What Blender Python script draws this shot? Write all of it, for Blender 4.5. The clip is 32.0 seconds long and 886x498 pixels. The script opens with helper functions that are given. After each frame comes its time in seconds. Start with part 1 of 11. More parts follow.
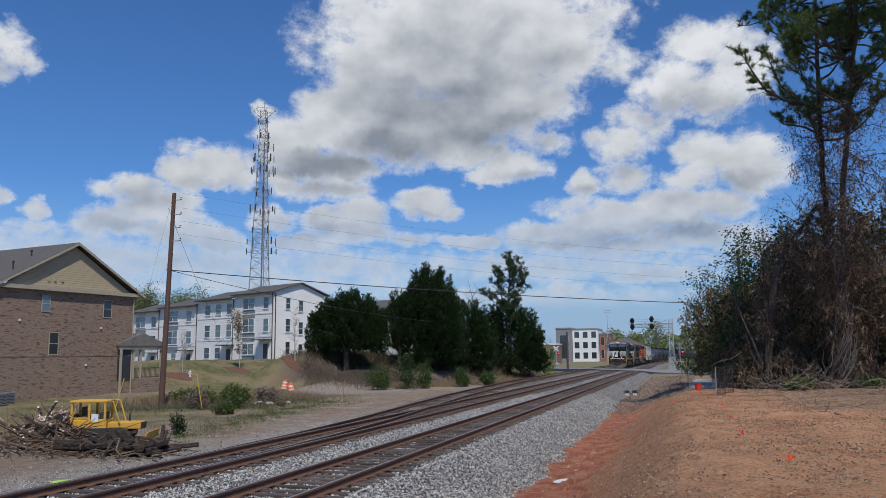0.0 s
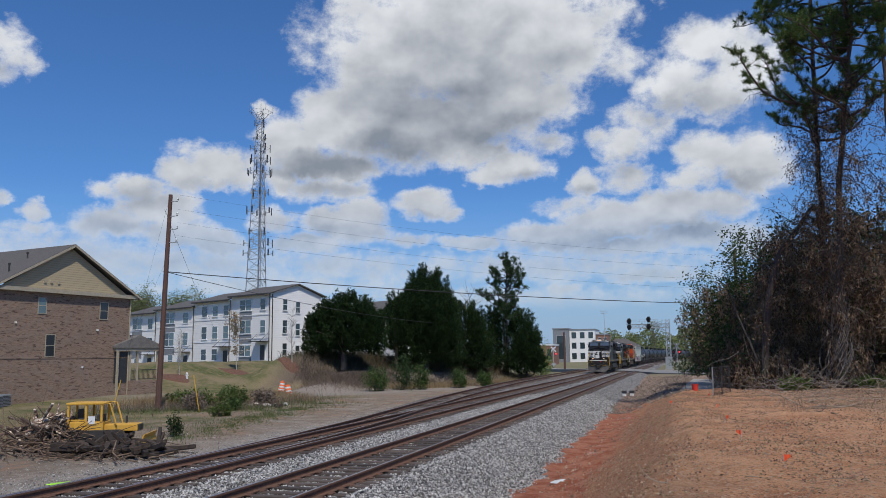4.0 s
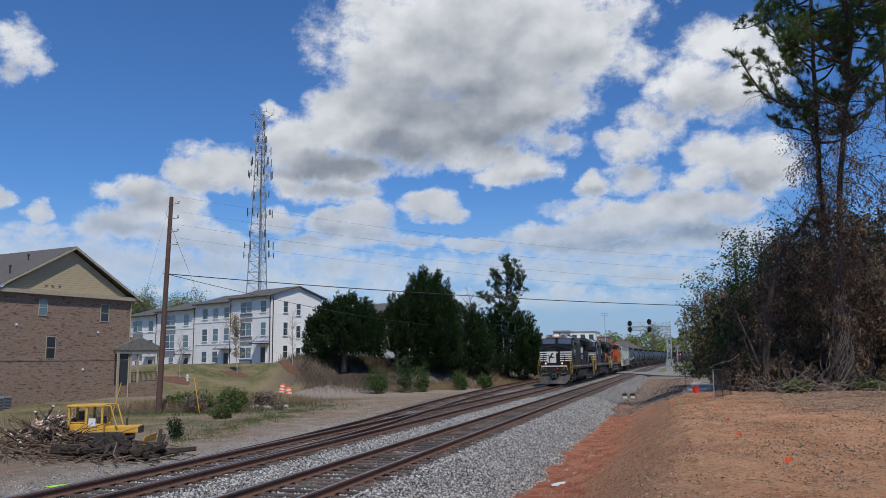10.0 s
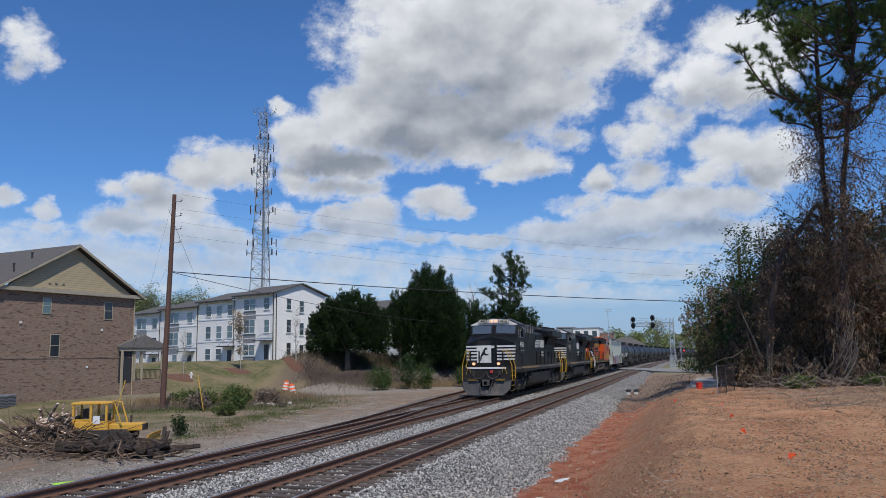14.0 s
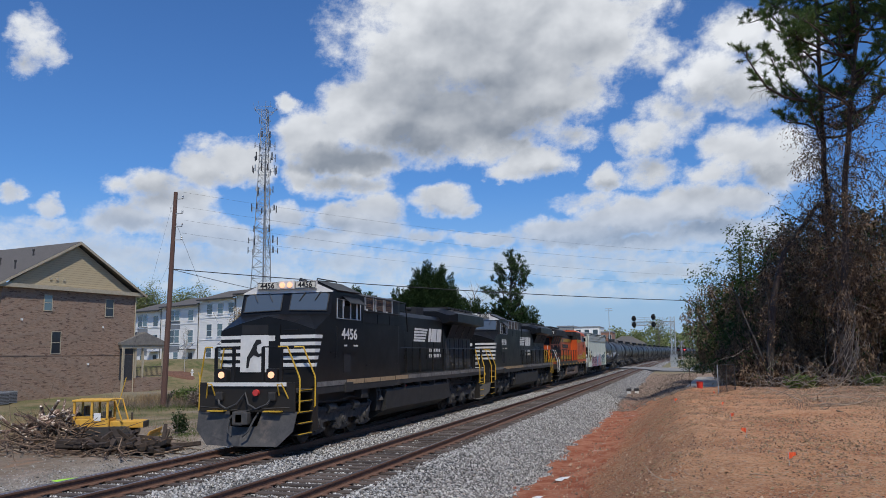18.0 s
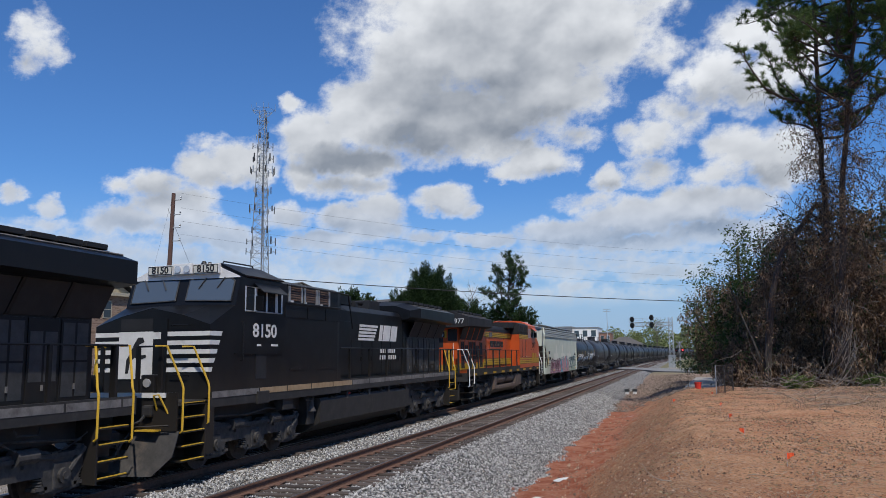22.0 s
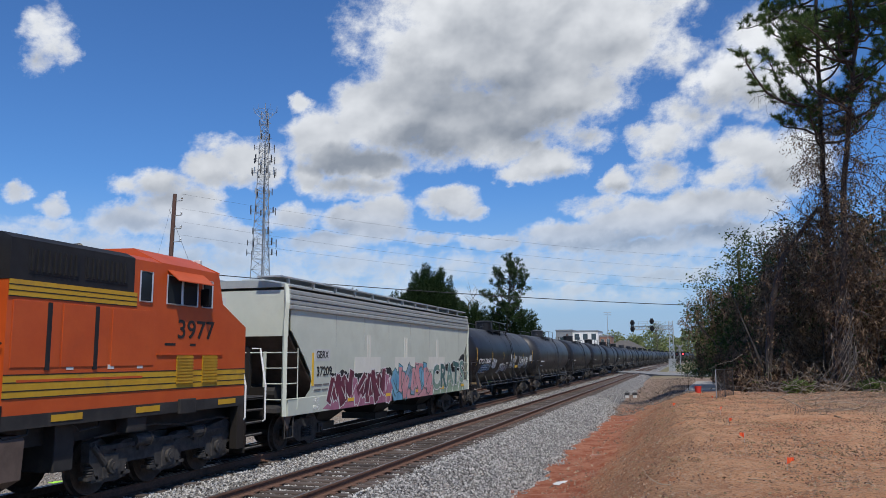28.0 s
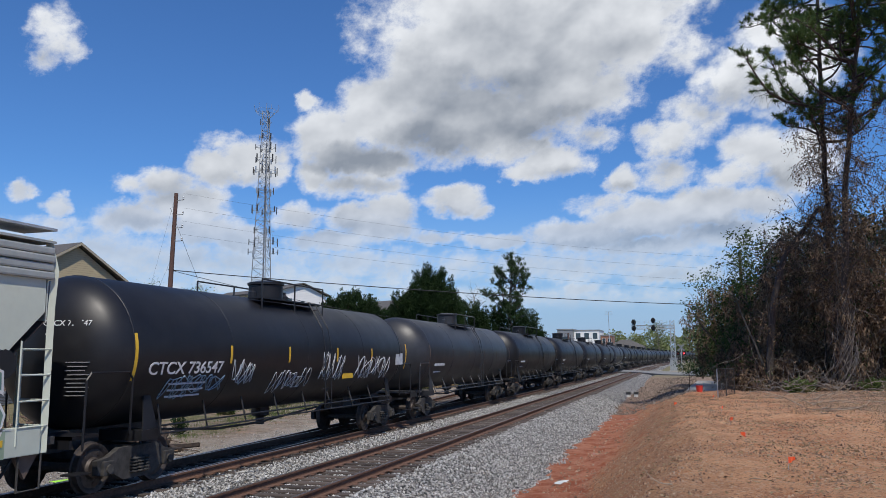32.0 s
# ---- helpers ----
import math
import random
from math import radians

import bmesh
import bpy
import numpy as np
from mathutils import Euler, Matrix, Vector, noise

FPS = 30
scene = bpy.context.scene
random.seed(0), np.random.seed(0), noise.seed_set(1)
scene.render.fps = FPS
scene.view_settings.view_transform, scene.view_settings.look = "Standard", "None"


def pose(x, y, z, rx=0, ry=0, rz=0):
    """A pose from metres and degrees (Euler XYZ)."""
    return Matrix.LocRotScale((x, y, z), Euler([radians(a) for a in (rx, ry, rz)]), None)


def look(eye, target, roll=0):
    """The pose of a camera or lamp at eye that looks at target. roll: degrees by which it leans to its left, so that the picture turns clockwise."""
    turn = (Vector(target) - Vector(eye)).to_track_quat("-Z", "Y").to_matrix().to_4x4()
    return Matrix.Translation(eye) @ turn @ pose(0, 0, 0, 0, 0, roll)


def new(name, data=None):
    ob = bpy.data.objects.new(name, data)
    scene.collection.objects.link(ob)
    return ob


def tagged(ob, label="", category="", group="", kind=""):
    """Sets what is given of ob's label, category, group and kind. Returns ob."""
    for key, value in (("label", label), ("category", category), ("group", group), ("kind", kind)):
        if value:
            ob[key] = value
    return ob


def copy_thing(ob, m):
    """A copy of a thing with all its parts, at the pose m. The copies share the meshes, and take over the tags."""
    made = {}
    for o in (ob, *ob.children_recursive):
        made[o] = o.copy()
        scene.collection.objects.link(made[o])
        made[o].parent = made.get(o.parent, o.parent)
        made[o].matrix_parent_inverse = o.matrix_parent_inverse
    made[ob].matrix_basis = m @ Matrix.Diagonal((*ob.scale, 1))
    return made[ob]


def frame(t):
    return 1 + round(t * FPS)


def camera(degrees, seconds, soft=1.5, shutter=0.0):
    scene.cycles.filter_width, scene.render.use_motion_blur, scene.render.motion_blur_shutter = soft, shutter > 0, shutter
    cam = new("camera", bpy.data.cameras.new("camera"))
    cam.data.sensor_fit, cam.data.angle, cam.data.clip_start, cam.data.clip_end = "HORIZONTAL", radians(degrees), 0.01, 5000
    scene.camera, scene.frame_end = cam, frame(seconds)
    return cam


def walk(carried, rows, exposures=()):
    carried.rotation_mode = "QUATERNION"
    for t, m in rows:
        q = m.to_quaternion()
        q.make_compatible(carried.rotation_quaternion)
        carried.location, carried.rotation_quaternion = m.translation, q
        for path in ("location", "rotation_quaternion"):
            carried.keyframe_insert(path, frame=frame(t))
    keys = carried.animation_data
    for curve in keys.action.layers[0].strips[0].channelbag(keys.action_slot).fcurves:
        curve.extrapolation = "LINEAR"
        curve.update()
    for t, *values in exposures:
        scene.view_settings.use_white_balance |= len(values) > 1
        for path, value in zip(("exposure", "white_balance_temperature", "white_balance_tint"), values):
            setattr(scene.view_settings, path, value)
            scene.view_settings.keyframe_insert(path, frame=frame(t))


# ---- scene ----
cam = camera(58.49, 32.0, soft=0.5)
EYE = Vector((0.0, 0.0, 2.47))


def aim(yaw, pitch, roll):
    """The hand-held camera's pose: degrees to the left of the tracks, up, and lean."""
    y, p = radians(yaw), radians(pitch)
    way = Vector((-math.sin(y) * math.cos(p), math.cos(y) * math.cos(p), math.sin(p)))
    return look(EYE, EYE + way * 10, roll)


# seconds, turn, tilt, roll
PATH = [
    (0, 16.743, 7.697, -0.487), (0.5, 16.696, 7.676, -0.490), (1, 16.626, 7.688, -0.462), (1.5, 16.622, 7.728, -0.420),
    (2, 16.633, 7.767, -0.451), (2.5, 16.612, 7.778, -0.545), (3, 16.563, 7.789, -0.624), (3.5, 16.515, 7.776, -0.681),
    (5.5, 16.509, 7.736, -0.579), (6, 16.483, 7.735, -0.596), (6.5, 16.410, 7.781, -0.664), (7, 16.386, 7.878, -0.647),
    (7.5, 16.416, 7.993, -0.585), (8, 16.481, 8.104, -0.536), (8.5, 16.574, 8.133, -0.572), (9, 16.629, 8.075, -0.669),
    (9.5, 16.588, 7.999, -0.665), (10, 16.562, 7.927, -0.637), (10.5, 16.576, 7.875, -0.653), (11, 16.606, 7.839, -0.696),
    (11.5, 16.630, 7.819, -0.706), (12, 16.677, 7.769, -0.702), (12.5, 16.723, 7.719, -0.699), (13, 16.733, 7.711, -0.709),
    (13.5, 16.739, 7.715, -0.758), (14, 16.776, 7.695, -0.801), (14.5, 16.811, 7.679, -0.792), (16.5, 16.862, 7.525, -0.674),
    (17, 16.865, 7.516, -0.662), (17.5, 16.863, 7.525, -0.638), (18, 16.856, 7.579, -0.609), (18.5, 16.852, 7.615, -0.623),
    (19, 16.847, 7.607, -0.630), (19.5, 16.834, 7.572, -0.623), (20, 16.807, 7.553, -0.604), (20.5, 16.776, 7.539, -0.569),
    (21, 16.775, 7.564, -0.576), (21.5, 16.767, 7.616, -0.621), (22, 16.718, 7.641, -0.672), (22.5, 16.685, 7.649, -0.675),
    (23, 16.675, 7.662, -0.587), (23.5, 16.690, 7.680, -0.481), (24, 16.729, 7.681, -0.384), (24.5, 16.749, 7.682, -0.342),
    (25, 16.761, 7.707, -0.325), (25.5, 16.770, 7.729, -0.312), (27.5, 16.810, 7.800, -0.314), (28, 16.771, 7.812, -0.323),
    (28.5, 16.716, 7.825, -0.310), (29, 16.666, 7.839, -0.315), (29.5, 16.664, 7.821, -0.289), (30, 16.693, 7.784, -0.294),
    (30.5, 16.713, 7.746, -0.317), (31, 16.763, 7.716, -0.299), (31.5, 16.819, 7.731, -0.310), (32, 16.862, 7.759, -0.314),
]
walk(cam, [(t, aim(a, b, c)) for t, a, b, c in PATH],
     exposures=[(0.0, -0.16), (9.0, -0.14), (16.0, -0.06), (26.0, -0.03), (32.0, 0.0)])

# ---- light ----
SUN_EL, SUN_AZ = radians(56), radians(148)      # azimuth from +y towards +x
world = bpy.data.worlds.new("sky")
scene.world = world
world.use_nodes = True
wn, wl = world.node_tree.nodes, world.node_tree.links
sky = wn.new("ShaderNodeTexSky")
sky.sky_type = "NISHITA"
sky.sun_disc = False
sky.sun_elevation, sky.sun_rotation = SUN_EL, SUN_AZ
sky.air_density, sky.dust_density, sky.ozone_density = 1.0, 0.05, 4.0
wn["Background"].inputs["Strength"].default_value = 1.0
deep = wn.new("ShaderNodeMix")          # a slightly deeper blue
deep.data_type, deep.blend_type = "RGBA", "MULTIPLY"
deep.inputs[0].default_value = 1.0
deep.inputs[7].default_value = (0.051, 0.083, 0.121, 1)
wl.new(sky.outputs[0], deep.inputs[6])
way = wn.new("ShaderNodeTexCoord")
up = wn.new("ShaderNodeSeparateXYZ")
wl.new(way.outputs["Generated"], up.inputs[0])
near_horizon = wn.new("ShaderNodeMapRange")      # haze all round the horizon
near_horizon.interpolation_type = "SMOOTHSTEP"
near_horizon.inputs["From Min"].default_value, near_horizon.inputs["From Max"].default_value = 0.22, -0.02
wl.new(up.outputs[2], near_horizon.inputs["Value"])
haze = wn.new("ShaderNodeMix")
haze.data_type = "RGBA"
wl.new(near_horizon.outputs[0], haze.inputs[0])
wl.new(deep.outputs[2], haze.inputs[6])
haze.inputs[7].default_value = (0.33, 0.47, 0.67, 1)
wl.new(haze.outputs[2], wn["Background"].inputs["Color"])
sun_dir = Vector((math.sin(SUN_AZ) * math.cos(SUN_EL), math.cos(SUN_AZ) * math.cos(SUN_EL), math.sin(SUN_EL)))
sun = new("sun", bpy.data.lights.new("sun", "SUN"))
sun.data.energy, sun.data.angle, sun.data.color = 3.7, radians(0.6), (1.0, 0.94, 0.85)
sun.matrix_world = look(sun_dir * 100, (0, 0, 0))


# ---- materials ----
def material(name):
    m = bpy.data.materials.new(name)
    m.use_nodes = True
    return m, m.node_tree.nodes, m.node_tree.links, m.node_tree.nodes["Principled BSDF"]


def coords(n, l):
    c = n.new("ShaderNodeTexCoord")
    return c.outputs["Object"]


def noise_at(n, l, vec, scale, detail=4, rough=0.6, stretch=None):
    if stretch:
        mp = n.new("ShaderNodeMapping")
        mp.inputs["Scale"].default_value = stretch
        l.new(vec, mp.inputs["Vector"])
        vec = mp.outputs[0]
    t = n.new("ShaderNodeTexNoise")
    t.inputs["Scale"].default_value = scale
    t.inputs["Detail"].default_value = detail
    t.inputs["Roughness"].default_value = rough
    l.new(vec, t.inputs["Vector"])
    return t.outputs["Fac"]


def ramp(n, l, fac, lo, hi):
    r = n.new("ShaderNodeMapRange")
    r.inputs["From Min"].default_value, r.inputs["From Max"].default_value = lo, hi
    r.interpolation_type = "SMOOTHSTEP"
    l.new(fac, r.inputs["Value"])
    return r.outputs[0]


def blend(n, l, fac, a, b, kind="MIX"):
    m = n.new("ShaderNodeMix")
    m.data_type, m.blend_type = "RGBA", kind
    for sock, v in ((m.inputs[0], fac), (m.inputs[6], a), (m.inputs[7], b)):
        if isinstance(v, (int, float)):
            sock.default_value = v
        elif isinstance(v, tuple):
            sock.default_value = (*v, 1)
        else:
            l.new(v, sock)
    return m.outputs[2]


def calc(n, l, op, a, b=None, c=None):
    m = n.new("ShaderNodeMath")
    m.operation = op
    for sock, v in zip(m.inputs, (a, b, c)):
        if v is None:
            continue
        if isinstance(v, (int, float)):
            sock.default_value = v
        else:
            l.new(v, sock)
    return m.outputs[0]


def relief(n, l, p, height, strength, dist=0.02):
    b = n.new("ShaderNodeBump")
    b.inputs["Strength"].default_value, b.inputs["Distance"].default_value = strength, dist
    l.new(height, b.inputs["Height"])
    l.new(b.outputs[0], p.inputs["Normal"])


def surface(name, c1, c2, scale=8.0, rough=0.6, metal=0.0, bump=0.15, dist=0.01, wear=None, wscale=1.2,
            wcover=(0.55, 0.75), stretch=None, rand=0.0, spec=0.5, detail=5):
    """A painted, dusty or natural surface: two tones by fine noise, wear by coarse noise, bump."""
    m, n, l, p = material(name)
    v = coords(n, l)
    f1 = noise_at(n, l, v, scale, detail, 0.65, stretch)
    col = blend(n, l, ramp(n, l, f1, 0.3, 0.7), c1, c2)
    f2 = noise_at(n, l, v, wscale, 6, 0.7, stretch)
    if wear:
        col = blend(n, l, ramp(n, l, f2, *wcover), col, wear)
    if rand:
        o = n.new("ShaderNodeObjectInfo")
        k = calc(n, l, "MULTIPLY_ADD", o.outputs["Random"], rand, 1 - rand / 2)
        hs = n.new("ShaderNodeHueSaturation")
        l.new(k, hs.inputs["Value"])
        l.new(col, hs.inputs["Color"])
        col = hs.outputs[0]
    l.new(col, p.inputs["Base Color"])
    r = calc(n, l, "MULTIPLY_ADD", f2, 0.3, rough - 0.15)
    l.new(r, p.inputs["Roughness"])
    p.inputs["Metallic"].default_value = metal
    p.inputs["Specular IOR Level"].default_value = spec
    if bump:
        relief(n, l, p, f1, bump, dist)
    return m


def island_foliage(name, c1, c2, c3=None, trans=0.25, rough=0.6):
    """Leaves: each loose leaf takes its own tone."""
    m, n, l, p = material(name)
    g = n.new("ShaderNodeNewGeometry")
    col = blend(n, l, g.outputs["Random Per Island"], c1, c2)
    v = coords(n, l)
    f = noise_at(n, l, v, 0.9, 3)
    if c3:
        col = blend(n, l, ramp(n, l, f, 0.5, 0.7), col, c3)
    l.new(col, p.inputs["Base Color"])
    p.inputs["Roughness"].default_value = rough
    p.inputs["Specular IOR Level"].default_value = 0.12
    t = n.new("ShaderNodeBsdfTranslucent")
    l.new(col, t.inputs["Color"])
    mx = n.new("ShaderNodeMixShader")
    mx.inputs[0].default_value = trans
    l.new(p.outputs[0], mx.inputs[1])
    l.new(t.outputs[0], mx.inputs[2])
    l.new(mx.outputs[0], n["Material Output"].inputs["Surface"])
    return m


def glow(name, col, strength):
    m, n, l, p = material(name)
    p.inputs["Base Color"].default_value = (*col, 1)
    p.inputs["Emission Color"].default_value = (*col, 1)
    p.inputs["Emission Strength"].default_value = strength
    return m


def glass(name, tint=(0.02, 0.03, 0.035), rough=0.04):
    m, n, l, p = material(name)
    p.inputs["Base Color"].default_value = (*tint, 1)
    p.inputs["Roughness"].default_value = rough
    p.inputs["Specular IOR Level"].default_value = 0.9
    p.inputs["Coat Weight"].default_value = 0.6
    return m


M_RAIL = surface("rail_steel_rust", (0.11, 0.06, 0.04), (0.19, 0.10, 0.065), 14, 0.75, 0.2, 0.3, wear=(0.07, 0.045, 0.035))
M_RAILTOP = surface("rail_head_polished", (0.30, 0.28, 0.27), (0.40, 0.38, 0.37), 6, 0.35, 0.9, 0.05, wear=(0.2, 0.15, 0.12), wcover=(0.6, 0.8))
M_TIE = surface("weathered_tie_wood", (0.055, 0.042, 0.035), (0.11, 0.085, 0.07), 5, 0.85, 0, 0.5, stretch=(0.6, 8, 8), rand=0.8, wear=(0.17, 0.145, 0.125), wscale=3)
M_STONE = surface("ballast_granite", (0.30, 0.31, 0.32), (0.46, 0.47, 0.48), 9, 0.85, 0, 0.3)
M_CONCRETE = surface("worn_concrete", (0.42, 0.39, 0.34), (0.52, 0.49, 0.44), 6, 0.85, 0, 0.25, wear=(0.33, 0.27, 0.2))
M_ASPHALT = surface("grey_asphalt", (0.18, 0.18, 0.175), (0.25, 0.25, 0.245), 20, 0.9, 0, 0.3)
M_GALV = surface("galvanised_steel", (0.42, 0.44, 0.45), (0.52, 0.54, 0.55), 5, 0.5, 0.5, 0.05)
M_TOWER = surface("tower_steel", (0.24, 0.25, 0.26), (0.32, 0.33, 0.34), 3, 0.6, 0.2, 0.05)
M_WOODPOLE = surface("brown_treated_pole", (0.085, 0.044, 0.034), (0.13, 0.072, 0.055), 6, 0.85, 0, 0.3, stretch=(6, 6, 0.4))


# ---- building tools ----
def thing(name, label, category, at=None, group="", kind=""):
    e = new(name)
    e.empty_display_size = 0.3
    if at is not None:
        e.matrix_basis = at
    return tagged(e, label, category, group, kind)


def finish(bm, name, mat, smooth=False):
    me = bpy.data.meshes.new(name)
    bmesh.ops.recalc_face_normals(bm, faces=bm.faces)
    bm.to_mesh(me)
    bm.free()
    for m in (mat if isinstance(mat, (list, tuple)) else [mat]):
        me.materials.append(m)
    if smooth:
        for p in me.polygons:
            p.use_smooth = True
        me.set_sharp_from_angle(angle=radians(38))
    return me


def part(name, bm, mat, parent, label="", smooth=False, at=None):
    """Links a bmesh as one mesh object under a thing or a part."""
    ob = new(name, finish(bm, name, mat, smooth))
    if parent is not None:
        ob.parent = parent
    if at is not None:
        ob.matrix_basis = at
    return tagged(ob, label)


def share(name, me, parent, at):
    ob = new(name, me)
    ob.parent = parent
    ob.matrix_basis = at
    return ob


def solo(name, bm, mat, label, category, at=None, smooth=False, group="", kind=""):
    ob = new(name, finish(bm, name, mat, smooth))
    if at is not None:
        ob.matrix_basis = at
    return tagged(ob, label, category, group, kind)


def soup(name, verts, faces, mat, parent=None, smooth=False):
    me = bpy.data.meshes.new(name)
    me.from_pydata(verts if isinstance(verts, list) else verts.tolist(), [], faces if isinstance(faces, list) else faces.tolist())
    me.materials.append(mat)
    if smooth:
        for p in me.polygons:
            p.use_smooth = True
    ob = new(name, me)
    if parent is not None:
        ob.parent = parent
    return ob


def box(bm, x0, x1, y0, y1, z0, z1, bevel=0.0, idx=0):
    r = bmesh.ops.create_cube(bm, size=1, matrix=Matrix.LocRotScale(((x0 + x1) / 2, (y0 + y1) / 2, (z0 + z1) / 2), None, (x1 - x0, y1 - y0, z1 - z0)))
    vs = r["verts"]
    fs = {f for v in vs for f in v.link_faces}
    for f in fs:
        f.material_index = idx
    if bevel:
        es = {e for v in vs for e in v.link_edges}
        bmesh.ops.bevel(bm, geom=list(es), offset=bevel, segments=2, profile=0.6, affect="EDGES", material=-1)
    return bm


def boxes(*rows, bevel=0.0):
    bm = bmesh.new()
    for r in rows:
        box(bm, *r, bevel=bevel)
    return bm


def rod(bm, a, b, r, seg=8, r2=None, cap=True):
    a, b = Vector(a), Vector(b)
    d = b - a
    if d.length < 1e-5:
        return bm
    m = Matrix.Translation((a + b) / 2) @ d.to_track_quat("Z", "Y").to_matrix().to_4x4()
    bmesh.ops.create_cone(bm, cap_ends=cap, segments=seg, radius1=r, radius2=r if r2 is None else r2, depth=d.length, matrix=m)
    return bm


def pipe(bm, pts, r, seg=6, r_end=None):
    """A bent tube through the points, mitred."""
    pts = [Vector(p) for p in pts]
    rings = []
    n = len(pts)
    up = None
    for i, p in enumerate(pts):
        d = (pts[min(i + 1, n - 1)] - pts[max(i - 1, 0)]).normalized()
        if up is None or abs(up.dot(d)) > 0.98:
            up = Vector((0, 0, 1)) if abs(d.z) < 0.9 else Vector((1, 0, 0))
        s = d.cross(up).normalized()
        up = s.cross(d).normalized()
        rr = r if r_end is None else r + (r_end - r) * i / max(1, n - 1)
        rings.append([bm.verts.new(p + (s * math.cos(2 * math.pi * k / seg) + up * math.sin(2 * math.pi * k / seg)) * rr) for k in range(seg)])
    for a, b in zip(rings, rings[1:]):
        for k in range(seg):
            bm.faces.new((a[k], a[(k + 1) % seg], b[(k + 1) % seg], b[k]))
    bm.faces.new(rings[0])
    bm.faces.new(rings[-1][::-1])
    return bm


def prism(bm, outline, lo, hi, axis="y", idx=0):
    """Sweeps a 2D outline along an axis: for y the outline is (x, z), for x it is (y, z), for z it is (x, y)."""
    def at(p, t):
        return {"y": (p[0], t, p[1]), "x": (t, p[0], p[1]), "z": (p[0], p[1], t)}[axis]
    a = [bm.verts.new(at(p, lo)) for p in outline]
    b = [bm.verts.new(at(p, hi)) for p in outline]
    n = len(outline)
    fs = [bm.faces.new(a), bm.faces.new(b[::-1])]
    for i in range(n):
        fs.append(bm.faces.new((a[i], b[i], b[(i + 1) % n], a[(i + 1) % n])))
    for f in fs:
        f.material_index = idx
    return bm


def lathe(bm, profile, seg=24, axis="z", at=(0, 0, 0)):
    """Turns (radius, height) pairs round an axis."""
    rings = []
    for r, h in profile:
        ring = []
        for k in range(seg):
            a = 2 * math.pi * k / seg
            u, w = r * math.cos(a), r * math.sin(a)
            p = {"z": (u, w, h), "y": (u, h, w), "x": (h, u, w)}[axis]
            ring.append(bm.verts.new(Vector(p) + Vector(at)))
        rings.append(ring)
    for a, b in zip(rings, rings[1:]):
        for k in range(seg):
            bm.faces.new((a[k], a[(k + 1) % seg], b[(k + 1) % seg], b[k]))
    for ring in (rings[0], rings[-1]):
        if profile[0][0] > 1e-4:
            bm.faces.new(ring)
    return bm


def lettering(name, text, size, mat, parent, at, label="", thick=0.004, width=1.0, bold=0.0):
    """Letters as a flat mesh, in the xy plane of the pose given."""
    cu = bpy.data.curves.new(name, "FONT")
    cu.body, cu.size, cu.extrude, cu.align_x, cu.align_y = text, size, thick, "CENTER", "CENTER"
    cu.offset = bold
    cu.resolution_u = 3
    tmp = new(name, cu)
    me = bpy.data.meshes.new_from_object(tmp.evaluated_get(bpy.context.evaluated_depsgraph_get()))
    bpy.data.objects.remove(tmp)
    me.materials.clear()
    me.materials.append(mat)
    me.transform(Matrix.Diagonal((width, 1, 1, 1)))
    ob = new(name, me)
    ob.parent = parent
    ob.matrix_basis = at
    return tagged(ob, label)


def sstep(a, b, v):
    t = np.clip((v - a) / (b - a), 0, 1)
    return t * t * (3 - 2 * t)


# ---- cloud layer ----
CLOUD_H = 250.0


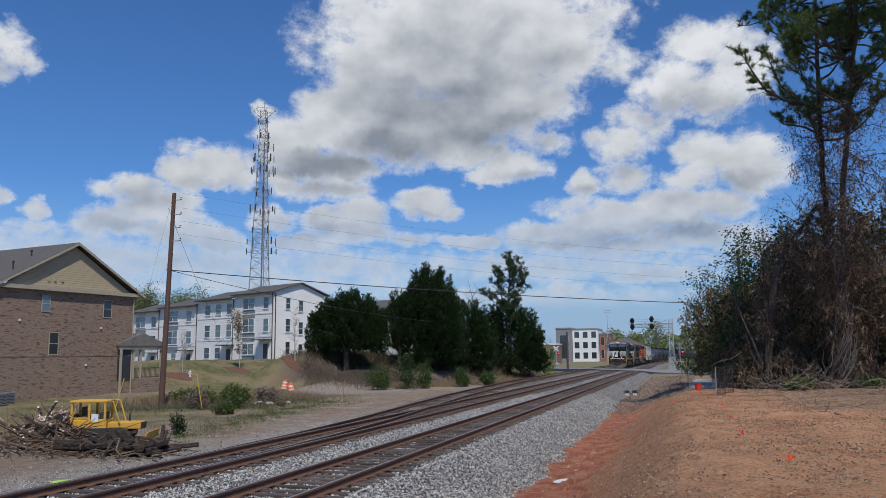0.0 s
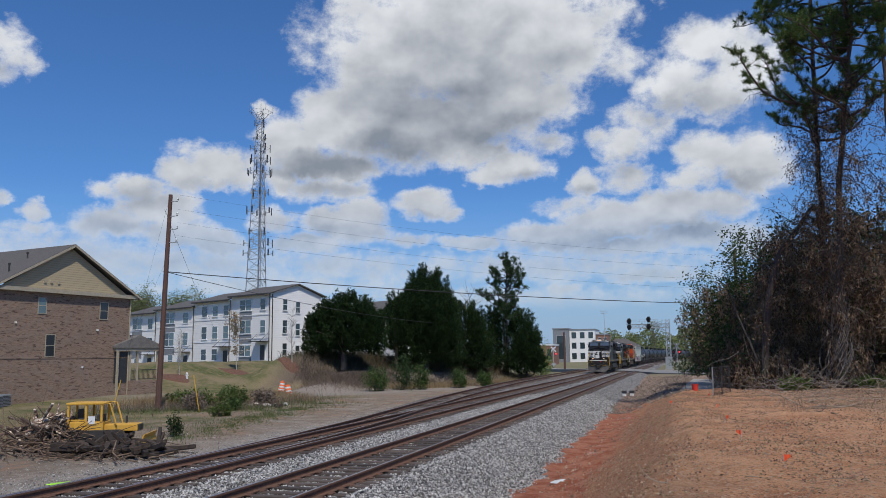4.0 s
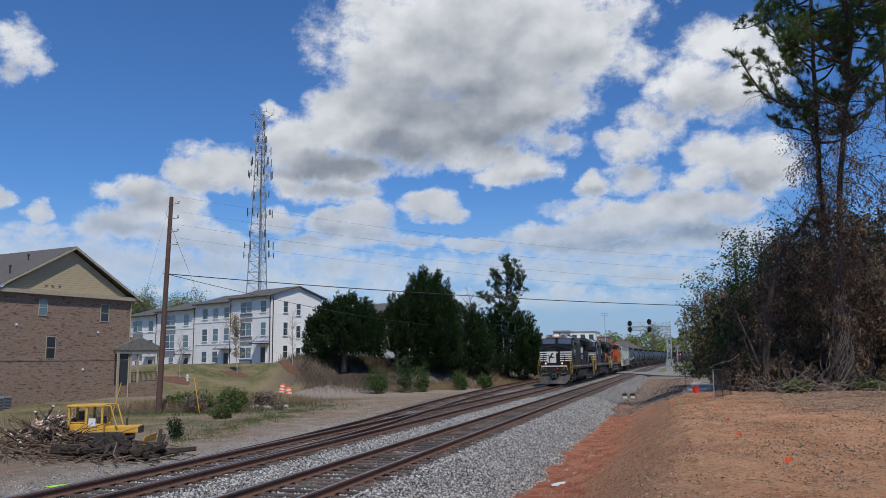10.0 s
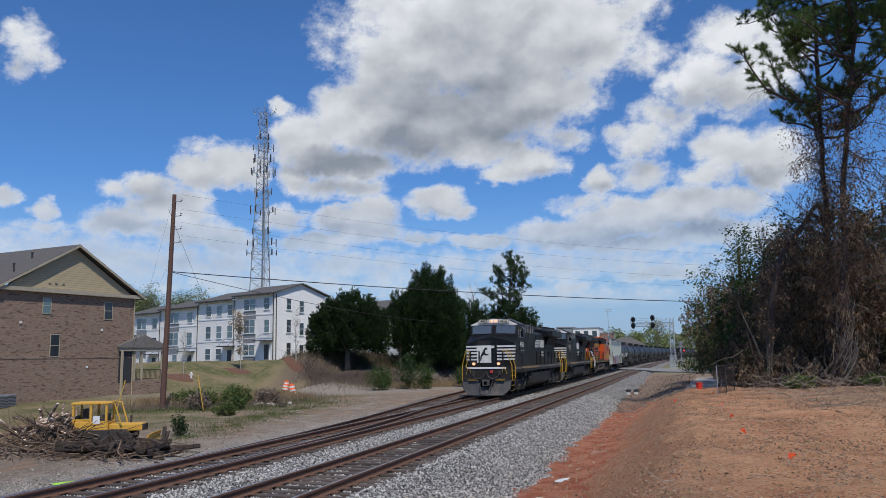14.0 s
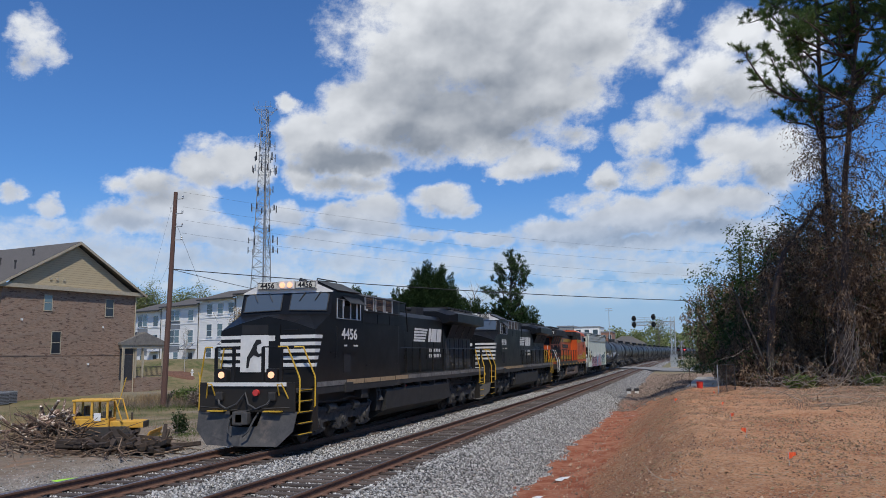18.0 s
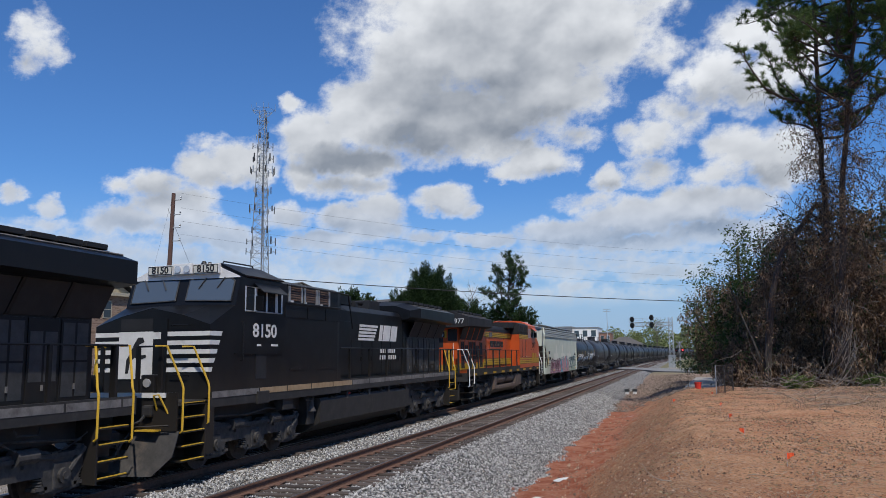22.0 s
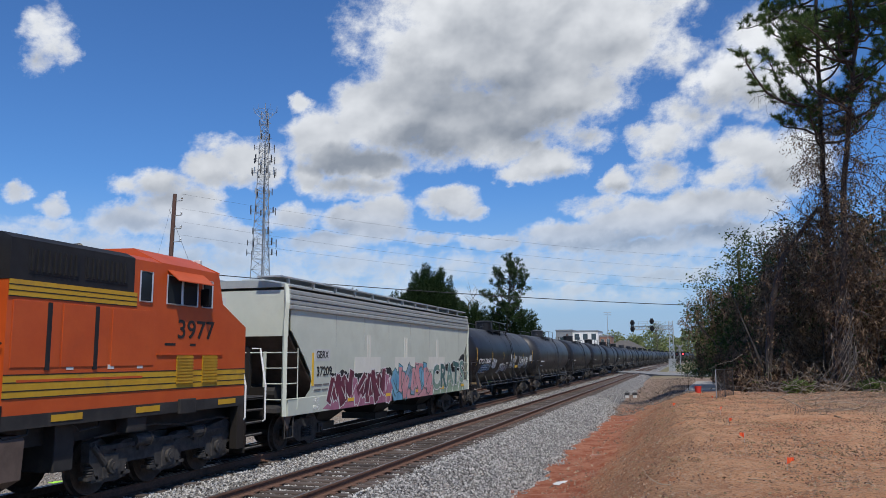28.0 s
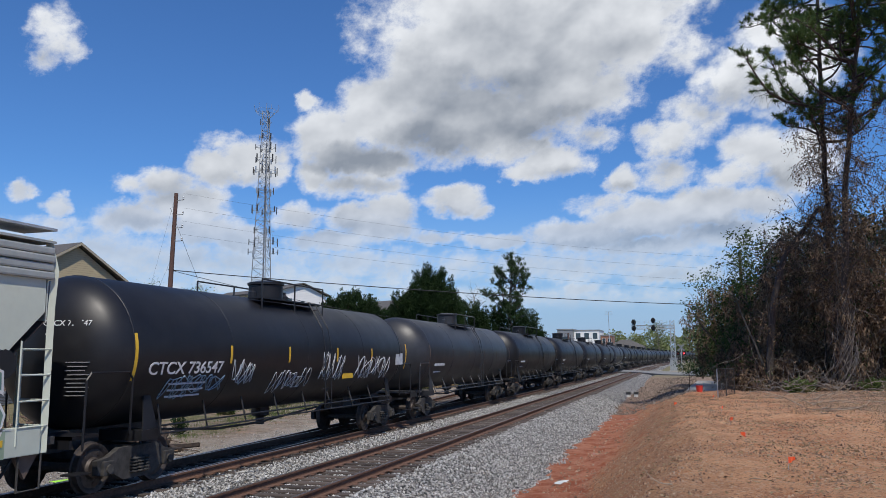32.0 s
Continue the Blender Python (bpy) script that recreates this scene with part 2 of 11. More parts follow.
def cloud_material():
    """Cumulus seen by bearing and elevation from the bank: soft blobs broken up by noise, bright rims, grey bases."""
    m, n, l, p = material("cumulus")
    n.remove(p)
    v = coords(n, l)
    ax = n.new("ShaderNodeSeparateXYZ")
    l.new(v, ax.inputs[0])
    x, y, _ = ax.outputs
    az = calc(n, l, "MULTIPLY", calc(n, l, "ARCTAN2", x, y), 180 / math.pi)
    flat = calc(n, l, "SQRT", calc(n, l, "ADD", calc(n, l, "MULTIPLY", x, x), calc(n, l, "MULTIPLY", y, y)))
    el = calc(n, l, "MULTIPLY", calc(n, l, "ARCTAN2", CLOUD_H, flat), 180 / math.pi)
    cv = n.new("ShaderNodeCombineXYZ")
    l.new(az, cv.inputs[0])
    l.new(el, cv.inputs[1])
    warp = n.new("ShaderNodeTexNoise")          # ragged outlines at several sizes
    warp.inputs["Scale"].default_value, warp.inputs["Detail"].default_value, warp.inputs["Roughness"].default_value = 0.55, 7, 0.6
    l.new(cv.outputs[0], warp.inputs["Vector"])
    shift = n.new("ShaderNodeVectorMath")
    shift.operation = "MULTIPLY_ADD"
    l.new(warp.outputs["Color"], shift.inputs[0])
    shift.inputs[1].default_value, shift.inputs[2].default_value = (2.2, 1.8, 0), (-1.1, -0.9, 0)
    bent = n.new("ShaderNodeVectorMath")
    bent.operation = "ADD"
    l.new(cv.outputs[0], bent.inputs[0])
    l.new(shift.outputs[0], bent.inputs[1])

    def field(groups, sharp):
        """Coverage; each blob falls off from its middle."""
        tot = None
        for group in groups:
            for a, e, ra, re, k in group:
                d = n.new("ShaderNodeVectorMath")
                d.operation = "SUBTRACT"
                l.new(bent.outputs[0], d.inputs[0])
                d.inputs[1].default_value = (a, e, 0)
                s = n.new("ShaderNodeVectorMath")
                s.operation = "MULTIPLY"
                l.new(d.outputs[0], s.inputs[0])
                s.inputs[1].default_value = (1 / ra, 1 / re, 0)
                q = n.new("ShaderNodeVectorMath")
                q.operation = "LENGTH"
                l.new(s.outputs[0], q.inputs[0])
                r = calc(n, l, "POWER", q.outputs["Value"], 1.6)
                val = calc(n, l, "MULTIPLY", calc(n, l, "SUBTRACT", 1.0, r), k)
                tot = val if tot is None else calc(n, l, "SMOOTH_MAX", tot, val, sharp)
        return tot

    def puffs(dx, dy):
        at = n.new("ShaderNodeVectorMath")
        at.operation = "ADD"
        l.new(cv.outputs[0], at.inputs[0])
        at.inputs[1].default_value = (dx, dy, 0)
        return noise_at(n, l, at.outputs[0], 0.3, 3.5, 0.5, (1, 1.3, 1))

    puff, puff_over = puffs(0, 0), puffs(-0.5, 1.1)
    fray = noise_at(n, l, cv.outputs[0], 0.5, 12, 0.66, (1, 1.3, 1))
    big = noise_at(n, l, cv.outputs[0], 0.11, 3, 0.5, (1, 1.5, 1))
    body = calc(n, l, "MULTIPLY_ADD", ramp(n, l, el, 17.0, 9.0), 0.2, field(CLOUDS, 0.15))
    dens = calc(n, l, "ADD", body, calc(n, l, "MULTIPLY", calc(n, l, "SUBTRACT", fray, 0.5), 1.8))
    cover = ramp(n, l, dens, -0.1, 0.72)
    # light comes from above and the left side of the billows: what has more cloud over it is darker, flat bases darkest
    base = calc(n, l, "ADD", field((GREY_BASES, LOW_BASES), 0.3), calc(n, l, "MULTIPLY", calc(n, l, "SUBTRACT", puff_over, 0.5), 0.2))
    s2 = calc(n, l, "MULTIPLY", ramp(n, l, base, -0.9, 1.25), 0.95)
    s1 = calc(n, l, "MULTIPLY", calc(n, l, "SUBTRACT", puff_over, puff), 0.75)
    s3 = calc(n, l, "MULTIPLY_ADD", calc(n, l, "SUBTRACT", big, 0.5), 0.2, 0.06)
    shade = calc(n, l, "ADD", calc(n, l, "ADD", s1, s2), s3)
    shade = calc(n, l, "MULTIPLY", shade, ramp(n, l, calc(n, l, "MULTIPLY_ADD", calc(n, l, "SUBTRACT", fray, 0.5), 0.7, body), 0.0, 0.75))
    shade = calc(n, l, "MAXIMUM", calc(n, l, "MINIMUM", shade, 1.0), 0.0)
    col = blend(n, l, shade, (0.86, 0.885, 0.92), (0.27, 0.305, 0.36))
    e = n.new("ShaderNodeEmission")
    l.new(col, e.inputs["Color"])
    e.inputs["Strength"].default_value = 1.0
    t = n.new("ShaderNodeBsdfTransparent")
    mx = n.new("ShaderNodeMixShader")
    low = ramp(n, l, el, 2.9, 4.5)
    veil = calc(n, l, "MULTIPLY_ADD", ramp(n, l, el, 6.5, 12.0), 0.32, 0.65)      # thinner towards the horizon
    l.new(calc(n, l, "MULTIPLY", calc(n, l, "MULTIPLY", cover, low), veil), mx.inputs[0])
    l.new(t.outputs[0], mx.inputs[1])
    l.new(e.outputs[0], mx.inputs[2])
    l.new(mx.outputs[0], n["Material Output"].inputs["Surface"])
    m.cycles.emission_sampling = "NONE"
    return m


# bearing, elevation, half width, half height (degrees), weight
BIG_CLOUD = [(-16.5, 22.7, 9.8, 5.9, 1.30), (-11, 22.5, 8.4, 4.7, 1.20), (-21.7, 20.4, 4.5, 4.3, 1.20), (-24.6, 17.1, 4, 3, 1.20), (-27.9, 15.3, 3.1, 2.2, 1.10), (-18.1, 16.6, 8.4, 3.2, 1.20), (-12, 18.6, 5.9, 3.4, 1.10), (-7.3, 22, 4.3, 3.4, 1.00), (-8.7, 18.3, 2.6, 1.8, 0.85), (-25.3, 13.9, 5.1, 1.5, 1.00), (-4, 20.6, 2.2, 1.7, 0.60), (-22.5, 24.1, 3.4, 3.2, 0.80), (-13.8, 27, 12.9, 4.7, 1.30), (-5, 24, 3.6, 1.6, 0.60), (-27.1, 22.5, 1.5, 2, 0.30), (-25, 22.6, 1.9, 2.2, 0.45), (-14.7, 14.6, 3.8, 1.2, 0.90)]
RIGHT_CLOUD = [(-11.7, 13.6, 3, 1.3, 1.00), (-8.9, 15.3, 2.1, 1.1, 0.75), (-13.7, 13, 1.7, 0.8, 0.85), (2.2, 21.3, 3.5, 1.8, 1.00), (0, 18.6, 3.1, 2.3, 1.00), (2.7, 17.7, 3.1, 2.2, 0.90), (-3, 16.6, 2, 1.2, 0.65), (4.8, 19.3, 2.9, 2.8, 0.90), (-5.3, 15.5, 1.4, 0.8, 0.60), (-3.7, 14.9, 2.3, 1.5, 0.85), (-1.6, 16.1, 1.9, 1.6, 0.60), (2.2, 13.9, 2.7, 1.7, 1.00), (5, 13, 3, 2.4, 1.00), (-6.4, 12.2, 1.3, 1.1, 0.90), (-3.6, 12.5, 2.3, 1.2, 0.55), (1, 12.2, 2.6, 1, 0.55)]
LOW_CLOUD = [(-33.2, 13.4, 2.4, 1.7, 1.00), (-35.4, 12.8, 2.1, 1.4, 0.90), (-31.7, 13.5, 1.8, 1.7, 0.95), (-35.2, 14.6, 1.4, 0.7, 0.50), (-38.2, 11.6, 2.2, 1.2, 0.75), (-40.4, 11.4, 1.2, 0.6, 0.40), (-39.4, 9.3, 2.6, 1.1, 0.80), (-36.7, 10.2, 3, 1.6, 0.90), (-35.4, 8.7, 3, 1.2, 0.95), (-32.7, 8.1, 2, 0.9, 0.80), (-40.8, 8.8, 1.5, 0.8, 0.60), (-44.4, 9.7, 0.9, 0.8, 0.85), (-44.7, 8.6, 1.4, 0.5, 0.40), (-46.6, 10.5, 0.8, 0.7, 0.70), (-43.1, 8.1, 1.1, 0.4, 0.40), (-30, 17.4, 0.9, 0.9, 0.80), (-46.6, 19.8, 1.6, 1.7, 0.75), (-46.8, 18.5, 1, 1.1, 0.60), (-45.2, 19.3, 0.7, 1.3, 0.50)]
MIDDLE_CLOUD = [(-18.1, 11.2, 2.5, 1.1, 1.00), (-16, 10.5, 1.1, 0.6, 0.60), (-22.6, 10.4, 2.2, 1.2, 0.95), (-25, 9.9, 2.2, 1, 0.90), (-26.5, 8.2, 3.2, 0.9, 0.90), (-23.3, 9.1, 2.9, 1.2, 0.90), (-25.2, 12.1, 3.7, 1.1, 0.65), (-28.5, 12.8, 1.5, 1.4, 0.90), (-29, 9.7, 1.6, 0.9, 0.60), (-19.2, 8.6, 1.7, 0.6, 0.70), (-19.7, 4.6, 1.5, 0.6, 0.60)]
BAND_CLOUD = [(-4.6, 9.5, 3.9, 1.5, 1.00), (-0.8, 10.1, 3.8, 1.6, 1.05), (2.9, 10.3, 2.3, 1.2, 0.90), (-8.6, 8.5, 4.8, 1.1, 0.90), (-14.3, 8.3, 3, 0.6, 0.80), (1.1, 8.3, 4.5, 1.1, 0.80), (-3.8, 7.7, 5.1, 0.8, 0.70), (4.8, 7.7, 1.9, 1.3, 0.70), (-8, 4.8, 1.4, 0.5, 0.60), (-1.8, 5.7, 4.6, 0.6, 0.50), (-7.5, 10.7, 2.1, 0.7, 0.35)]
HAZE_CLOUD = [(-36.3, 6.6, 12.1, 1.3, 0.42), (-8.5, 6.5, 11.3, 1.1, 0.40), (-42.7, 7.2, 6.4, 1.3, 0.35), (-23.1, 6.6, 7.7, 1, 0.40), (-12.4, 4, 12.2, 0.9, 0.35), (-30.6, 5.3, 10.1, 0.9, 0.36)]
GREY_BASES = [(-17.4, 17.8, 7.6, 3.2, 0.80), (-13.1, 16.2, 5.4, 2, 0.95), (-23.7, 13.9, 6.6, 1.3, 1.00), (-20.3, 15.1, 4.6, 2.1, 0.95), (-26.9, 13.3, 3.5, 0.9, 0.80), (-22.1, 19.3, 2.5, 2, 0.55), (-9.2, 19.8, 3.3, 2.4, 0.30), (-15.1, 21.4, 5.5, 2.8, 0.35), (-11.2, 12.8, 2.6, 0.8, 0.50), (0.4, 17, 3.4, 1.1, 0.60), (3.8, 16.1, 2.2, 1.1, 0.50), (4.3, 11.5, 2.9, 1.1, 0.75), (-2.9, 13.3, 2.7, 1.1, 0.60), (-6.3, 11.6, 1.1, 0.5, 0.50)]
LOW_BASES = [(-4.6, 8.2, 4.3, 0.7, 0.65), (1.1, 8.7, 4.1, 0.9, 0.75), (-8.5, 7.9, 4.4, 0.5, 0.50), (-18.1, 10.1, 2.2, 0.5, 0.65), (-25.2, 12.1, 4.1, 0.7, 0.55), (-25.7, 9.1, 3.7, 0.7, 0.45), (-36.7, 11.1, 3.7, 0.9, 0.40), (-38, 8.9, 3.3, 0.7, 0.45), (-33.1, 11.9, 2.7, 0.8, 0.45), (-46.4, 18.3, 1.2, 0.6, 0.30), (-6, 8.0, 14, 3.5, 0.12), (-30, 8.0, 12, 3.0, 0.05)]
CLOUDS = (BIG_CLOUD, RIGHT_CLOUD, LOW_CLOUD, MIDDLE_CLOUD, BAND_CLOUD, HAZE_CLOUD)


def build_clouds():
    bm = bmesh.new()
    vs = [bm.verts.new(c) for c in ((-4200, 300, CLOUD_H), (4200, 300, CLOUD_H), (4200, 4700, CLOUD_H), (-4200, 4700, CLOUD_H))]
    bm.faces.new(vs)
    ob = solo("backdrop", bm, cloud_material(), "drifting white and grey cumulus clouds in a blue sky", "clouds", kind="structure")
    ob.visible_shadow = False
    return ob


cloud_layer = build_clouds()


# ---- ground ----
XA, XB = -11.4, -7.59          # track centres
GAUGE = 0.755                  # half the distance between rail centres


def bend(y):
    """How far the line has swung to the right by y: a wide curve beyond the crossing."""
    d = np.clip(np.asarray(y, float) - 150, 0, 330)
    return 1.75e-4 * d ** 2 + 0.1155 * np.clip(np.asarray(y, float) - 480, 0, None)


def wob(x, y, s, k=0.0):
    """Cheap smooth unevenness."""
    return (np.sin(x * s + 1.3 * np.sin(y * s * 0.7 + k)) * np.sin(y * s * 1.1 + 0.9 * np.sin(x * s * 0.8 + k))
            + 0.5 * np.sin(x * s * 2.3 + y * s * 1.7 + k))


def ground_z(x, y):
    x, y = np.asarray(x, float), np.asarray(y, float)
    # dirt bank on which the camera stands
    top = 0.78 - 0.25 * sstep(22, 44, y) + 0.03 * np.clip(x, 0, 12) + 0.03 * wob(x, y, 0.9)
    edge = -0.05 + 0.32 * np.sin(y * 0.16 - 1.6) + 0.6 * sstep(30, 42, y) + 0.08 * np.sin(y * 0.9)
    toe = -2.55 - 0.6 * sstep(25, 60, y) + 0.12 * np.sin(y * 0.5 + 1)
    rise = sstep(0, 1, (x - toe) / (edge - toe))
    floor_ = -0.7 + 0.1 * sstep(-3.7, -2.3, x)        # the wet ditch along the ballast
    bank = floor_ + (top - floor_) * rise ** 0.85 + 0.05 * np.exp(-((x - edge + 0.15) / 0.5) ** 2)
    far = sstep(44, 53, y)
    bank = bank * (1 - far) + far * (-0.62 + 0.82 * sstep(-3.3, -0.2, x))
    bank = bank * (1 - sstep(84, 110, y)) + sstep(84, 110, y) * -0.35
    # left of the tracks
    left = -0.78 + 0.05 * wob(x, y, 0.5) + 0.03 * wob(x, y, 1.7, 2)
    d = (x + 36.5) * -0.88 + (y - 75.5) * 0.48
    wide = 4.2 + 11 * sstep(-40, -46, x)
    hill = (2.95 + 0.5 * sstep(-45, -40, x) * sstep(9, 4, d)) * sstep(0, 1, (d + 0.6 * wob(x, y, 0.2)) / wide) * sstep(58, 74, y + 0.25 * (x + 46))
    hill = hill * (1 - 0.45 * sstep(-55, -84, x)) * (1 - sstep(140, 220, y)) * (1 - sstep(97, 108, y) * sstep(-46, -36, x))
    left = left + hill + 0.5 * sstep(-40, -47, x) * sstep(40, 62, y) * (1 - sstep(62, 80, y)) + 0.06 * wob(x, y, 0.9) * sstep(0, 6, d)
    left = left + 1.5 * sstep(-5.4, -0.6, d + 0.5 * wob(x, y, 0.4)) * sstep(66, 73, y) * (1 - sstep(96, 110, y)) * sstep(-37.5, -33.5, x) * (1 - sstep(0, 4, d))
    left = left * (1 - sstep(140, 190, y)) - 0.35 * sstep(140, 190, y)
    z = np.where(x > -5, bank, np.where(x < -13.8, left, -0.78))
    return z


def gz(x, y):
    return float(ground_z(x, y))


def axis_steps(*spans):
    out = []
    for a, b, s in spans:
        out.append(np.arange(a, b, s))
    return np.unique(np.round(np.concatenate(out + [[spans[-1][1]]]), 3))


def ground_material():
    m, n, l, p = material("bare_ground")
    g = n.new("ShaderNodeNewGeometry")
    sx = n.new("ShaderNodeSeparateXYZ")
    pos = g.outputs["Position"]
    l.new(pos, sx.inputs[0])
    x, y, z = sx.outputs
    fine = noise_at(n, l, pos, 34, 8, 0.8)
    mid = noise_at(n, l, pos, 1.6, 6, 0.65)
    big = noise_at(n, l, pos, 0.22, 5, 0.6)
    # red clay on the bank's flank, pale trampled soil and litter on its top
    clay = blend(n, l, ramp(n, l, mid, 0.35, 0.7), (0.36, 0.125, 0.056), (0.47, 0.215, 0.11))
    soil = blend(n, l, ramp(n, l, mid, 0.3, 0.65), (0.50, 0.235, 0.115), (0.66, 0.375, 0.205))
    slope = calc(n, l, "ADD", z, calc(n, l, "MULTIPLY", calc(n, l, "SUBTRACT", big, 0.5), 1.4))
    right = blend(n, l, ramp(n, l, slope, 0.5, 0.95), clay, soil)
    redder = calc(n, l, "ADD", calc(n, l, "MULTIPLY", calc(n, l, "SUBTRACT", mid, 0.5), 1.2), big)
    right = blend(n, l, calc(n, l, "MULTIPLY", ramp(n, l, redder, 0.55, 0.75), 0.6), right, (0.38, 0.13, 0.052))
    right = blend(n, l, ramp(n, l, fine, 0.54, 0.66), right, (0.60, 0.39, 0.235))
    right = blend(n, l, ramp(n, l, fine, 0.46, 0.36), right, (0.075, 0.042, 0.025))
    flake = n.new("ShaderNodeTexVoronoi")
    flake.inputs["Scale"].default_value = 26
    l.new(pos, flake.inputs["Vector"])
    fc = n.new("ShaderNodeSeparateColor")
    l.new(flake.outputs["Color"], fc.inputs[0])
    right = blend(n, l, calc(n, l, "MULTIPLY", ramp(n, l, fc.outputs[0], 0.86, 0.9), 0.4), right, (0.62, 0.5, 0.36))
    right = blend(n, l, calc(n, l, "MULTIPLY", ramp(n, l, fc.outputs[1], 0.86, 0.9), 0.45), right, (0.09, 0.06, 0.045))
    crest = calc(n, l, "ABSOLUTE", calc(n, l, "ADD", calc(n, l, "ADD", x, 0.9), calc(n, l, "MULTIPLY_ADD", calc(n, l, "SUBTRACT", big, 0.5), 5.0, calc(n, l, "MULTIPLY", calc(n, l, "SUBTRACT", mid, 0.5), 4.0))))
    right = blend(n, l, calc(n, l, "MULTIPLY", ramp(n, l, crest, 1.9, 0.2), 0.5), right, blend(n, l, ramp(n, l, fine, 0.35, 0.65), (0.18, 0.10, 0.055), (0.48, 0.325, 0.2)))
    mott = noise_at(n, l, pos, 9.0, 6, 0.7)
    right = blend(n, l, calc(n, l, "MULTIPLY", ramp(n, l, mott, 0.56, 0.66), 0.4), right, (0.16, 0.075, 0.04))
    right = blend(n, l, calc(n, l, "MULTIPLY", ramp(n, l, mott, 0.45, 0.36), 0.3), right, (0.54, 0.40, 0.27))
    ditch = calc(n, l, "MULTIPLY", ramp(n, l, calc(n, l, "ADD", z, calc(n, l, "MULTIPLY", mid, 0.2)), -0.3, -0.5), 0.75)
    right = blend(n, l, ditch, right, blend(n, l, ramp(n, l, mid, 0.4, 0.62), (0.30, 0.085, 0.045), (0.44, 0.19, 0.12)))
    # beyond the bank: greyer trampled gravel up to the road
    gravelly = blend(n, l, ramp(n, l, mid, 0.35, 0.65), (0.17, 0.135, 0.11), (0.33, 0.26, 0.2))
    right = blend(n, l, calc(n, l, "MULTIPLY", ramp(n, l, calc(n, l, "ADD", y, calc(n, l, "MULTIPLY", big, 16.0)), 50.0, 62.0), 0.85), right, gravelly)
    # brush litter and bare roots towards the wood
    woodside = ramp(n, l, calc(n, l, "ADD", calc(n, l, "ADD", x, calc(n, l, "MULTIPLY", y, 0.12)), calc(n, l, "MULTIPLY", calc(n, l, "SUBTRACT", big, 0.5), 5.0)), 6.2, 8.5)
    right = blend(n, l, calc(n, l, "MULTIPLY", woodside, 0.55), right, blend(n, l, ramp(n, l, fine, 0.35, 0.65), (0.15, 0.09, 0.06), (0.42, 0.32, 0.23)))
    # left: grey gravelly dirt, straw grass, green patches
    dirt = blend(n, l, ramp(n, l, mid, 0.3, 0.7), (0.20, 0.152, 0.108), (0.335, 0.27, 0.205))
    patchy = noise_at(n, l, pos, 0.8, 7, 0.7)
    dirt = blend(n, l, calc(n, l, "MULTIPLY", ramp(n, l, patchy, 0.53, 0.63), 0.6), dirt, (0.36, 0.19, 0.105))
    dirt = blend(n, l, calc(n, l, "MULTIPLY", ramp(n, l, patchy, 0.46, 0.36), 0.6), dirt, (0.44, 0.40, 0.34))
    dirt = blend(n, l, calc(n, l, "MULTIPLY", ramp(n, l, fine, 0.52, 0.4), 0.5), dirt, (0.09, 0.075, 0.06))
    shoulder = ramp(n, l, calc(n, l, "MULTIPLY_ADD", calc(n, l, "SUBTRACT", patchy, 0.5), 9.0, x), -19.0, -16.0)
    dirt = blend(n, l, calc(n, l, "MULTIPLY", shoulder, 0.6), dirt, blend(n, l, ramp(n, l, fine, 0.4, 0.62), (0.2, 0.18, 0.155), (0.58, 0.55, 0.5)))
    straw = blend(n, l, ramp(n, l, fine, 0.3, 0.7), (0.19, 0.145, 0.082), (0.28, 0.23, 0.14))
    green = blend(n, l, ramp(n, l, fine, 0.3, 0.7), (0.055, 0.075, 0.026), (0.12, 0.135, 0.05))
    lawn = blend(n, l, ramp(n, l, big, 0.35, 0.65), green, straw)
    lawn = blend(n, l, ramp(n, l, mid, 0.4, 0.75), lawn, (0.25, 0.195, 0.11))
    away = calc(n, l, "ADD", x, calc(n, l, "MULTIPLY", calc(n, l, "SUBTRACT", big, 0.5), 16.0))
    leftc = blend(n, l, ramp(n, l, away, -24.0, -30.0), dirt, lawn)
    # the gravel track that climbs past the barrels
    dd = calc(n, l, "ADD", calc(n, l, "MULTIPLY", x, -0.88), calc(n, l, "MULTIPLY", y, 0.48))
    dd = calc(n, l, "SUBTRACT", dd, 68.4)
    lane = calc(n, l, "MULTIPLY", ramp(n, l, calc(n, l, "ADD", dd, calc(n, l, "MULTIPLY", mid, 2.0)), -13.0, -9.0), ramp(n, l, dd, 0.5, -2.0))
    lane = calc(n, l, "MULTIPLY", lane, ramp(n, l, y, 50.0, 62.0))
    berm = calc(n, l, "MULTIPLY", ramp(n, l, calc(n, l, "ADD", dd, mid), 0.6, 1.6), ramp(n, l, dd, 10.0, 7.0))
    berm = calc(n, l, "MULTIPLY", berm, calc(n, l, "MULTIPLY", ramp(n, l, x, -41.0, -38.0), ramp(n, l, y, 62.0, 68.0)))
    leftc = blend(n, l, berm, leftc, blend(n, l, fine, (0.085, 0.067, 0.053), (0.19, 0.15, 0.12)))
    leftc = blend(n, l, lane, leftc, blend(n, l, fine, (0.22, 0.185, 0.15), (0.36, 0.315, 0.265)))
    both = blend(n, l, ramp(n, l, x, -9.0, -8.0), leftc, right)
    farc = blend(n, l, ramp(n, l, y, 95.0, 130.0), both, blend(n, l, big, (0.14, 0.14, 0.07), (0.25, 0.22, 0.14)))
    l.new(farc, p.inputs["Base Color"])
    p.inputs["Roughness"].default_value = 0.95
    p.inputs["Specular IOR Level"].default_value = 0.15
    h = calc(n, l, "ADD", calc(n, l, "MULTIPLY_ADD", fine, 0.5, calc(n, l, "MULTIPLY", mott, 0.55)), mid)
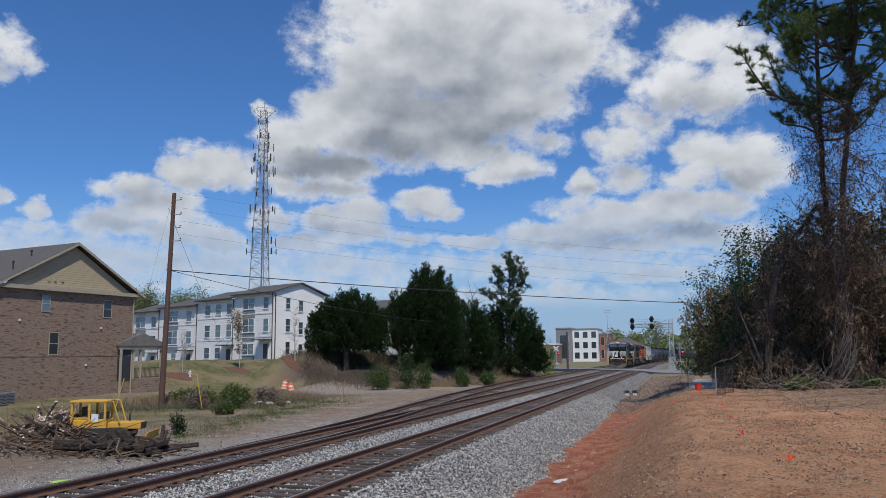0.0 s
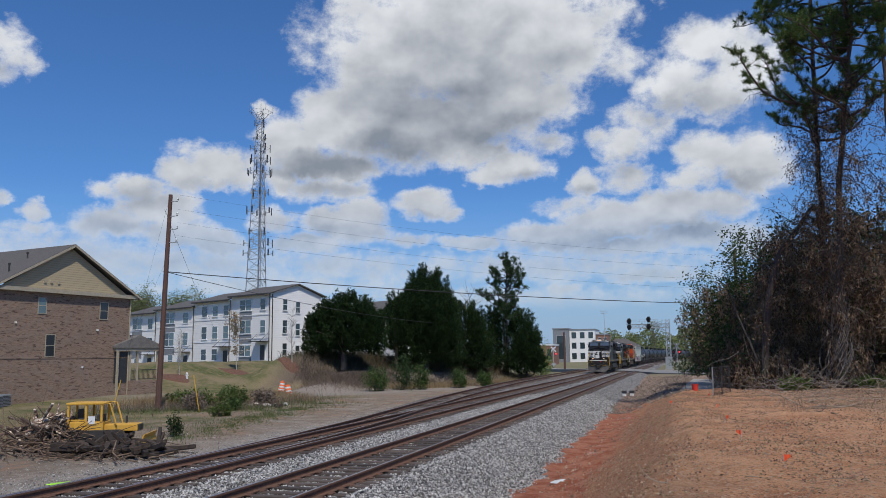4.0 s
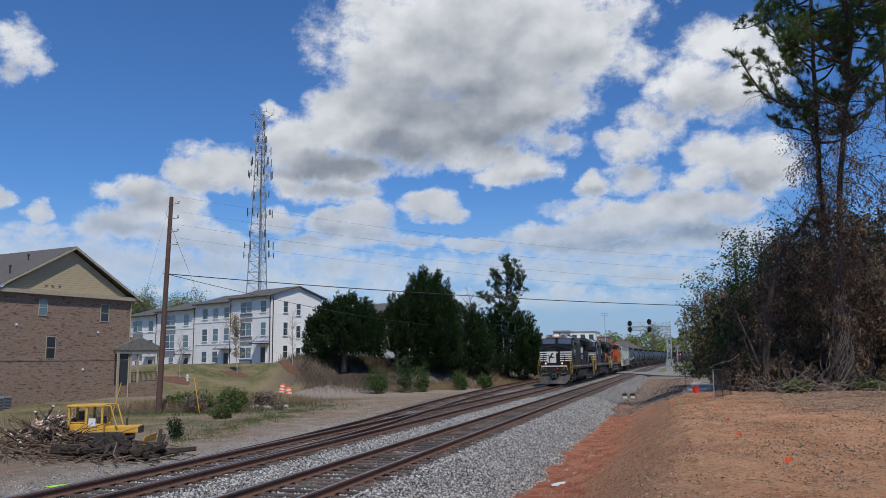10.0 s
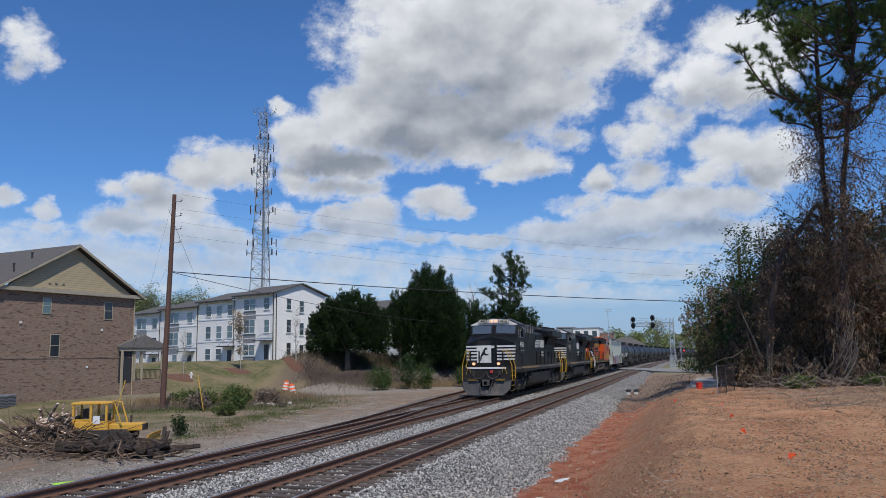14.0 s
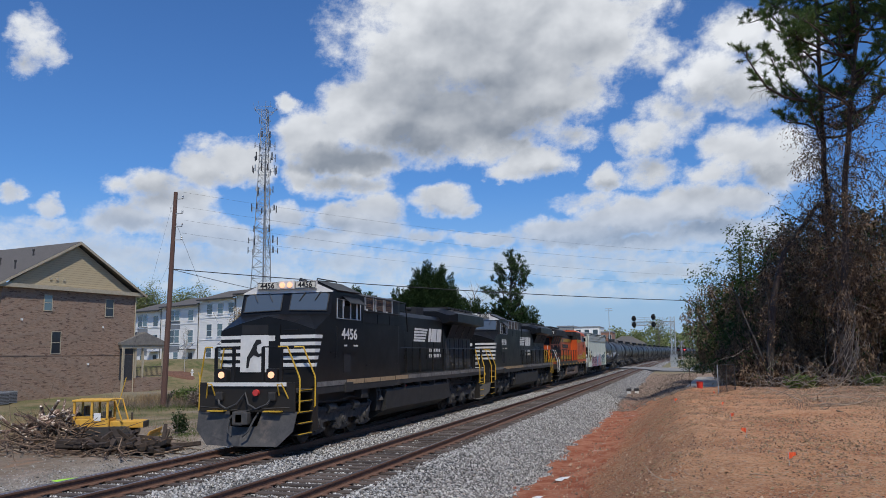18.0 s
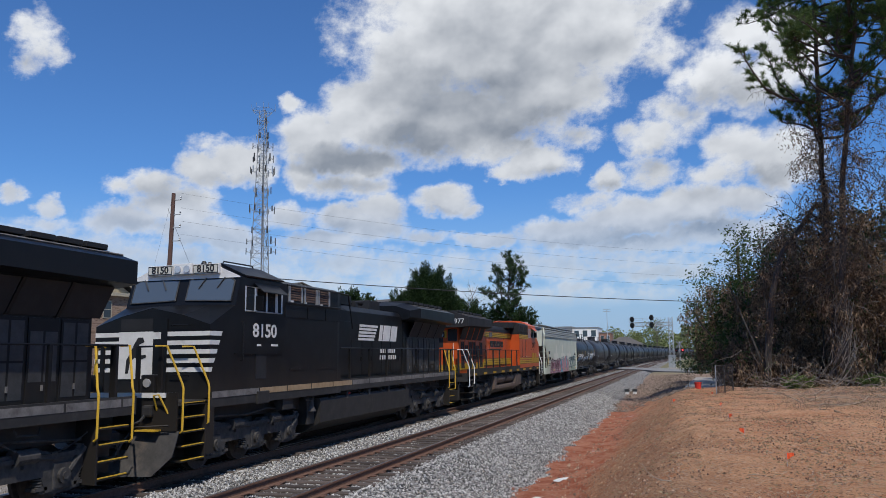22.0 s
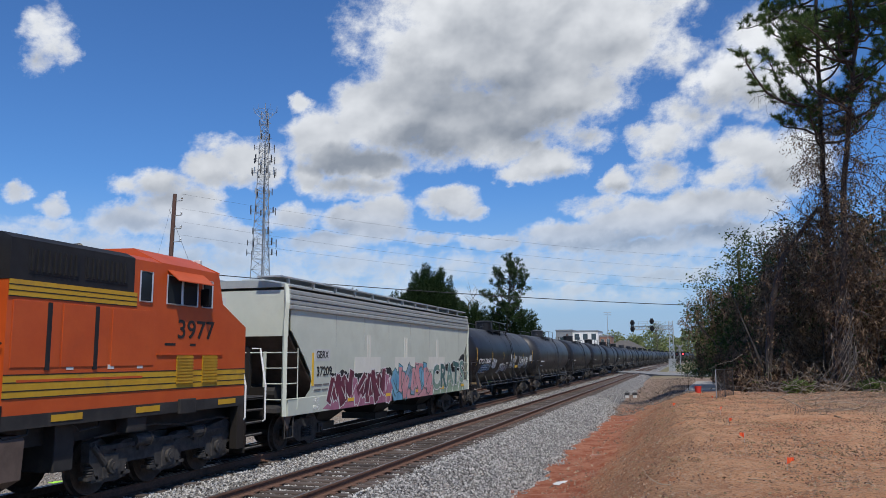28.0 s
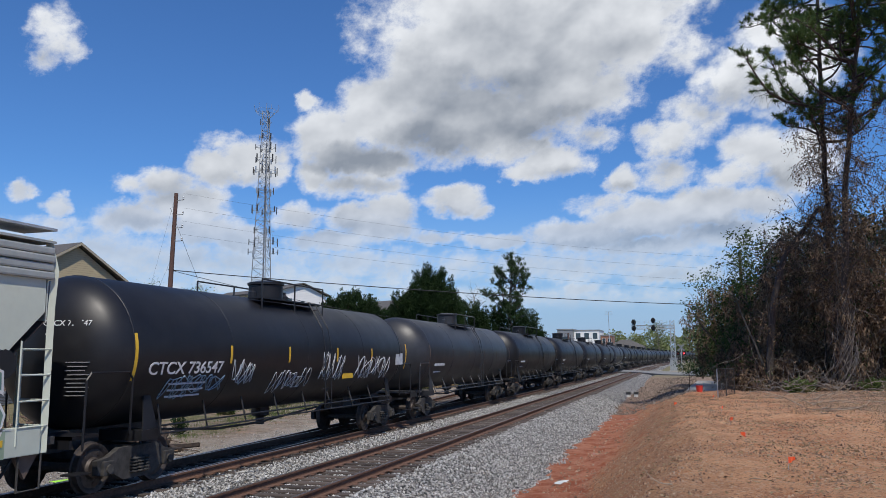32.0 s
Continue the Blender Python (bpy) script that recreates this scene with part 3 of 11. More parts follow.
    relief(n, l, p, h, 1.0, 0.09)
    return m


def build_ground():
    xs = axis_steps((-4000, -300, 600), (-300, -100, 20), (-100, -16, 1.0), (-16, -4.5, 0.5), (-4.5, 6, 0.16), (6, 20, 0.6), (20, 100, 8), (100, 4000, 600))
    ys = axis_steps((-200, -10, 20), (-10, 5, 1.5), (5, 30, 0.2), (30, 60, 0.5), (60, 120, 1.2), (120, 300, 10), (300, 4600, 400))
    gx, gy = np.meshgrid(xs, ys)
    z = ground_z(gx, gy)
    near = (gx > -4.2) & (gx < 10) & (gy > 4) & (gy < 50)
    bump = np.zeros_like(z)
    for i, j in zip(*np.nonzero(near)):
        bump[i, j] = noise.noise(Vector((gx[i, j] * 2.2, gy[i, j] * 1.6, 0))) * 0.05 + noise.noise(Vector((gx[i, j] * 0.7, gy[i, j] * 0.6, 3))) * 0.09 + (0.10 * noise.noise(Vector((gx[i, j] * 3.1, gy[i, j] * 2.3, 7))) if -2.9 < gx[i, j] < 0.5 else 0.0)
    z = z + bump
    nx, ny = len(xs), len(ys)
    verts = np.stack([gx, gy, z], -1).reshape(-1, 3)
    k = np.arange(nx * ny).reshape(ny, nx)
    faces = np.stack([k[:-1, :-1], k[:-1, 1:], k[1:, 1:], k[1:, :-1]], -1).reshape(-1, 4)
    g = soup("ground", verts, faces, ground_material(), smooth=True)
    tagged(g, "red clay bank, gravelly dirt and patchy spring grass", "ground", kind="structure")


build_ground()


def ballast_z(x):
    """Cross-section of the stone bed, tie tops at -0.17."""
    return np.interp(x, [-20.0, -16.0, -14.6, -13.2, -12.9, -6.0, -5.7, -3.0], [-1.1, -0.95, -0.72, -0.24, -0.2, -0.2, -0.24, -0.93])


def bed_x(x, y):
    """The bed widens to the left under the turnout."""
    return np.where(x < -12.9, np.minimum(x + 3.6 * sstep(22, 58, y), -12.9), x)


def stone_material():
    m, n, l, p = material("crushed_granite")
    g = n.new("ShaderNodeNewGeometry")
    v = n.new("ShaderNodeTexVoronoi")
    v.inputs["Scale"].default_value = 17
    l.new(g.outputs["Position"], v.inputs["Vector"])
    hs = n.new("ShaderNodeSeparateColor")
    l.new(v.outputs["Color"], hs.inputs[0])
    col = blend(n, l, hs.outputs[0], (0.11, 0.106, 0.1), (0.54, 0.525, 0.495))
    col = blend(n, l, calc(n, l, "MULTIPLY", ramp(n, l, hs.outputs[1], 0.72, 0.95), 0.6), col, (0.42, 0.33, 0.24))
    # crevice shade between the stones, put into the colour
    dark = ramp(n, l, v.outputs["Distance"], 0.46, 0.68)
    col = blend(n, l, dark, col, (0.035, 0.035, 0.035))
    sx = n.new("ShaderNodeSeparateXYZ")
    l.new(g.outputs["Position"], sx.inputs[0])
    big = noise_at(n, l, g.outputs["Position"], 0.5, 5)
    # brake dust and rust along the rails
    off = calc(n, l, "ABSOLUTE", calc(n, l, "SUBTRACT", calc(n, l, "ABSOLUTE", calc(n, l, "ADD", sx.outputs[0], 9.5)), 1.9))
    dust = calc(n, l, "MULTIPLY", ramp(n, l, off, 1.3, 0.5), 0.55)
    col = blend(n, l, dust, col, (0.13, 0.10, 0.085))
    side = ramp(n, l, calc(n, l, "ADD", sx.outputs[0], calc(n, l, "MULTIPLY", big, 3.0)), -11.6, -12.6)
    col = blend(n, l, calc(n, l, "MULTIPLY", side, 0.75), col, (0.15, 0.115, 0.09))
    l.new(col, p.inputs["Base Color"])
    p.inputs["Roughness"].default_value = 0.9
    h = calc(n, l, "SUBTRACT", 1.0, v.outputs["Distance"])
    relief(n, l, p, h, 1.0, 0.06)
    return m


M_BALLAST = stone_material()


def build_ballast():
    xs = axis_steps((-20, -13.2, 0.35), (-13.2, -5.6, 0.25), (-5.6, -3.0, 0.13))
    ys = axis_steps((-25, 9, 2), (9, 40, 0.22), (40, 120, 1.0), (120, 700, 20))
    gx, gy = np.meshgrid(xs, ys)
    z = ballast_z(bed_x(gx, gy))
    inside = (np.abs(gx - XB) < 1.28) | (np.abs(gx - XA) < 1.28)
    z = z - 0.035 * inside
    rng = np.random.default_rng(3)
    z = z + rng.uniform(-0.025, 0.02, z.shape) * (gx > -15.5) + 0.02 * wob(gx, gy, 1.1)
    gx = gx + bend(gy)
    nx, ny = len(xs), len(ys)
    verts = np.stack([gx, gy, z], -1).reshape(-1, 3)
    k = np.arange(nx * ny).reshape(ny, nx)
    faces = np.stack([k[:-1, :-1], k[:-1, 1:], k[1:, 1:], k[1:, :-1]], -1).reshape(-1, 4)
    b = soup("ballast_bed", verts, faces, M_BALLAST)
    tagged(b, "grey crushed granite ballast under two tracks", "ballast", kind="structure")


build_ballast()


# ---- tracks ----
RAIL = [(-0.075, -0.17), (0.075, -0.17), (0.075, -0.155), (0.012, -0.135), (0.010, -0.05), (0.036, -0.038), (0.036, -0.006), (0.028, 0.0),
        (-0.028, 0.0), (-0.036, -0.006), (-0.036, -0.038), (-0.010, -0.05), (-0.012, -0.135), (-0.075, -0.155)]


def rail(bm, path):
    """A rail of true section along points (x, y)."""
    rings = [[bm.verts.new((x + u, y, w)) for u, w in RAIL] for x, y in path]
    n = len(RAIL)
    for a, b in zip(rings, rings[1:]):
        for k in range(n):
            f = bm.faces.new((a[k], b[k], b[(k + 1) % n], a[(k + 1) % n]))
            f.material_index = 1 if k == 7 else 0
    bm.faces.new(rings[0])
    bm.faces.new(rings[-1][::-1])


def tie_mesh(length):
    bm = boxes((-length / 2, length / 2, -0.11, 0.11, -0.33, -0.172), bevel=0.012)
    return finish(bm, "tie", M_TIE)


def build_track(name, xc, label, n_single):
    tr = thing(name, label, "railway track", kind="structure")
    for s in (-1, 1):
        bm = bmesh.new()
        rail(bm, [(xc + s * GAUGE + float(bend(y)), y) for y in (-25, 20, 60, 120, 150, 170, 190, 210, 240, 270, 300, 340, 380, 420, 460, 500, 700)])
        part("rail", bm, [M_RAIL, M_RAILTOP], tr, "rusty steel rail with a bright running surface")
    me = tie_mesh(2.6)
    rng = random.Random(7 + int(xc))
    pitch = 0.52
    y, i = 8.0, 0
    rest = bmesh.new()
    plate = finish(boxes((-0.17, 0.17, -0.095, 0.095, -0.172, -0.155)), "tie_plate", M_RAIL)
    while y < 190:
        m = pose(xc + float(bend(y)) + rng.uniform(-0.06, 0.06), y + rng.uniform(-0.04, 0.04), rng.uniform(-0.015, 0.01), 0, 0, rng.uniform(-1.5, 1.5))
        if i < n_single:
            share("tie", me, tr, m)
        else:
            x0 = m.translation.x
            box(rest, x0 - 1.3, x0 + 1.3, y - 0.11, y + 0.11, -0.33, -0.172)
        if i < 60:
            for s in (-1, 1):
                share("tie_plate", plate, tr, pose(xc + s * GAUGE, y, 0))
        y += pitch
        i += 1
    ob = part("distant_ties", rest, M_TIE, tr)
    ob["kind"] = "stuff"
    return tr


build_track("track_main", XB, "railway track with weathered ties and rusty rails", 120)
def build_turnout():
    """The third track that leaves the second one to the left."""
    tr = thing("track_turnout", "rusty turnout rails leaving the second track", "railway track", kind="structure")
    outer = [(-12.235, 12), (-12.25, 18), (-12.45, 24), (-12.95, 31), (-13.9, 40), (-14.9, 50), (-15.6, 60), (-16.4, 74), (-17.0, 95), (-17.2, 200)]
    inner = [(-10.735, 14), (-10.78, 18), (-10.98, 24), (-11.45, 31), (-12.4, 40), (-13.39, 50), (-14.09, 60), (-14.89, 74), (-15.49, 95), (-15.69, 200)]
    for path in (outer, inner):
        bm = bmesh.new()
        rail(bm, path)
        part("rail", bm, [M_RAIL, M_RAILTOP], tr)
    me = tie_mesh(2.6)
    rng = random.Random(4)
    for k in range(130):
        y = 20 + k * 0.6
        x = float(np.interp(y, [p[1] for p in outer], [p[0] for p in outer])) + 0.755
        share("tie", me, tr, pose(x + rng.uniform(-0.1, 0.1), y, rng.uniform(-0.03, -0.01), 0, 0, rng.uniform(-3, 3)))


build_turnout()
build_track("track_siding", XA, "second railway track with dark oil-stained ties", 90)


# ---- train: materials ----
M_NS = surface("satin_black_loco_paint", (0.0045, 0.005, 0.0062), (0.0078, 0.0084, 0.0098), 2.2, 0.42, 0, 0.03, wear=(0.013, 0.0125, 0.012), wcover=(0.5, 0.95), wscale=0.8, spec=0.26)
M_NSDUST = surface("road_dust_on_black", (0.016, 0.015, 0.014), (0.034, 0.031, 0.028), 3, 0.7, 0, 0.1, wear=(0.06, 0.052, 0.045), wscale=1.5)


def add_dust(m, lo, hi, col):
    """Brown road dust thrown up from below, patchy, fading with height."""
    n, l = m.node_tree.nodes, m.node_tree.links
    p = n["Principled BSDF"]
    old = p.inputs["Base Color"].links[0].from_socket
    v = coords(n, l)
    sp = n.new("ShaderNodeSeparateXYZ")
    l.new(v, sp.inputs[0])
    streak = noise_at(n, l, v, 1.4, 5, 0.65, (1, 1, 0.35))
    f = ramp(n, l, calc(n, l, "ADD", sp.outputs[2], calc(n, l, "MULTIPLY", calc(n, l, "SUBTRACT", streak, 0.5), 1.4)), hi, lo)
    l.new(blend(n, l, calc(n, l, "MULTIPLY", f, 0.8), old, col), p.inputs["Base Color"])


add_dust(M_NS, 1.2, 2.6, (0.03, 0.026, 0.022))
M_TRUCK = surface("greasy_truck_casting", (0.03, 0.028, 0.027), (0.07, 0.064, 0.058), 7, 0.75, 0.1, 0.3, wear=(0.1, 0.09, 0.08), wscale=2)
M_PLOW = surface("scuffed_plow_steel", (0.055, 0.052, 0.05), (0.09, 0.085, 0.08), 5, 0.6, 0.3, 0.2, wear=(0.14, 0.11, 0.09), wscale=2.5)
M_WHEEL = surface("wheel_steel", (0.06, 0.05, 0.045), (0.11, 0.09, 0.08), 9, 0.6, 0.5, 0.2)
M_WHITE = surface("white_loco_paint", (0.6, 0.595, 0.57), (0.7, 0.69, 0.66), 4, 0.55, 0, 0.03, wear=(0.46, 0.43, 0.39))
M_TAN = surface("faded_gold_stripe", (0.30, 0.20, 0.105), (0.38, 0.27, 0.155), 6, 0.6, 0, 0.05, wear=(0.2, 0.13, 0.075), wscale=2.5)
M_SILL = surface("dusty_pale_sill", (0.10, 0.092, 0.085), (0.2, 0.185, 0.17), 4, 0.7, 0, 0.1, wear=(0.08, 0.07, 0.062), wscale=2.5)
M_RAILYEL = surface("yellow_handrail", (0.55, 0.33, 0.025), (0.62, 0.39, 0.04), 6, 0.5, 0, 0.03)
M_RAILWHT = surface("white_handrail", (0.7, 0.7, 0.68), (0.78, 0.78, 0.76), 6, 0.5, 0, 0.03)
M_ORANGE = surface("orange_loco_paint", (0.47, 0.070, 0.010), (0.53, 0.088, 0.014), 1.8, 0.45, 0, 0.03, wear=(0.34, 0.07, 0.02), wcover=(0.55, 0.9), wscale=0.8)
M_BYEL = surface("yellow_band_paint", (0.48, 0.27, 0.015), (0.56, 0.33, 0.02), 3, 0.5, 0, 0.03, wear=(0.34, 0.2, 0.04))
M_TANKBR = surface("brown_dust_on_steel", (0.095, 0.066, 0.05), (0.15, 0.105, 0.08), 3, 0.7, 0, 0.1, wear=(0.06, 0.047, 0.04), wscale=1.4)
M_GLASS = glass("cab_glass", (0.02, 0.026, 0.032), 0.05)
M_GLASS.node_tree.nodes["Principled BSDF"].inputs["IOR"].default_value = 1.5
M_GLASS.node_tree.nodes["Principled BSDF"].inputs["Coat Weight"].default_value = 0.0
M_GLASS.node_tree.nodes["Principled BSDF"].inputs["Specular IOR Level"].default_value = 0.4
# base colour lightened to stand in for sky mirrored in the windscreen
M_SCREEN = glass("sky_toned_windscreen_glass", (0.075, 0.095, 0.115), 0.12)
M_LAMP = glow("lit_headlight", (1.0, 0.5, 0.28), 0.85)
M_LENS = surface("unlit_lens", (0.5, 0.5, 0.5), (0.6, 0.6, 0.6), 5, 0.15, 0.4, 0)
M_ALU = surface("aluminium_window_frame", (0.45, 0.46, 0.47), (0.55, 0.56, 0.57), 6, 0.4, 0.7, 0)
M_RED = surface("red_cap", (0.45, 0.03, 0.03), (0.55, 0.05, 0.04), 6, 0.5, 0, 0)
M_GRILL = surface("rusty_resistor_grid", (0.10, 0.065, 0.05), (0.2, 0.13, 0.1), 9, 0.7, 0.3, 0.2)
M_CREAM = surface("lit_number_glass", (0.55, 0.53, 0.45), (0.6, 0.58, 0.5), 5, 0.4, 0, 0)
M_DEEP = surface("sooty_black", (0.008, 0.008, 0.009), (0.014, 0.014, 0.015), 4, 0.7, 0, 0.05)
M_RUBBER = surface("black_hose", (0.03, 0.03, 0.03), (0.05, 0.05, 0.05), 6, 0.6, 0, 0.05)


def loft(bm, sections, cap=True):
    """Skins closed rings of (x, z) given at stations along y."""
    rings = [[bm.verts.new((x, y, z)) for x, z in ring] for y, ring in sections]
    n = len(rings[0])
    for a, b in zip(rings, rings[1:]):
        for k in range(n):
            bm.faces.new((a[k], b[k], b[(k + 1) % n], a[(k + 1) % n]))
    if cap:
        bm.faces.new(rings[0])
        bm.faces.new(rings[-1][::-1])
    return bm


def slab(bm, pts, push):
    """A plate from a polygon in space and the offset to its other face."""
    push = Vector(push)
    a = [bm.verts.new(Vector(p)) for p in pts]
    b = [bm.verts.new(Vector(p) + push) for p in pts]
    n = len(pts)
    bm.faces.new(a)
    bm.faces.new(b[::-1])
    for i in range(n):
        bm.faces.new((a[i], b[i], b[(i + 1) % n], a[(i + 1) % n]))
    return bm


def mirror_pts(ring):
    """Closed ring from its right half, bottom to top."""
    return ring + [(-x, z) for x, z in reversed(ring) if x > 1e-6]


WHEELS = []      # (wheelset, radius, direction)


def wheelset(parent, y, r, roll=1, spin=True):
    ws = part("wheelset", rod(bmesh.new(), (-1.15, 0, 0), (1.15, 0, 0), 0.09, 8), M_WHEEL, parent, at=pose(0, y, r))
    for s in (-1, 1):
        bm = bmesh.new()
        prof = [(0.06, 0.10), (r * 0.38, 0.10), (r * 0.45, 0.045), (r * 0.78, 0.04), (r * 0.86, 0.07), (r - 0.005, 0.075), (r, -0.03), (r + 0.028, -0.045), (r + 0.028, -0.07), (r * 0.86, -0.07),
                (r * 0.78, -0.03), (r * 0.4, -0.02), (0.06, -0.06)]
        lathe(bm, [(a, s * b) for a, b in prof], 28, "x", (s * 0.74, 0, 0))
        for k in range(5):
            a = 2 * math.pi * k / 5
            rod(bm, (s * 0.78, math.cos(a) * r * 0.62, math.sin(a) * r * 0.62), (s * 0.792, math.cos(a) * r * 0.62, math.sin(a) * r * 0.62), r * 0.09, 6)
        part("wheel", bm, M_WHEEL, ws, smooth=True)
    if spin:
        WHEELS.append((ws, r, roll))
    return ws


def loco_truck(loco, yc, axles, roll, mat):
    """Three-axle truck: side frames with pedestals, springs, dampers and brake cylinders."""
    tr = part("truck", boxes((-0.85, 0.85, yc - 0.5, yc + 0.5, 0.62, 1.0)), mat, loco, "dusty three-axle truck")
    for s in (-1, 1):
        lo, hi = min(axles) - 0.62, max(axles) + 0.55
        side = [(lo, 0.62), (lo, 0.98), (lo + 0.25, 1.12), (lo + 1.0, 0.98)]
        for a in axles:
            side += [(a - 0.35, 0.98), (a - 0.2, 0.9), (a + 0.2, 0.9), (a + 0.35, 0.98)] if a != axles[0] else []
        side += [(hi - 0.3, 1.05), (hi, 1.0), (hi, 0.66)]
        for a in reversed(axles):
            side += [(a + 0.44, 0.56), (a + 0.34, 0.30), (a - 0.34, 0.30), (a - 0.44, 0.56)]
        bm = bmesh.new()
        prism(bm, side, *sorted((s * 1.06, s * 1.24)), "x")
        prism(bm, [(lo + 0.2, 0.86), (lo + 0.2, 0.94), (hi - 0.2, 0.92), (hi - 0.2, 0.84)], *sorted((s * 1.24, s * 1.29)), "x")
        part("side_frame", bm, mat, tr)
        for a in axles:
            bm = boxes((*sorted((s * 1.04, s * 1.27)), a - 0.2, a + 0.2, 0.32, 0.76), bevel=0.03)
            rod(bm, (s * 1.26, a, 0.54), (s * 1.33, a, 0.54), 0.13, 14)
            rod(bm, (s * 1.32, a, 0.54), (s * 1.35, a, 0.54), 0.07, 8)
            prism(bm, [(a - 0.46, 0.30), (a - 0.40, 0.62), (a - 0.26, 0.92), (a + 0.26, 0.92), (a + 0.40, 0.62), (a + 0.46, 0.30), (a + 0.2, 0.26), (a - 0.2, 0.26)], *sorted((s * 1.1, s * 1.225)), "x")
            part("journal_box", bm, mat, tr)
            for d in (-0.43, 0.43):
                bm = bmesh.new()
                for k in range(5):
                    lathe(bm, [(0.06, 0.40 + k * 0.05), (0.095, 0.415 + k * 0.05), (0.095, 0.43 + k * 0.05), (0.06, 0.445 + k * 0.05)], 10, "z", (s * 1.14, a + d, 0))
                box(bm, s * 1.14 - 0.1, s * 1.14 + 0.1, a + d - 0.13, a + d + 0.13, 0.34, 0.40)
                part("spring", bm, mat, tr)
        for a in (axles[0] + 0.85, axles[2] - 0.8):
            bm = rod(bmesh.new(), (s * 1.24, a - 0.22, 0.93), (s * 1.24, a + 0.2, 0.93), 0.125, 14)
            rod(bm, (s * 1.24, a - 0.26, 0.93), (s * 1.24, a - 0.22, 0.93), 0.145, 14)
            rod(bm, (s * 1.28, a + 0.16, 0.9), (s * 1.25, a + 0.7, 0.82), 0.03, 6)
            box(bm, *sorted((s * 1.1, s * 1.3)), a - 0.08, a + 0.08, 0.75, 0.9)
            part("brake_cylinder", bm, mat, tr)
        part("sand_pipe", pipe(bmesh.new(), [(s * 1.22, lo + 0.05, 1.1), (s * 1.27, lo + 0.6, 1.17), (s * 1.25, yc - 0.4, 1.12), (s * 1.25, yc + 0.5, 1.2), (s * 1.22, hi - 0.1, 1.08)], 0.022, 5), mat, tr)
        bm = rod(bmesh.new(), (s * 1.25, hi - 0.05, 0.95), (s * 1.25, hi - 0.4, 0.6), 0.06, 8)
        part("damper", bm, mat, tr)
    for a in axles:
        wheelset(loco, a, 0.533, roll)
    return tr


def coupler(thing_ob, y, d, mat):
    """Knuckle coupler that looks along d (+1 or -1) in y."""
    bm = boxes((-0.09, 0.09, *sorted((y, y - d * 0.75)), 0.74, 0.94))
    box(bm, -0.2, 0.12, *sorted((y + d * 0.0, y - d * 0.28)), 0.66, 1.02, bevel=0.03)
    box(bm, 0.08, 0.26, *sorted((y, y - d * 0.2)), 0.68, 1.0, bevel=0.03)
    part("coupler", bm, mat, thing_ob, "rusty knuckle coupler")
    for s in (-1, 1):
        part("air_hose", pipe(bmesh.new(), [(s * 0.35, y - d * 0.45, 0.98), (s * 0.38, y - d * 0.15, 0.8), (s * 0.3, y + d * 0.02, 0.5), (s * 0.16, y + d * 0.06, 0.38)], 0.028, 6), M_RUBBER, thing_ob)


def grille(parent, y0, y1, z0, z1, s, mat, frame_mat):
    g = part("grille", boxes((*sorted((s * 1.42, s * 1.47)), y0, y1, z0, z1)), M_DEEP, parent)
    k = 6
    for i in range(k):
        z = z0 + (i + 0.5) * (z1 - z0) / k
        part("slat", rod(bmesh.new(), (s * 1.49, y0 + 0.03, z), (s * 1.49, y1 - 0.03, z), (z1 - z0) / k * 0.4, 6), mat, g)
    for y in (y0, y1):
        part("frame", boxes((*sorted((s * 1.47, s * 1.535)), y - 0.03, y + 0.03, z0 - 0.03, z1 + 0.05)), frame_mat, g)


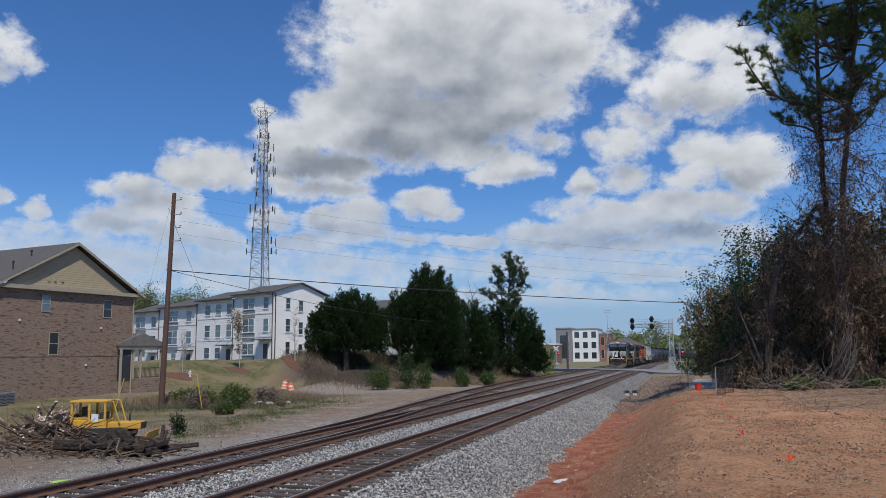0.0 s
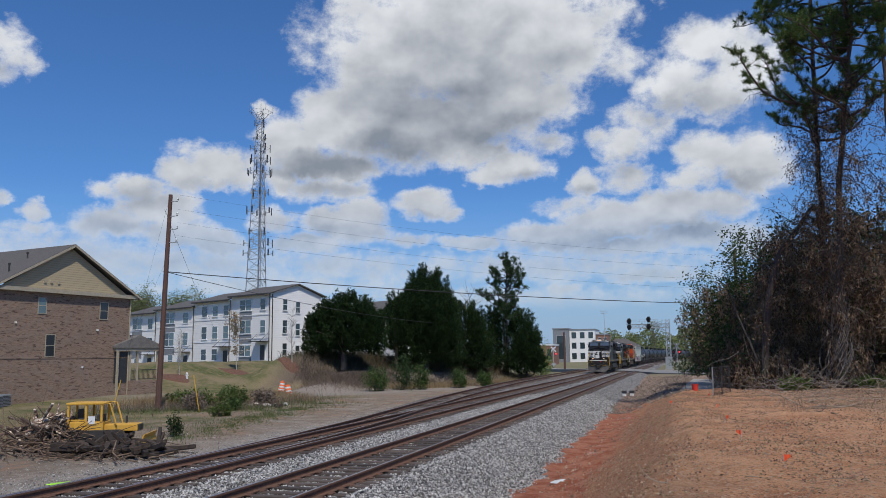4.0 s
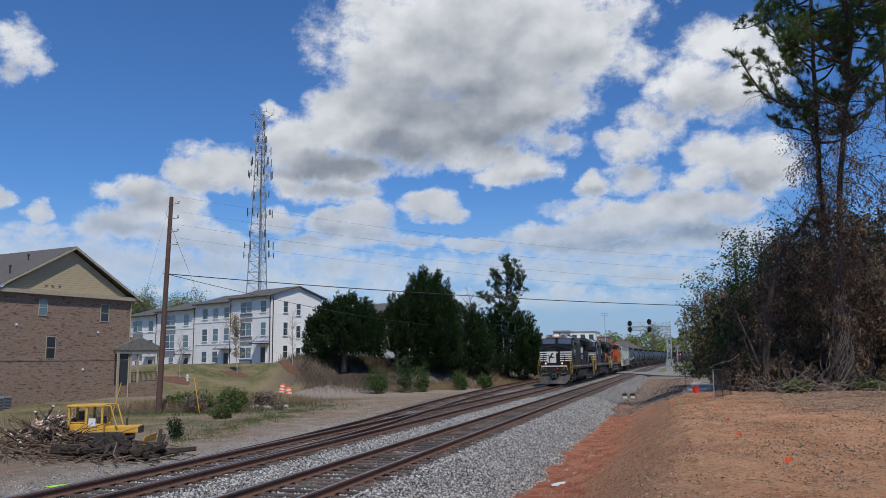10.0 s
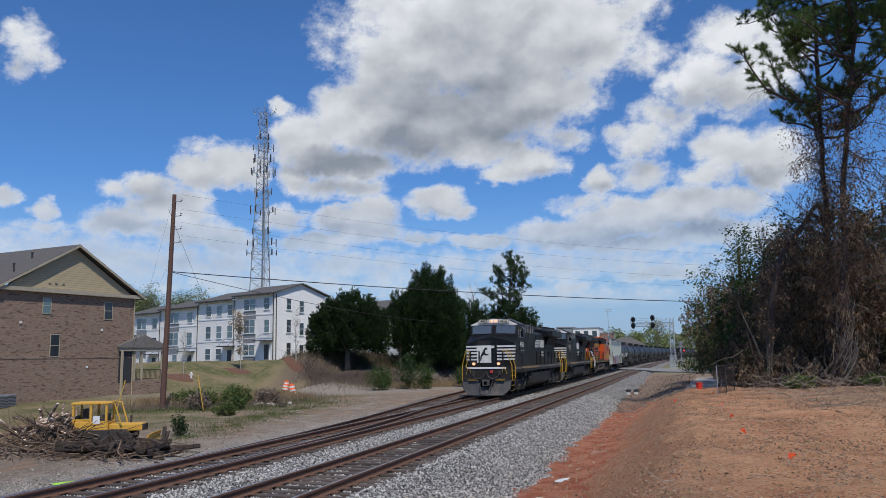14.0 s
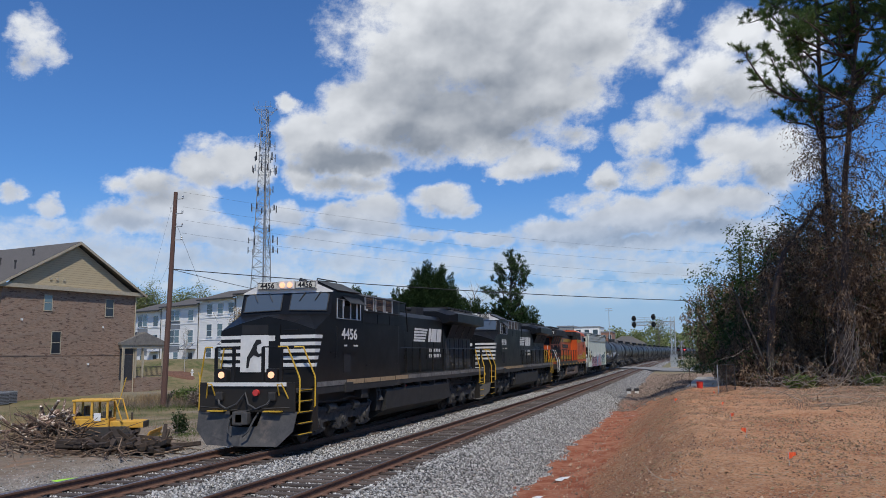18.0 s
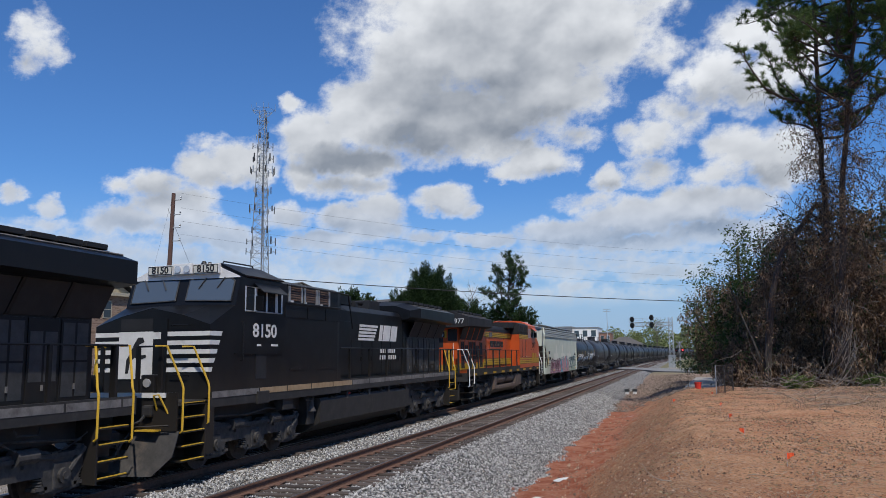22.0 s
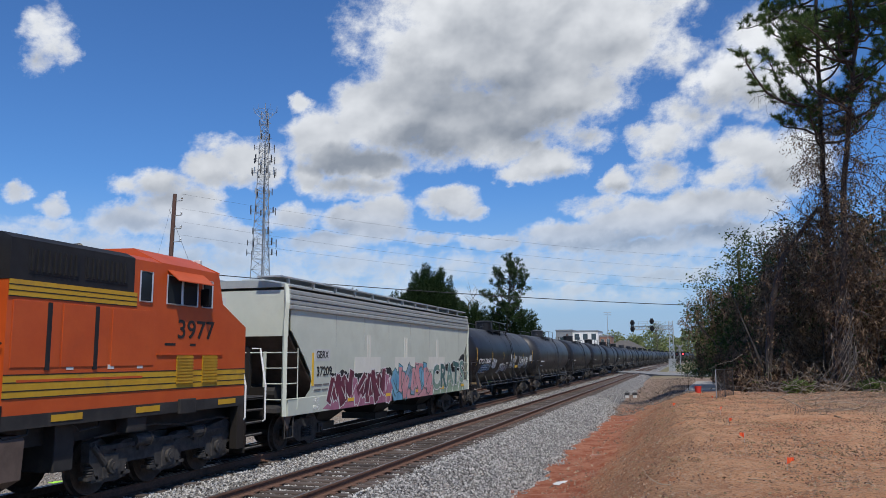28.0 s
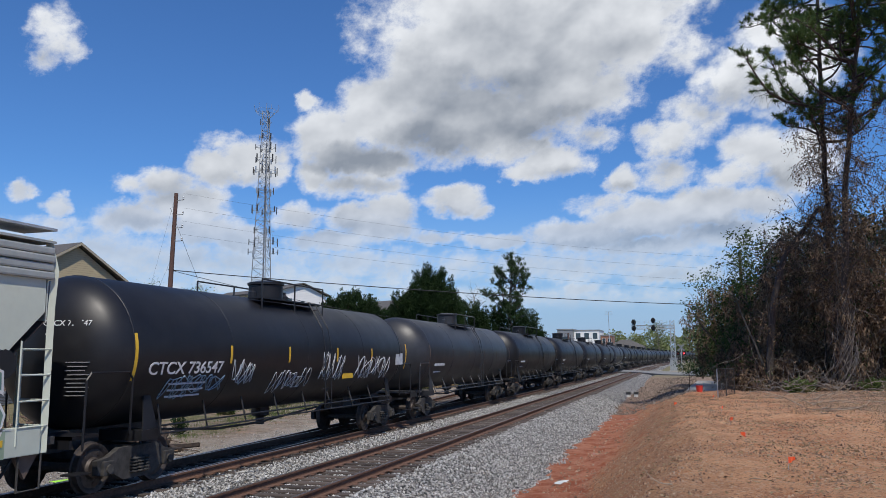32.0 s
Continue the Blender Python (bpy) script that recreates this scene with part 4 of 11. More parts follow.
def build_loco(number, style, label, roll=1):
    """A six-axle wide-cab freight diesel; its nose points to -y, the cab's brow is at y = 0."""
    ns = style == "black"
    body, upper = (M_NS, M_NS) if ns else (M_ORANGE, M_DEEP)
    lower, rail1, rail2 = (M_NSDUST, M_RAILYEL, M_NS) if ns else (M_NSDUST, M_RAILWHT, M_DEEP)
    trim = M_WHITE if ns else M_ORANGE
    R = 17.75 if ns else 18.0          # rear wall of the hood
    mk = -0.45 if number == "8150" else 0.0
    lo = thing("locomotive", label, "locomotive")
    # frame and walkway
    part("underframe", boxes((-1.05, 1.05, -1.9, 18.3, 1.05, 1.45), (-1.5, 1.5, 5.85, 18.3, 1.44, 1.5), (-1.5, 1.5, -2.1, -1.1, 1.5, 1.58)), lower, lo)
    for s in (-1, 1):
        part("side_sill", boxes((*sorted((s * 1.44, s * 1.52)), 5.85, 18.35, 1.44, 1.78)), lower if ns else M_NS, lo)
        part("cab_sill", boxes((*sorted((s * 1.40, s * 1.515)), -1.1, 5.85, 1.40, 1.62)), lower, lo)
        y = -1.0
        while y < 18.0:
            w = 1.35 if y > 1 else 2.0
            m = (M_SILL if (y < 1 or y > 6) else M_TAN) if ns else M_BYEL
            if ns:
                part("reflective_stripe", boxes((*sorted((s * 1.52, s * 1.527)), y, min(y + w, 18.3), 1.60, 1.74)), m, lo)
            else:
                part("reflective_stripe", boxes((*sorted((s * 1.52, s * 1.527)), y + 0.3, min(y + 1.0, 18.3), 1.47, 1.58)), m, lo)
            y += w + (0.06 if ns else 0.75)
    # cab and nose
    def ring(lo_z, eave, mid, top, w=1.5):
        return mirror_pts([(w, lo_z), (w, eave), (0.82, mid), (0.0, top)])
    cab = part("cab", loft(bmesh.new(), [(-1.1, ring(1.58, 3.2, 3.42, 3.6)), (-0.1, ring(1.58, 3.68, 3.70, 3.715)), (0.09, ring(1.58, 4.32, 4.335, 4.34)), (0.1, ring(1.58, 4.33, 4.64, 4.66)), (0.2, ring(1.58, 4.36, 4.68, 4.7)), (2.15, ring(1.58, 4.38, 4.70, 4.72))]),
               body, lo, "wide-nosed crew cab")
    part("roof_panel", loft(bmesh.new(), [(0.3, [(1.52, 4.375), (1.53, 4.41), (0.82, 4.735), (0.8, 4.70)]), (2.2, [(1.52, 4.40), (1.53, 4.43), (0.82, 4.755), (0.8, 4.72)])]), M_NS if ns else M_ORANGE, cab)
    part("roof_rail", pipe(bmesh.new(), [(0.75, 0.5, 4.72), (0.75, 0.55, 4.80), (0.75, 1.9, 4.82), (0.75, 1.95, 4.74)], 0.018, 5), M_NS, cab)
    for y in (0.55, 0.8):
        part("antenna_dome", lathe(bmesh.new(), [(0.07, 4.70), (0.07, 4.78), (0.04, 4.83), (0.005, 4.84)], 10, "z", (0.2, y, 0)), M_NS, cab)
    # windscreens on the sloping front
    def front(x, z, d=0.012):
        return (x, -0.1 + (z - 3.72) / (4.33 - 3.72) * 0.2 - d, z)
    for s in (-1, 1):
        part("windscreen", slab(bmesh.new(), [front(s * 0.16, 3.84), front(s * 1.36, 3.80), front(s * 1.36, 4.26), front(s * 1.26, 4.32), front(s * 0.16, 4.32)], (0, -0.014, 0)), M_SCREEN, cab, "windscreen with the mirrored sky in its colour")
        part("gasket", pipe(bmesh.new(), [front(s * 0.14, 3.82, 0.02), front(s * 1.38, 3.78, 0.02), front(s * 1.38, 4.27, 0.02), front(s * 1.27, 4.34, 0.02), front(s * 0.14, 4.34, 0.02), front(s * 0.14, 3.82, 0.02)], 0.016, 4), M_RUBBER, cab)
        for k in (0.45, 0.95):
            part("wiper", pipe(bmesh.new(), [front(s * (k + 0.16), 4.36, 0.05), front(s * k, 4.1, 0.05)], 0.014, 4), M_RUBBER, cab)
    # white brow with number boards and headlights
    part("brow", slab(bmesh.new(), [(-1.5, 0.085, 4.345), (1.5, 0.085, 4.345), (1.5, 0.09, 4.37), (0.84, 0.095, 4.66), (-0.84, 0.095, 4.66), (-1.5, 0.09, 4.37)], (0, -0.02, 0)), trim, cab, "" if not ns else "white brow over the windscreens")
    for s in (-1, 1):
        nb = part("number_board", boxes((*sorted((s * 0.28, s * 0.98)), -0.02, 0.09, 4.45, 4.69), bevel=0.012), M_WHITE, cab, "lit number board")
        part("board_edge", boxes((*sorted((s * 0.295, s * 0.965)), -0.024, -0.018, 4.465, 4.675)), M_DEEP, nb)
        part("board_face", boxes((*sorted((s * 0.315, s * 0.945)), -0.029, -0.022, 4.485, 4.655)), M_CREAM, nb)
        lettering("number", number, 0.235, M_DEEP, nb, pose(s * 0.63, -0.032, 4.57, 90, 0, 0), bold=0.006)
    hl = part("headlight", boxes((-0.26, 0.26, -0.03, 0.09, 4.46, 4.72), bevel=0.02), trim, cab, "twin headlight housing")
    for s in (-1, 1):
        part("lamp", rod(bmesh.new(), (s * 0.125, -0.06, 4.58), (s * 0.125, 0.0, 4.58), 0.085, 16), M_LAMP if number == "4456" else M_LENS, hl)
    # side windows
    for s in (-1, 1):
        for y0, y1 in ((0.32, 0.75), (0.82, 1.3), (1.33, 1.78), (1.85, 2.1)) if ns else ((0.35, 0.72), (0.9, 1.42), (1.46, 1.95), (2.42, 2.78)):
            w = part("side_window", boxes((*sorted((s * 1.498, s * 1.512)), y0, y1, 3.58, 4.14)), M_GLASS, cab)
            part("window_frame", pipe(bmesh.new(), [(s * 1.513, y0, 3.57), (s * 1.513, y1, 3.57), (s * 1.513, y1, 4.15), (s * 1.513, y0, 4.15), (s * 1.513, y0, 3.57)], 0.02, 4), M_ALU, w)
        part("sun_visor", slab(bmesh.new(), [(s * 1.51, 0.7, 4.24), (s * 1.51, 1.95, 4.24), (s * 1.78, 1.95, 4.02), (s * 1.78, 0.7, 4.02)], (0, 0, 0.02)), body, cab)
        part("mirror", boxes((*sorted((s * 1.52, s * 1.72)), 0.76, 0.79, 3.6, 3.95)), M_NS, cab)
        ns and part("grab_iron", pipe(bmesh.new(), [(s * 1.52, 0.15, 3.3), (s * 1.58, 0.15, 3.3), (s * 1.58, 0.15, 2.4), (s * 1.52, 0.15, 2.4)], 0.014, 5), body, cab)
        if ns:
            part("vent_door", boxes((*sorted((s * 1.50, s * 1.51)), 0.85, 1.35, 1.95, 2.55)), M_DEEP, cab)
        part("lift_bracket", boxes((*sorted((s * 1.5, s * 1.57)), 0.9, 1.45, 1.36, 1.66), bevel=0.02), lower, lo)
        part("sill_plate", boxes((*sorted((s * 1.5, s * 1.53)), -0.1, 2.2, 2.55, 2.58)), body, cab)
        lettering("road_number", number, 0.46 if ns else 0.54, M_WHITE if ns else M_DEEP, cab, pose(s * 1.507, 1.28 if ns else 0.9, 3.1 if ns else 3.06, 90, 0, 90 * s), bold=0.008 if ns else 0.003, width=1.28 if ns else 1.25)
        for a, b in ((0.9, 1.1), (1.6, 1.95)):
            part("stencil", boxes((*sorted((s * 1.5, s * 1.506)), a, b, 2.74, 2.79)), M_WHITE if ns else M_DEEP, cab)
    part("nose_door", boxes((-0.42, 0.42, -1.12, -1.095, 1.7, 3.35)), body, cab)
    for z in (2.1, 2.55, 3.2):
        part("grab_iron", pipe(bmesh.new(), [(0.55, -1.1, z), (0.55, -1.17, z), (1.0, -1.17, z), (1.0, -1.1, z)], 0.013, 5), M_NS, cab)
    if ns:
        for k in range(5):
            z = 2.17 + k * 0.197
            for s in (-1, 1):
                part("white_stripe", boxes((*sorted((0.16 if s > 0 else -0.83, s * 1.505)), -1.108, -1.099, z, z + 0.1)), M_WHITE, cab)
                e0 = -1.02 + 0.09 * k
                part("white_stripe", slab(bmesh.new(), [(s * 1.5, -1.105, z), (s * 1.5, e0, z), (s * 1.5, e0 + 0.045, z + 0.1), (s * 1.5, -1.105, z + 0.1)], (s * 0.006, 0, 0)), M_WHITE, cab)
        part("white_panel", boxes((-0.84, 0.06, -1.128, -1.118, 2.02, 3.07), (-0.3, 0.26, -1.124, -1.116, 2.9, 3.05)), M_WHITE, cab)
        part("door_recess", boxes((-0.8, 0.04, -1.126, -1.116, 3.09, 3.36)), M_DEEP, cab)
        crest = [(-0.22, 2.14), (-0.15, 2.14), (-0.1, 2.4), (0.02, 2.5), (0.16, 2.44), (0.32, 2.5), (0.3, 2.56), (0.17, 2.54), (0.1, 2.64), (0.12, 2.78), (0.26, 2.84), (0.22, 2.94), (0.09, 2.94), (0.0, 2.8), (-0.1, 2.6), (-0.2, 2.44)]
        part("dark_emblem", prism(bmesh.new(), [(x - 0.42, z) for x, z in crest], -1.136, -1.126, "y"), M_DEEP, cab, "plain dark emblem shape")
    else:
        for s in (-1, 1):
            part("yellow_band", boxes((*sorted((s * 1.5, s * 1.507)), -1.09, 5.85, 1.88, 2.24)), M_BYEL, lo)
            for z0 in (1.87, 1.98, 2.11, 2.23):
                part("black_line", boxes((*sorted((s * 1.5, s * 1.511)), -1.09, 5.85, z0, z0 + 0.018)), M_DEEP, lo)
        part("yellow_band", boxes((-1.5, 1.5, -1.107, -1.1, 1.9, 2.2)), M_BYEL, cab)
    # wide electrical cabinet behind the cab
    cbn = part("equipment_cabinet", loft(bmesh.new(), [(2.15, mirror_pts([(1.5, 1.45), (1.5, 4.36), (1.3, 4.46), (0, 4.5)])), (5.6, mirror_pts([(1.5, 1.45), (1.5, 4.36), (1.3, 4.46), (0, 4.5)])), (5.85, mirror_pts([(1.5, 1.45), (1.48, 4.36), (1.3, 4.46), (0, 4.5)]))]), body, lo)
    if not ns:
        part("dark_upper", loft(bmesh.new(), [(2.95, mirror_pts([(1.506, 3.72), (1.506, 4.37), (1.3, 4.47), (0, 4.51)])), (5.86, mirror_pts([(1.506, 3.72), (1.506, 4.37), (1.3, 4.47), (0, 4.51)]))]), M_DEEP, cbn)
    part("roof_beam", boxes((-1.2, 1.2, 5.7, 7.3, 4.1, 4.38)), upper, lo)
    for s in (-1, 1):
        if ns:
            for y0 in (2.5, 3.4, 4.25):
                grille(cbn, y0, y0 + 0.72, 3.95, 4.33, s, M_GRILL, M_ALU)
            part("pipe_rail", pipe(bmesh.new(), [(s * 1.56, 2.3, 4.34), (s * 1.58, 5.4, 4.36), (s * 1.58, 6.2, 4.34), (s * 1.3, 7.2, 3.35)], 0.02, 5), M_NS, cbn)
            part("pipe_rail", pipe(bmesh.new(), [(s * 1.56, 2.3, 3.88), (s * 1.56, 6.0, 3.9)], 0.018, 5), M_NS, cbn)
        else:
            for y0 in (3.15, 4.4):
                v = part("louvre", boxes((*sorted((s * 1.505, s * 1.515)), y0, y0 + 1.1, 3.84, 4.28)), M_DEEP, cbn)
                for k in range(9):
                    part("slat", boxes((*sorted((s * 1.51, s * 1.545)), y0 + 0.06 + k * 0.12, y0 + 0.1 + k * 0.12, 3.88, 4.24)), M_DEEP, v)
            part("yellow_band", boxes((*sorted((s * 1.5, s * 1.508)), 2.85, 5.85, 3.46, 3.72)), M_BYEL, cbn)
            for z0 in (3.45, 3.54, 3.63):
                part("black_line", boxes((*sorted((s * 1.5, s * 1.512)), 2.85, 5.85, z0, z0 + 0.016)), M_DEEP, cbn)
            for y0 in (3.85, 4.95):
                part("dark_slot", boxes((*sorted((s * 1.5, s * 1.518)), y0, y0 + 0.1, 2.3, 3.4)), M_DEEP, cbn)
        for y0, y1 in ((2.3, 3.5), (3.6, 4.7), (4.75, 5.75)):
            part("access_door", boxes((*sorted((s * 1.5, s * 1.515)), y0, y1, 3.5 if ns else 2.35, 3.82 if ns else 3.4), bevel=0.006), body, cbn)
        part("access_door", boxes((*sorted((s * 1.5, s * 1.512)), 2.6, 5.6, 2.12, 2.16)), body, cbn)
        for y0 in (2.6, 3.4, 4.4):
            part("notice", boxes((*sorted((s * 1.5, s * 1.506)), y0, y0 + 0.16, 3.9 if ns else 2.3, 3.96 if ns else 2.38)), M_WHITE, cbn)
        if not ns:
            for y0 in (0.1, 1.0):
                v = part("louvre", boxes((*sorted((s * 1.505, s * 1.513)), y0, y0 + 0.55, 1.95, 2.55)), M_BYEL, cab)
                for k in range(9):
                    part("slat", boxes((*sorted((s * 1.51, s * 1.54)), y0, y0 + 0.55, 1.98 + k * 0.064, 2.01 + k * 0.064)), M_BYEL, v)
    # engine hood with doors
    hood_ring = mirror_pts([(0.92, 1.5), (0.92, 3.95), (0.8, 4.12), (0, 4.17)])
    hood = part("engine_hood", loft(bmesh.new(), [(5.85, hood_ring), (13.0, hood_ring)]), body, lo)
    if not ns:
        part("dark_upper", loft(bmesh.new(), [(5.86, mirror_pts([(0.927, 3.78), (0.927, 3.95), (0.807, 4.127), (0, 4.177)])), (13.0, mirror_pts([(0.927, 3.78), (0.927, 3.95), (0.807, 4.127), (0, 4.177)]))]), M_DEEP, hood)
    part("exhaust_box", boxes((-0.45, 0.45, 10.7, 11.75, 4.12, 4.5) if ns else (-0.7, 0.7, 9.9, 11.7, 4.12, 4.5), bevel=0.03), M_DEEP, lo, "sooty exhaust housing")
    hy = 9.75 if ns else 8.4
    hn = part("air_horn", boxes((-0.05, 0.35, hy - 0.1, hy + 0.1, 4.1, 4.36)), M_DEEP, lo)
    for k, dy in enumerate((-0.42, -0.3, 0.55)):
        part("trumpet", rod(bmesh.new(), (0.05 + 0.12 * k, hy, 4.37), (0.05 + 0.12 * k, hy + dy, 4.37), 0.03, 10, 0.1), M_DEEP, hn)
    for s in (-1, 1):
        y = 6.1
        while y < 12.2:
            d = part("hood_door", boxes((*sorted((s * 0.92, s * 0.94)), y, y + 0.86, 1.85, 3.0 if y > 7.5 else 3.6), bevel=0.008), body, hood)
            part("latch", boxes((*sorted((s * 0.94, s * 0.965)), y + 0.78, y + 0.82, 2.3, 2.45)), body, d)
            y += 0.92
        if ns:
            # plain bars where the railway's mark and name stand
            for k in range(5):
                part("mark_bar", boxes((*sorted((s * 0.942, s * 0.948)), 9.08 + mk - 0.03 * k, 10.75 + mk - 0.09 * k, 3.46 - k * 0.115, 3.54 - k * 0.115)), M_WHITE, hood)
            for y0, y1 in ((10.82, 11.12), (11.2, 11.9), (12.0, 12.62)):
                part("mark_shape", prism(bmesh.new(), [(y0 + mk, 3.0), (y0 + 0.17 + mk, 3.57), (y1 + 0.17 + mk, 3.57), (y1 + mk, 3.0)], *sorted((s * 0.942, s * 0.948)), "x"), M_WHITE, hood)
            for k, (a, b) in enumerate(((11.0 + mk, 12.6 + mk), (10.95 + mk, 12.7 + mk))):
                for j in range(7 + k):
                    w = (b - a) / (7 + k)
                    part("name_bar", boxes((*sorted((s * 0.942, s * 0.947)), a + j * w, a + (j + 0.6) * w, 2.58 - k * 0.24, 2.73 - k * 0.24)), M_WHITE, hood)
        else:
            part("yellow_band", boxes((*sorted((s * 0.92, s * 0.944)), 5.9, 13.4, 3.46, 3.74)), M_BYEL, hood)
            part("yellow_band", boxes((*sorted((s * 0.92, s * 0.947)), 5.9, 13.0, 1.89, 2.25)), M_BYEL, hood)
            for z0 in (3.45, 3.54, 3.64, 3.73, 1.88, 2.0, 2.13, 2.24):
                part("black_line", boxes((*sorted((s * 0.92, s * 0.951)), 5.9, 13.0, z0, z0 + 0.016)), M_DEEP, hood)
            part("pale_panel", boxes((*sorted((s * 0.92, s * 0.953)), 10.9, 11.6, 3.48, 3.72)), M_SILL, hood)
            for j in range(4):
                a = 8.0 + j * 0.88
                part("mark_shape", prism(bmesh.new(), [(a, 2.90), (a - s * 0.12 + 0.0, 3.24), (a + 0.76 - s * 0.12, 3.24), (a + 0.84, 3.10), (a + 0.76, 2.90)], *sorted((s * 0.942, s * 0.953)), "x"), M_DEEP, hood)
                part("mark_shape", prism(bmesh.new(), [(a + 0.3, 2.98), (a + 0.26, 3.08), (a + 0.5, 3.1), (a + 0.54, 2.98)], *sorted((s * 0.942, s * 0.957)), "x"), M_TANKBR, hood)
            part("mark_shape", prism(bmesh.new(), [(8.6, 2.74), (8.7, 2.8), (11.7, 2.8), (11.6, 2.74)], *sorted((s * 0.942, s * 0.953)), "x"), M_DEEP, hood)
    # radiator section with overhanging wings
    rad_lo = part("radiator_hood", loft(bmesh.new(), [(13.0, mirror_pts([(0.94, 1.5), (0.94, 3.8), (0.9, 3.95), (0, 4.0)])), (R, mirror_pts([(0.94, 1.5), (0.94, 3.8), (0.9, 3.95), (0, 4.0)]))]), body, lo)
    part("radiator_wing", loft(bmesh.new(), [(12.8, mirror_pts([(1.15, 3.86), (1.3, 3.95), (1.3, 4.2), (0.7, 4.4), (0, 4.42)])), (13.4, mirror_pts([(1.15, 3.8), (1.55, 3.93), (1.55, 4.3), (0.8, 4.56), (0, 4.6)])), (R + 0.45, mirror_pts([(1.15, 3.8), (1.55, 3.86), (1.55, 4.3), (0.8, 4.56), (0, 4.6)]))]),
         upper, lo, "overhanging radiator cowl")
    for k in range(7):
        part("roof_screen", boxes((-1.0, 1.0, 13.5 + k * 0.66, 14.06 + k * 0.66, 4.53, 4.63), bevel=0.01), M_DEEP, lo)
    part("roof_edge", pipe(bmesh.new(), [(1.2, 13.4, 4.44), (1.2, 18.2, 4.44)], 0.02, 5), M_SILL, lo)
    part("roof_edge", pipe(bmesh.new(), [(-1.2, 13.4, 4.44), (-1.2, 18.2, 4.44)], 0.02, 5), M_SILL, lo)
    if not ns:
        for x in (-1.02, 1.02):
            lettering("road_number", number, 0.34, M_WHITE, lo, pose(x, R + 0.456, 4.08, 90, 0, 180))
    for s in (-1, 1):
        for k in range(4):
            y = 13.62 + k * 1.1
            part("air_intake", slab(bmesh.new(), [(s * 0.96, y, 3.22), (s * 0.96, y + 1.0, 3.22), (s * 1.2, y + 1.1, 3.84), (s * 1.2, y + 0.1, 3.84)], (s * 0.015, 0, 0)), M_DEEP, rad_lo)
            part("intake_rib", slab(bmesh.new(), [(s * 0.95, y - 0.09, 3.2), (s * 0.95, y - 0.02, 3.2), (s * 1.21, y + 0.08, 3.85), (s * 1.21, y + 0.01, 3.85)], (s * 0.03, 0, 0)), body, rad_lo)
        for k in range(6):
            y = 13.3 + k * 0.74
            d = part("radiator_door", boxes((*sorted((s * 0.94, s * 0.957)), y, y + 0.68, 1.74, 3.18), bevel=0.008), body, rad_lo)
            tall = k in (0, 2, 3, 5)
            for y2 in (y + 0.04, y + 0.37):
                for z0, z1 in (((1.82, 2.42), (2.46, 3.12)) if tall else ((2.1, 2.95),)):
                    part("screen", boxes((*sorted((s * 0.957, s * 0.964)), y2, y2 + 0.28, z0, z1)), M_DEEP if not ns else M_RUBBER, d)
            part("latch", boxes((*sorted((s * 0.957, s * 0.98)), y + 0.32, y + 0.36, 1.95, 2.05)), M_SILL if ns else M_DEEP, d)
        if not ns:
            part("yellow_band", boxes((*sorted((s * 0.94, s * 0.961)), 13.0, R, 1.76, 2.06)), M_BYEL, rad_lo)
    rear = part("rear_plate", boxes((-0.9, 0.9, R - 0.01, R + 0.03, 1.58, 3.75)), body, lo)
    part("lamp_housing", boxes((-0.24, 0.24, R + 0.02, R + 0.08, 3.32, 3.6), bevel=0.02), M_DEEP, rear)
    part("bell_recess", boxes((-0.17, 0.17, R + 0.025, R + 0.04, 2.85, 3.3)), M_DEEP, rear)
    for s in (-1, 1):
        part("rear_lamp", rod(bmesh.new(), (s * 0.11, R + 0.02, 3.45), (s * 0.11, R + 0.1, 3.45), 0.09, 14), M_LENS, rear)
        part("rear_window", boxes((*sorted((s * 0.4, s * 0.88)), R + 0.025, R + 0.04, 3.15, 3.72)), M_DEEP, rear)
        if not ns:
            part("yellow_band", boxes((*sorted((s * 0.2, s * 0.34)), R + 0.025, R + 0.04, 3.3, 3.66)), M_BYEL, rear)
            part("yellow_band", boxes((*sorted((s * 0.02, s * 0.94)), R + 0.025, R + 0.035, 1.62, 2.0)), M_BYEL, rear)
            for z in (1.72, 1.84):
                part("black_line", boxes((*sorted((s * 0.02, s * 0.94)), R + 0.025, R + 0.04, z, z + 0.015)), M_DEEP, rear)
        part("rear_grab", pipe(bmesh.new(), [(s * 0.7, R + 0.03, 1.9), (s * 0.7, R + 0.13, 1.95), (s * 0.7, R + 0.13, 3.0), (s * 0.7, R + 0.03, 3.05)], 0.016, 5), rail1, rear)
    # platforms, pilots, steps
    for y, d in ((-2.55, -1), (19.4, 1)):
        e = -2.1 if d < 0 else 18.3
        up = 0.17 if d < 0 else 0.0
        dusty = M_NS if ns or d < 0 else M_NSDUST
        pl = part("end_plate", boxes((-1.45, 1.45, *sorted((e, e + d * 0.06)), 1.0 if d < 0 else 1.2, 1.6 + up)), dusty, lo)
        part("step_edge", boxes((-1.2, 1.2, *sorted((e + d * 0.06, e + d * 0.1)), 1.5 + up, 1.6 + up)), M_WHITE if d < 0 else M_NS, pl)
        coupler(lo, y, d, M_PLOW)
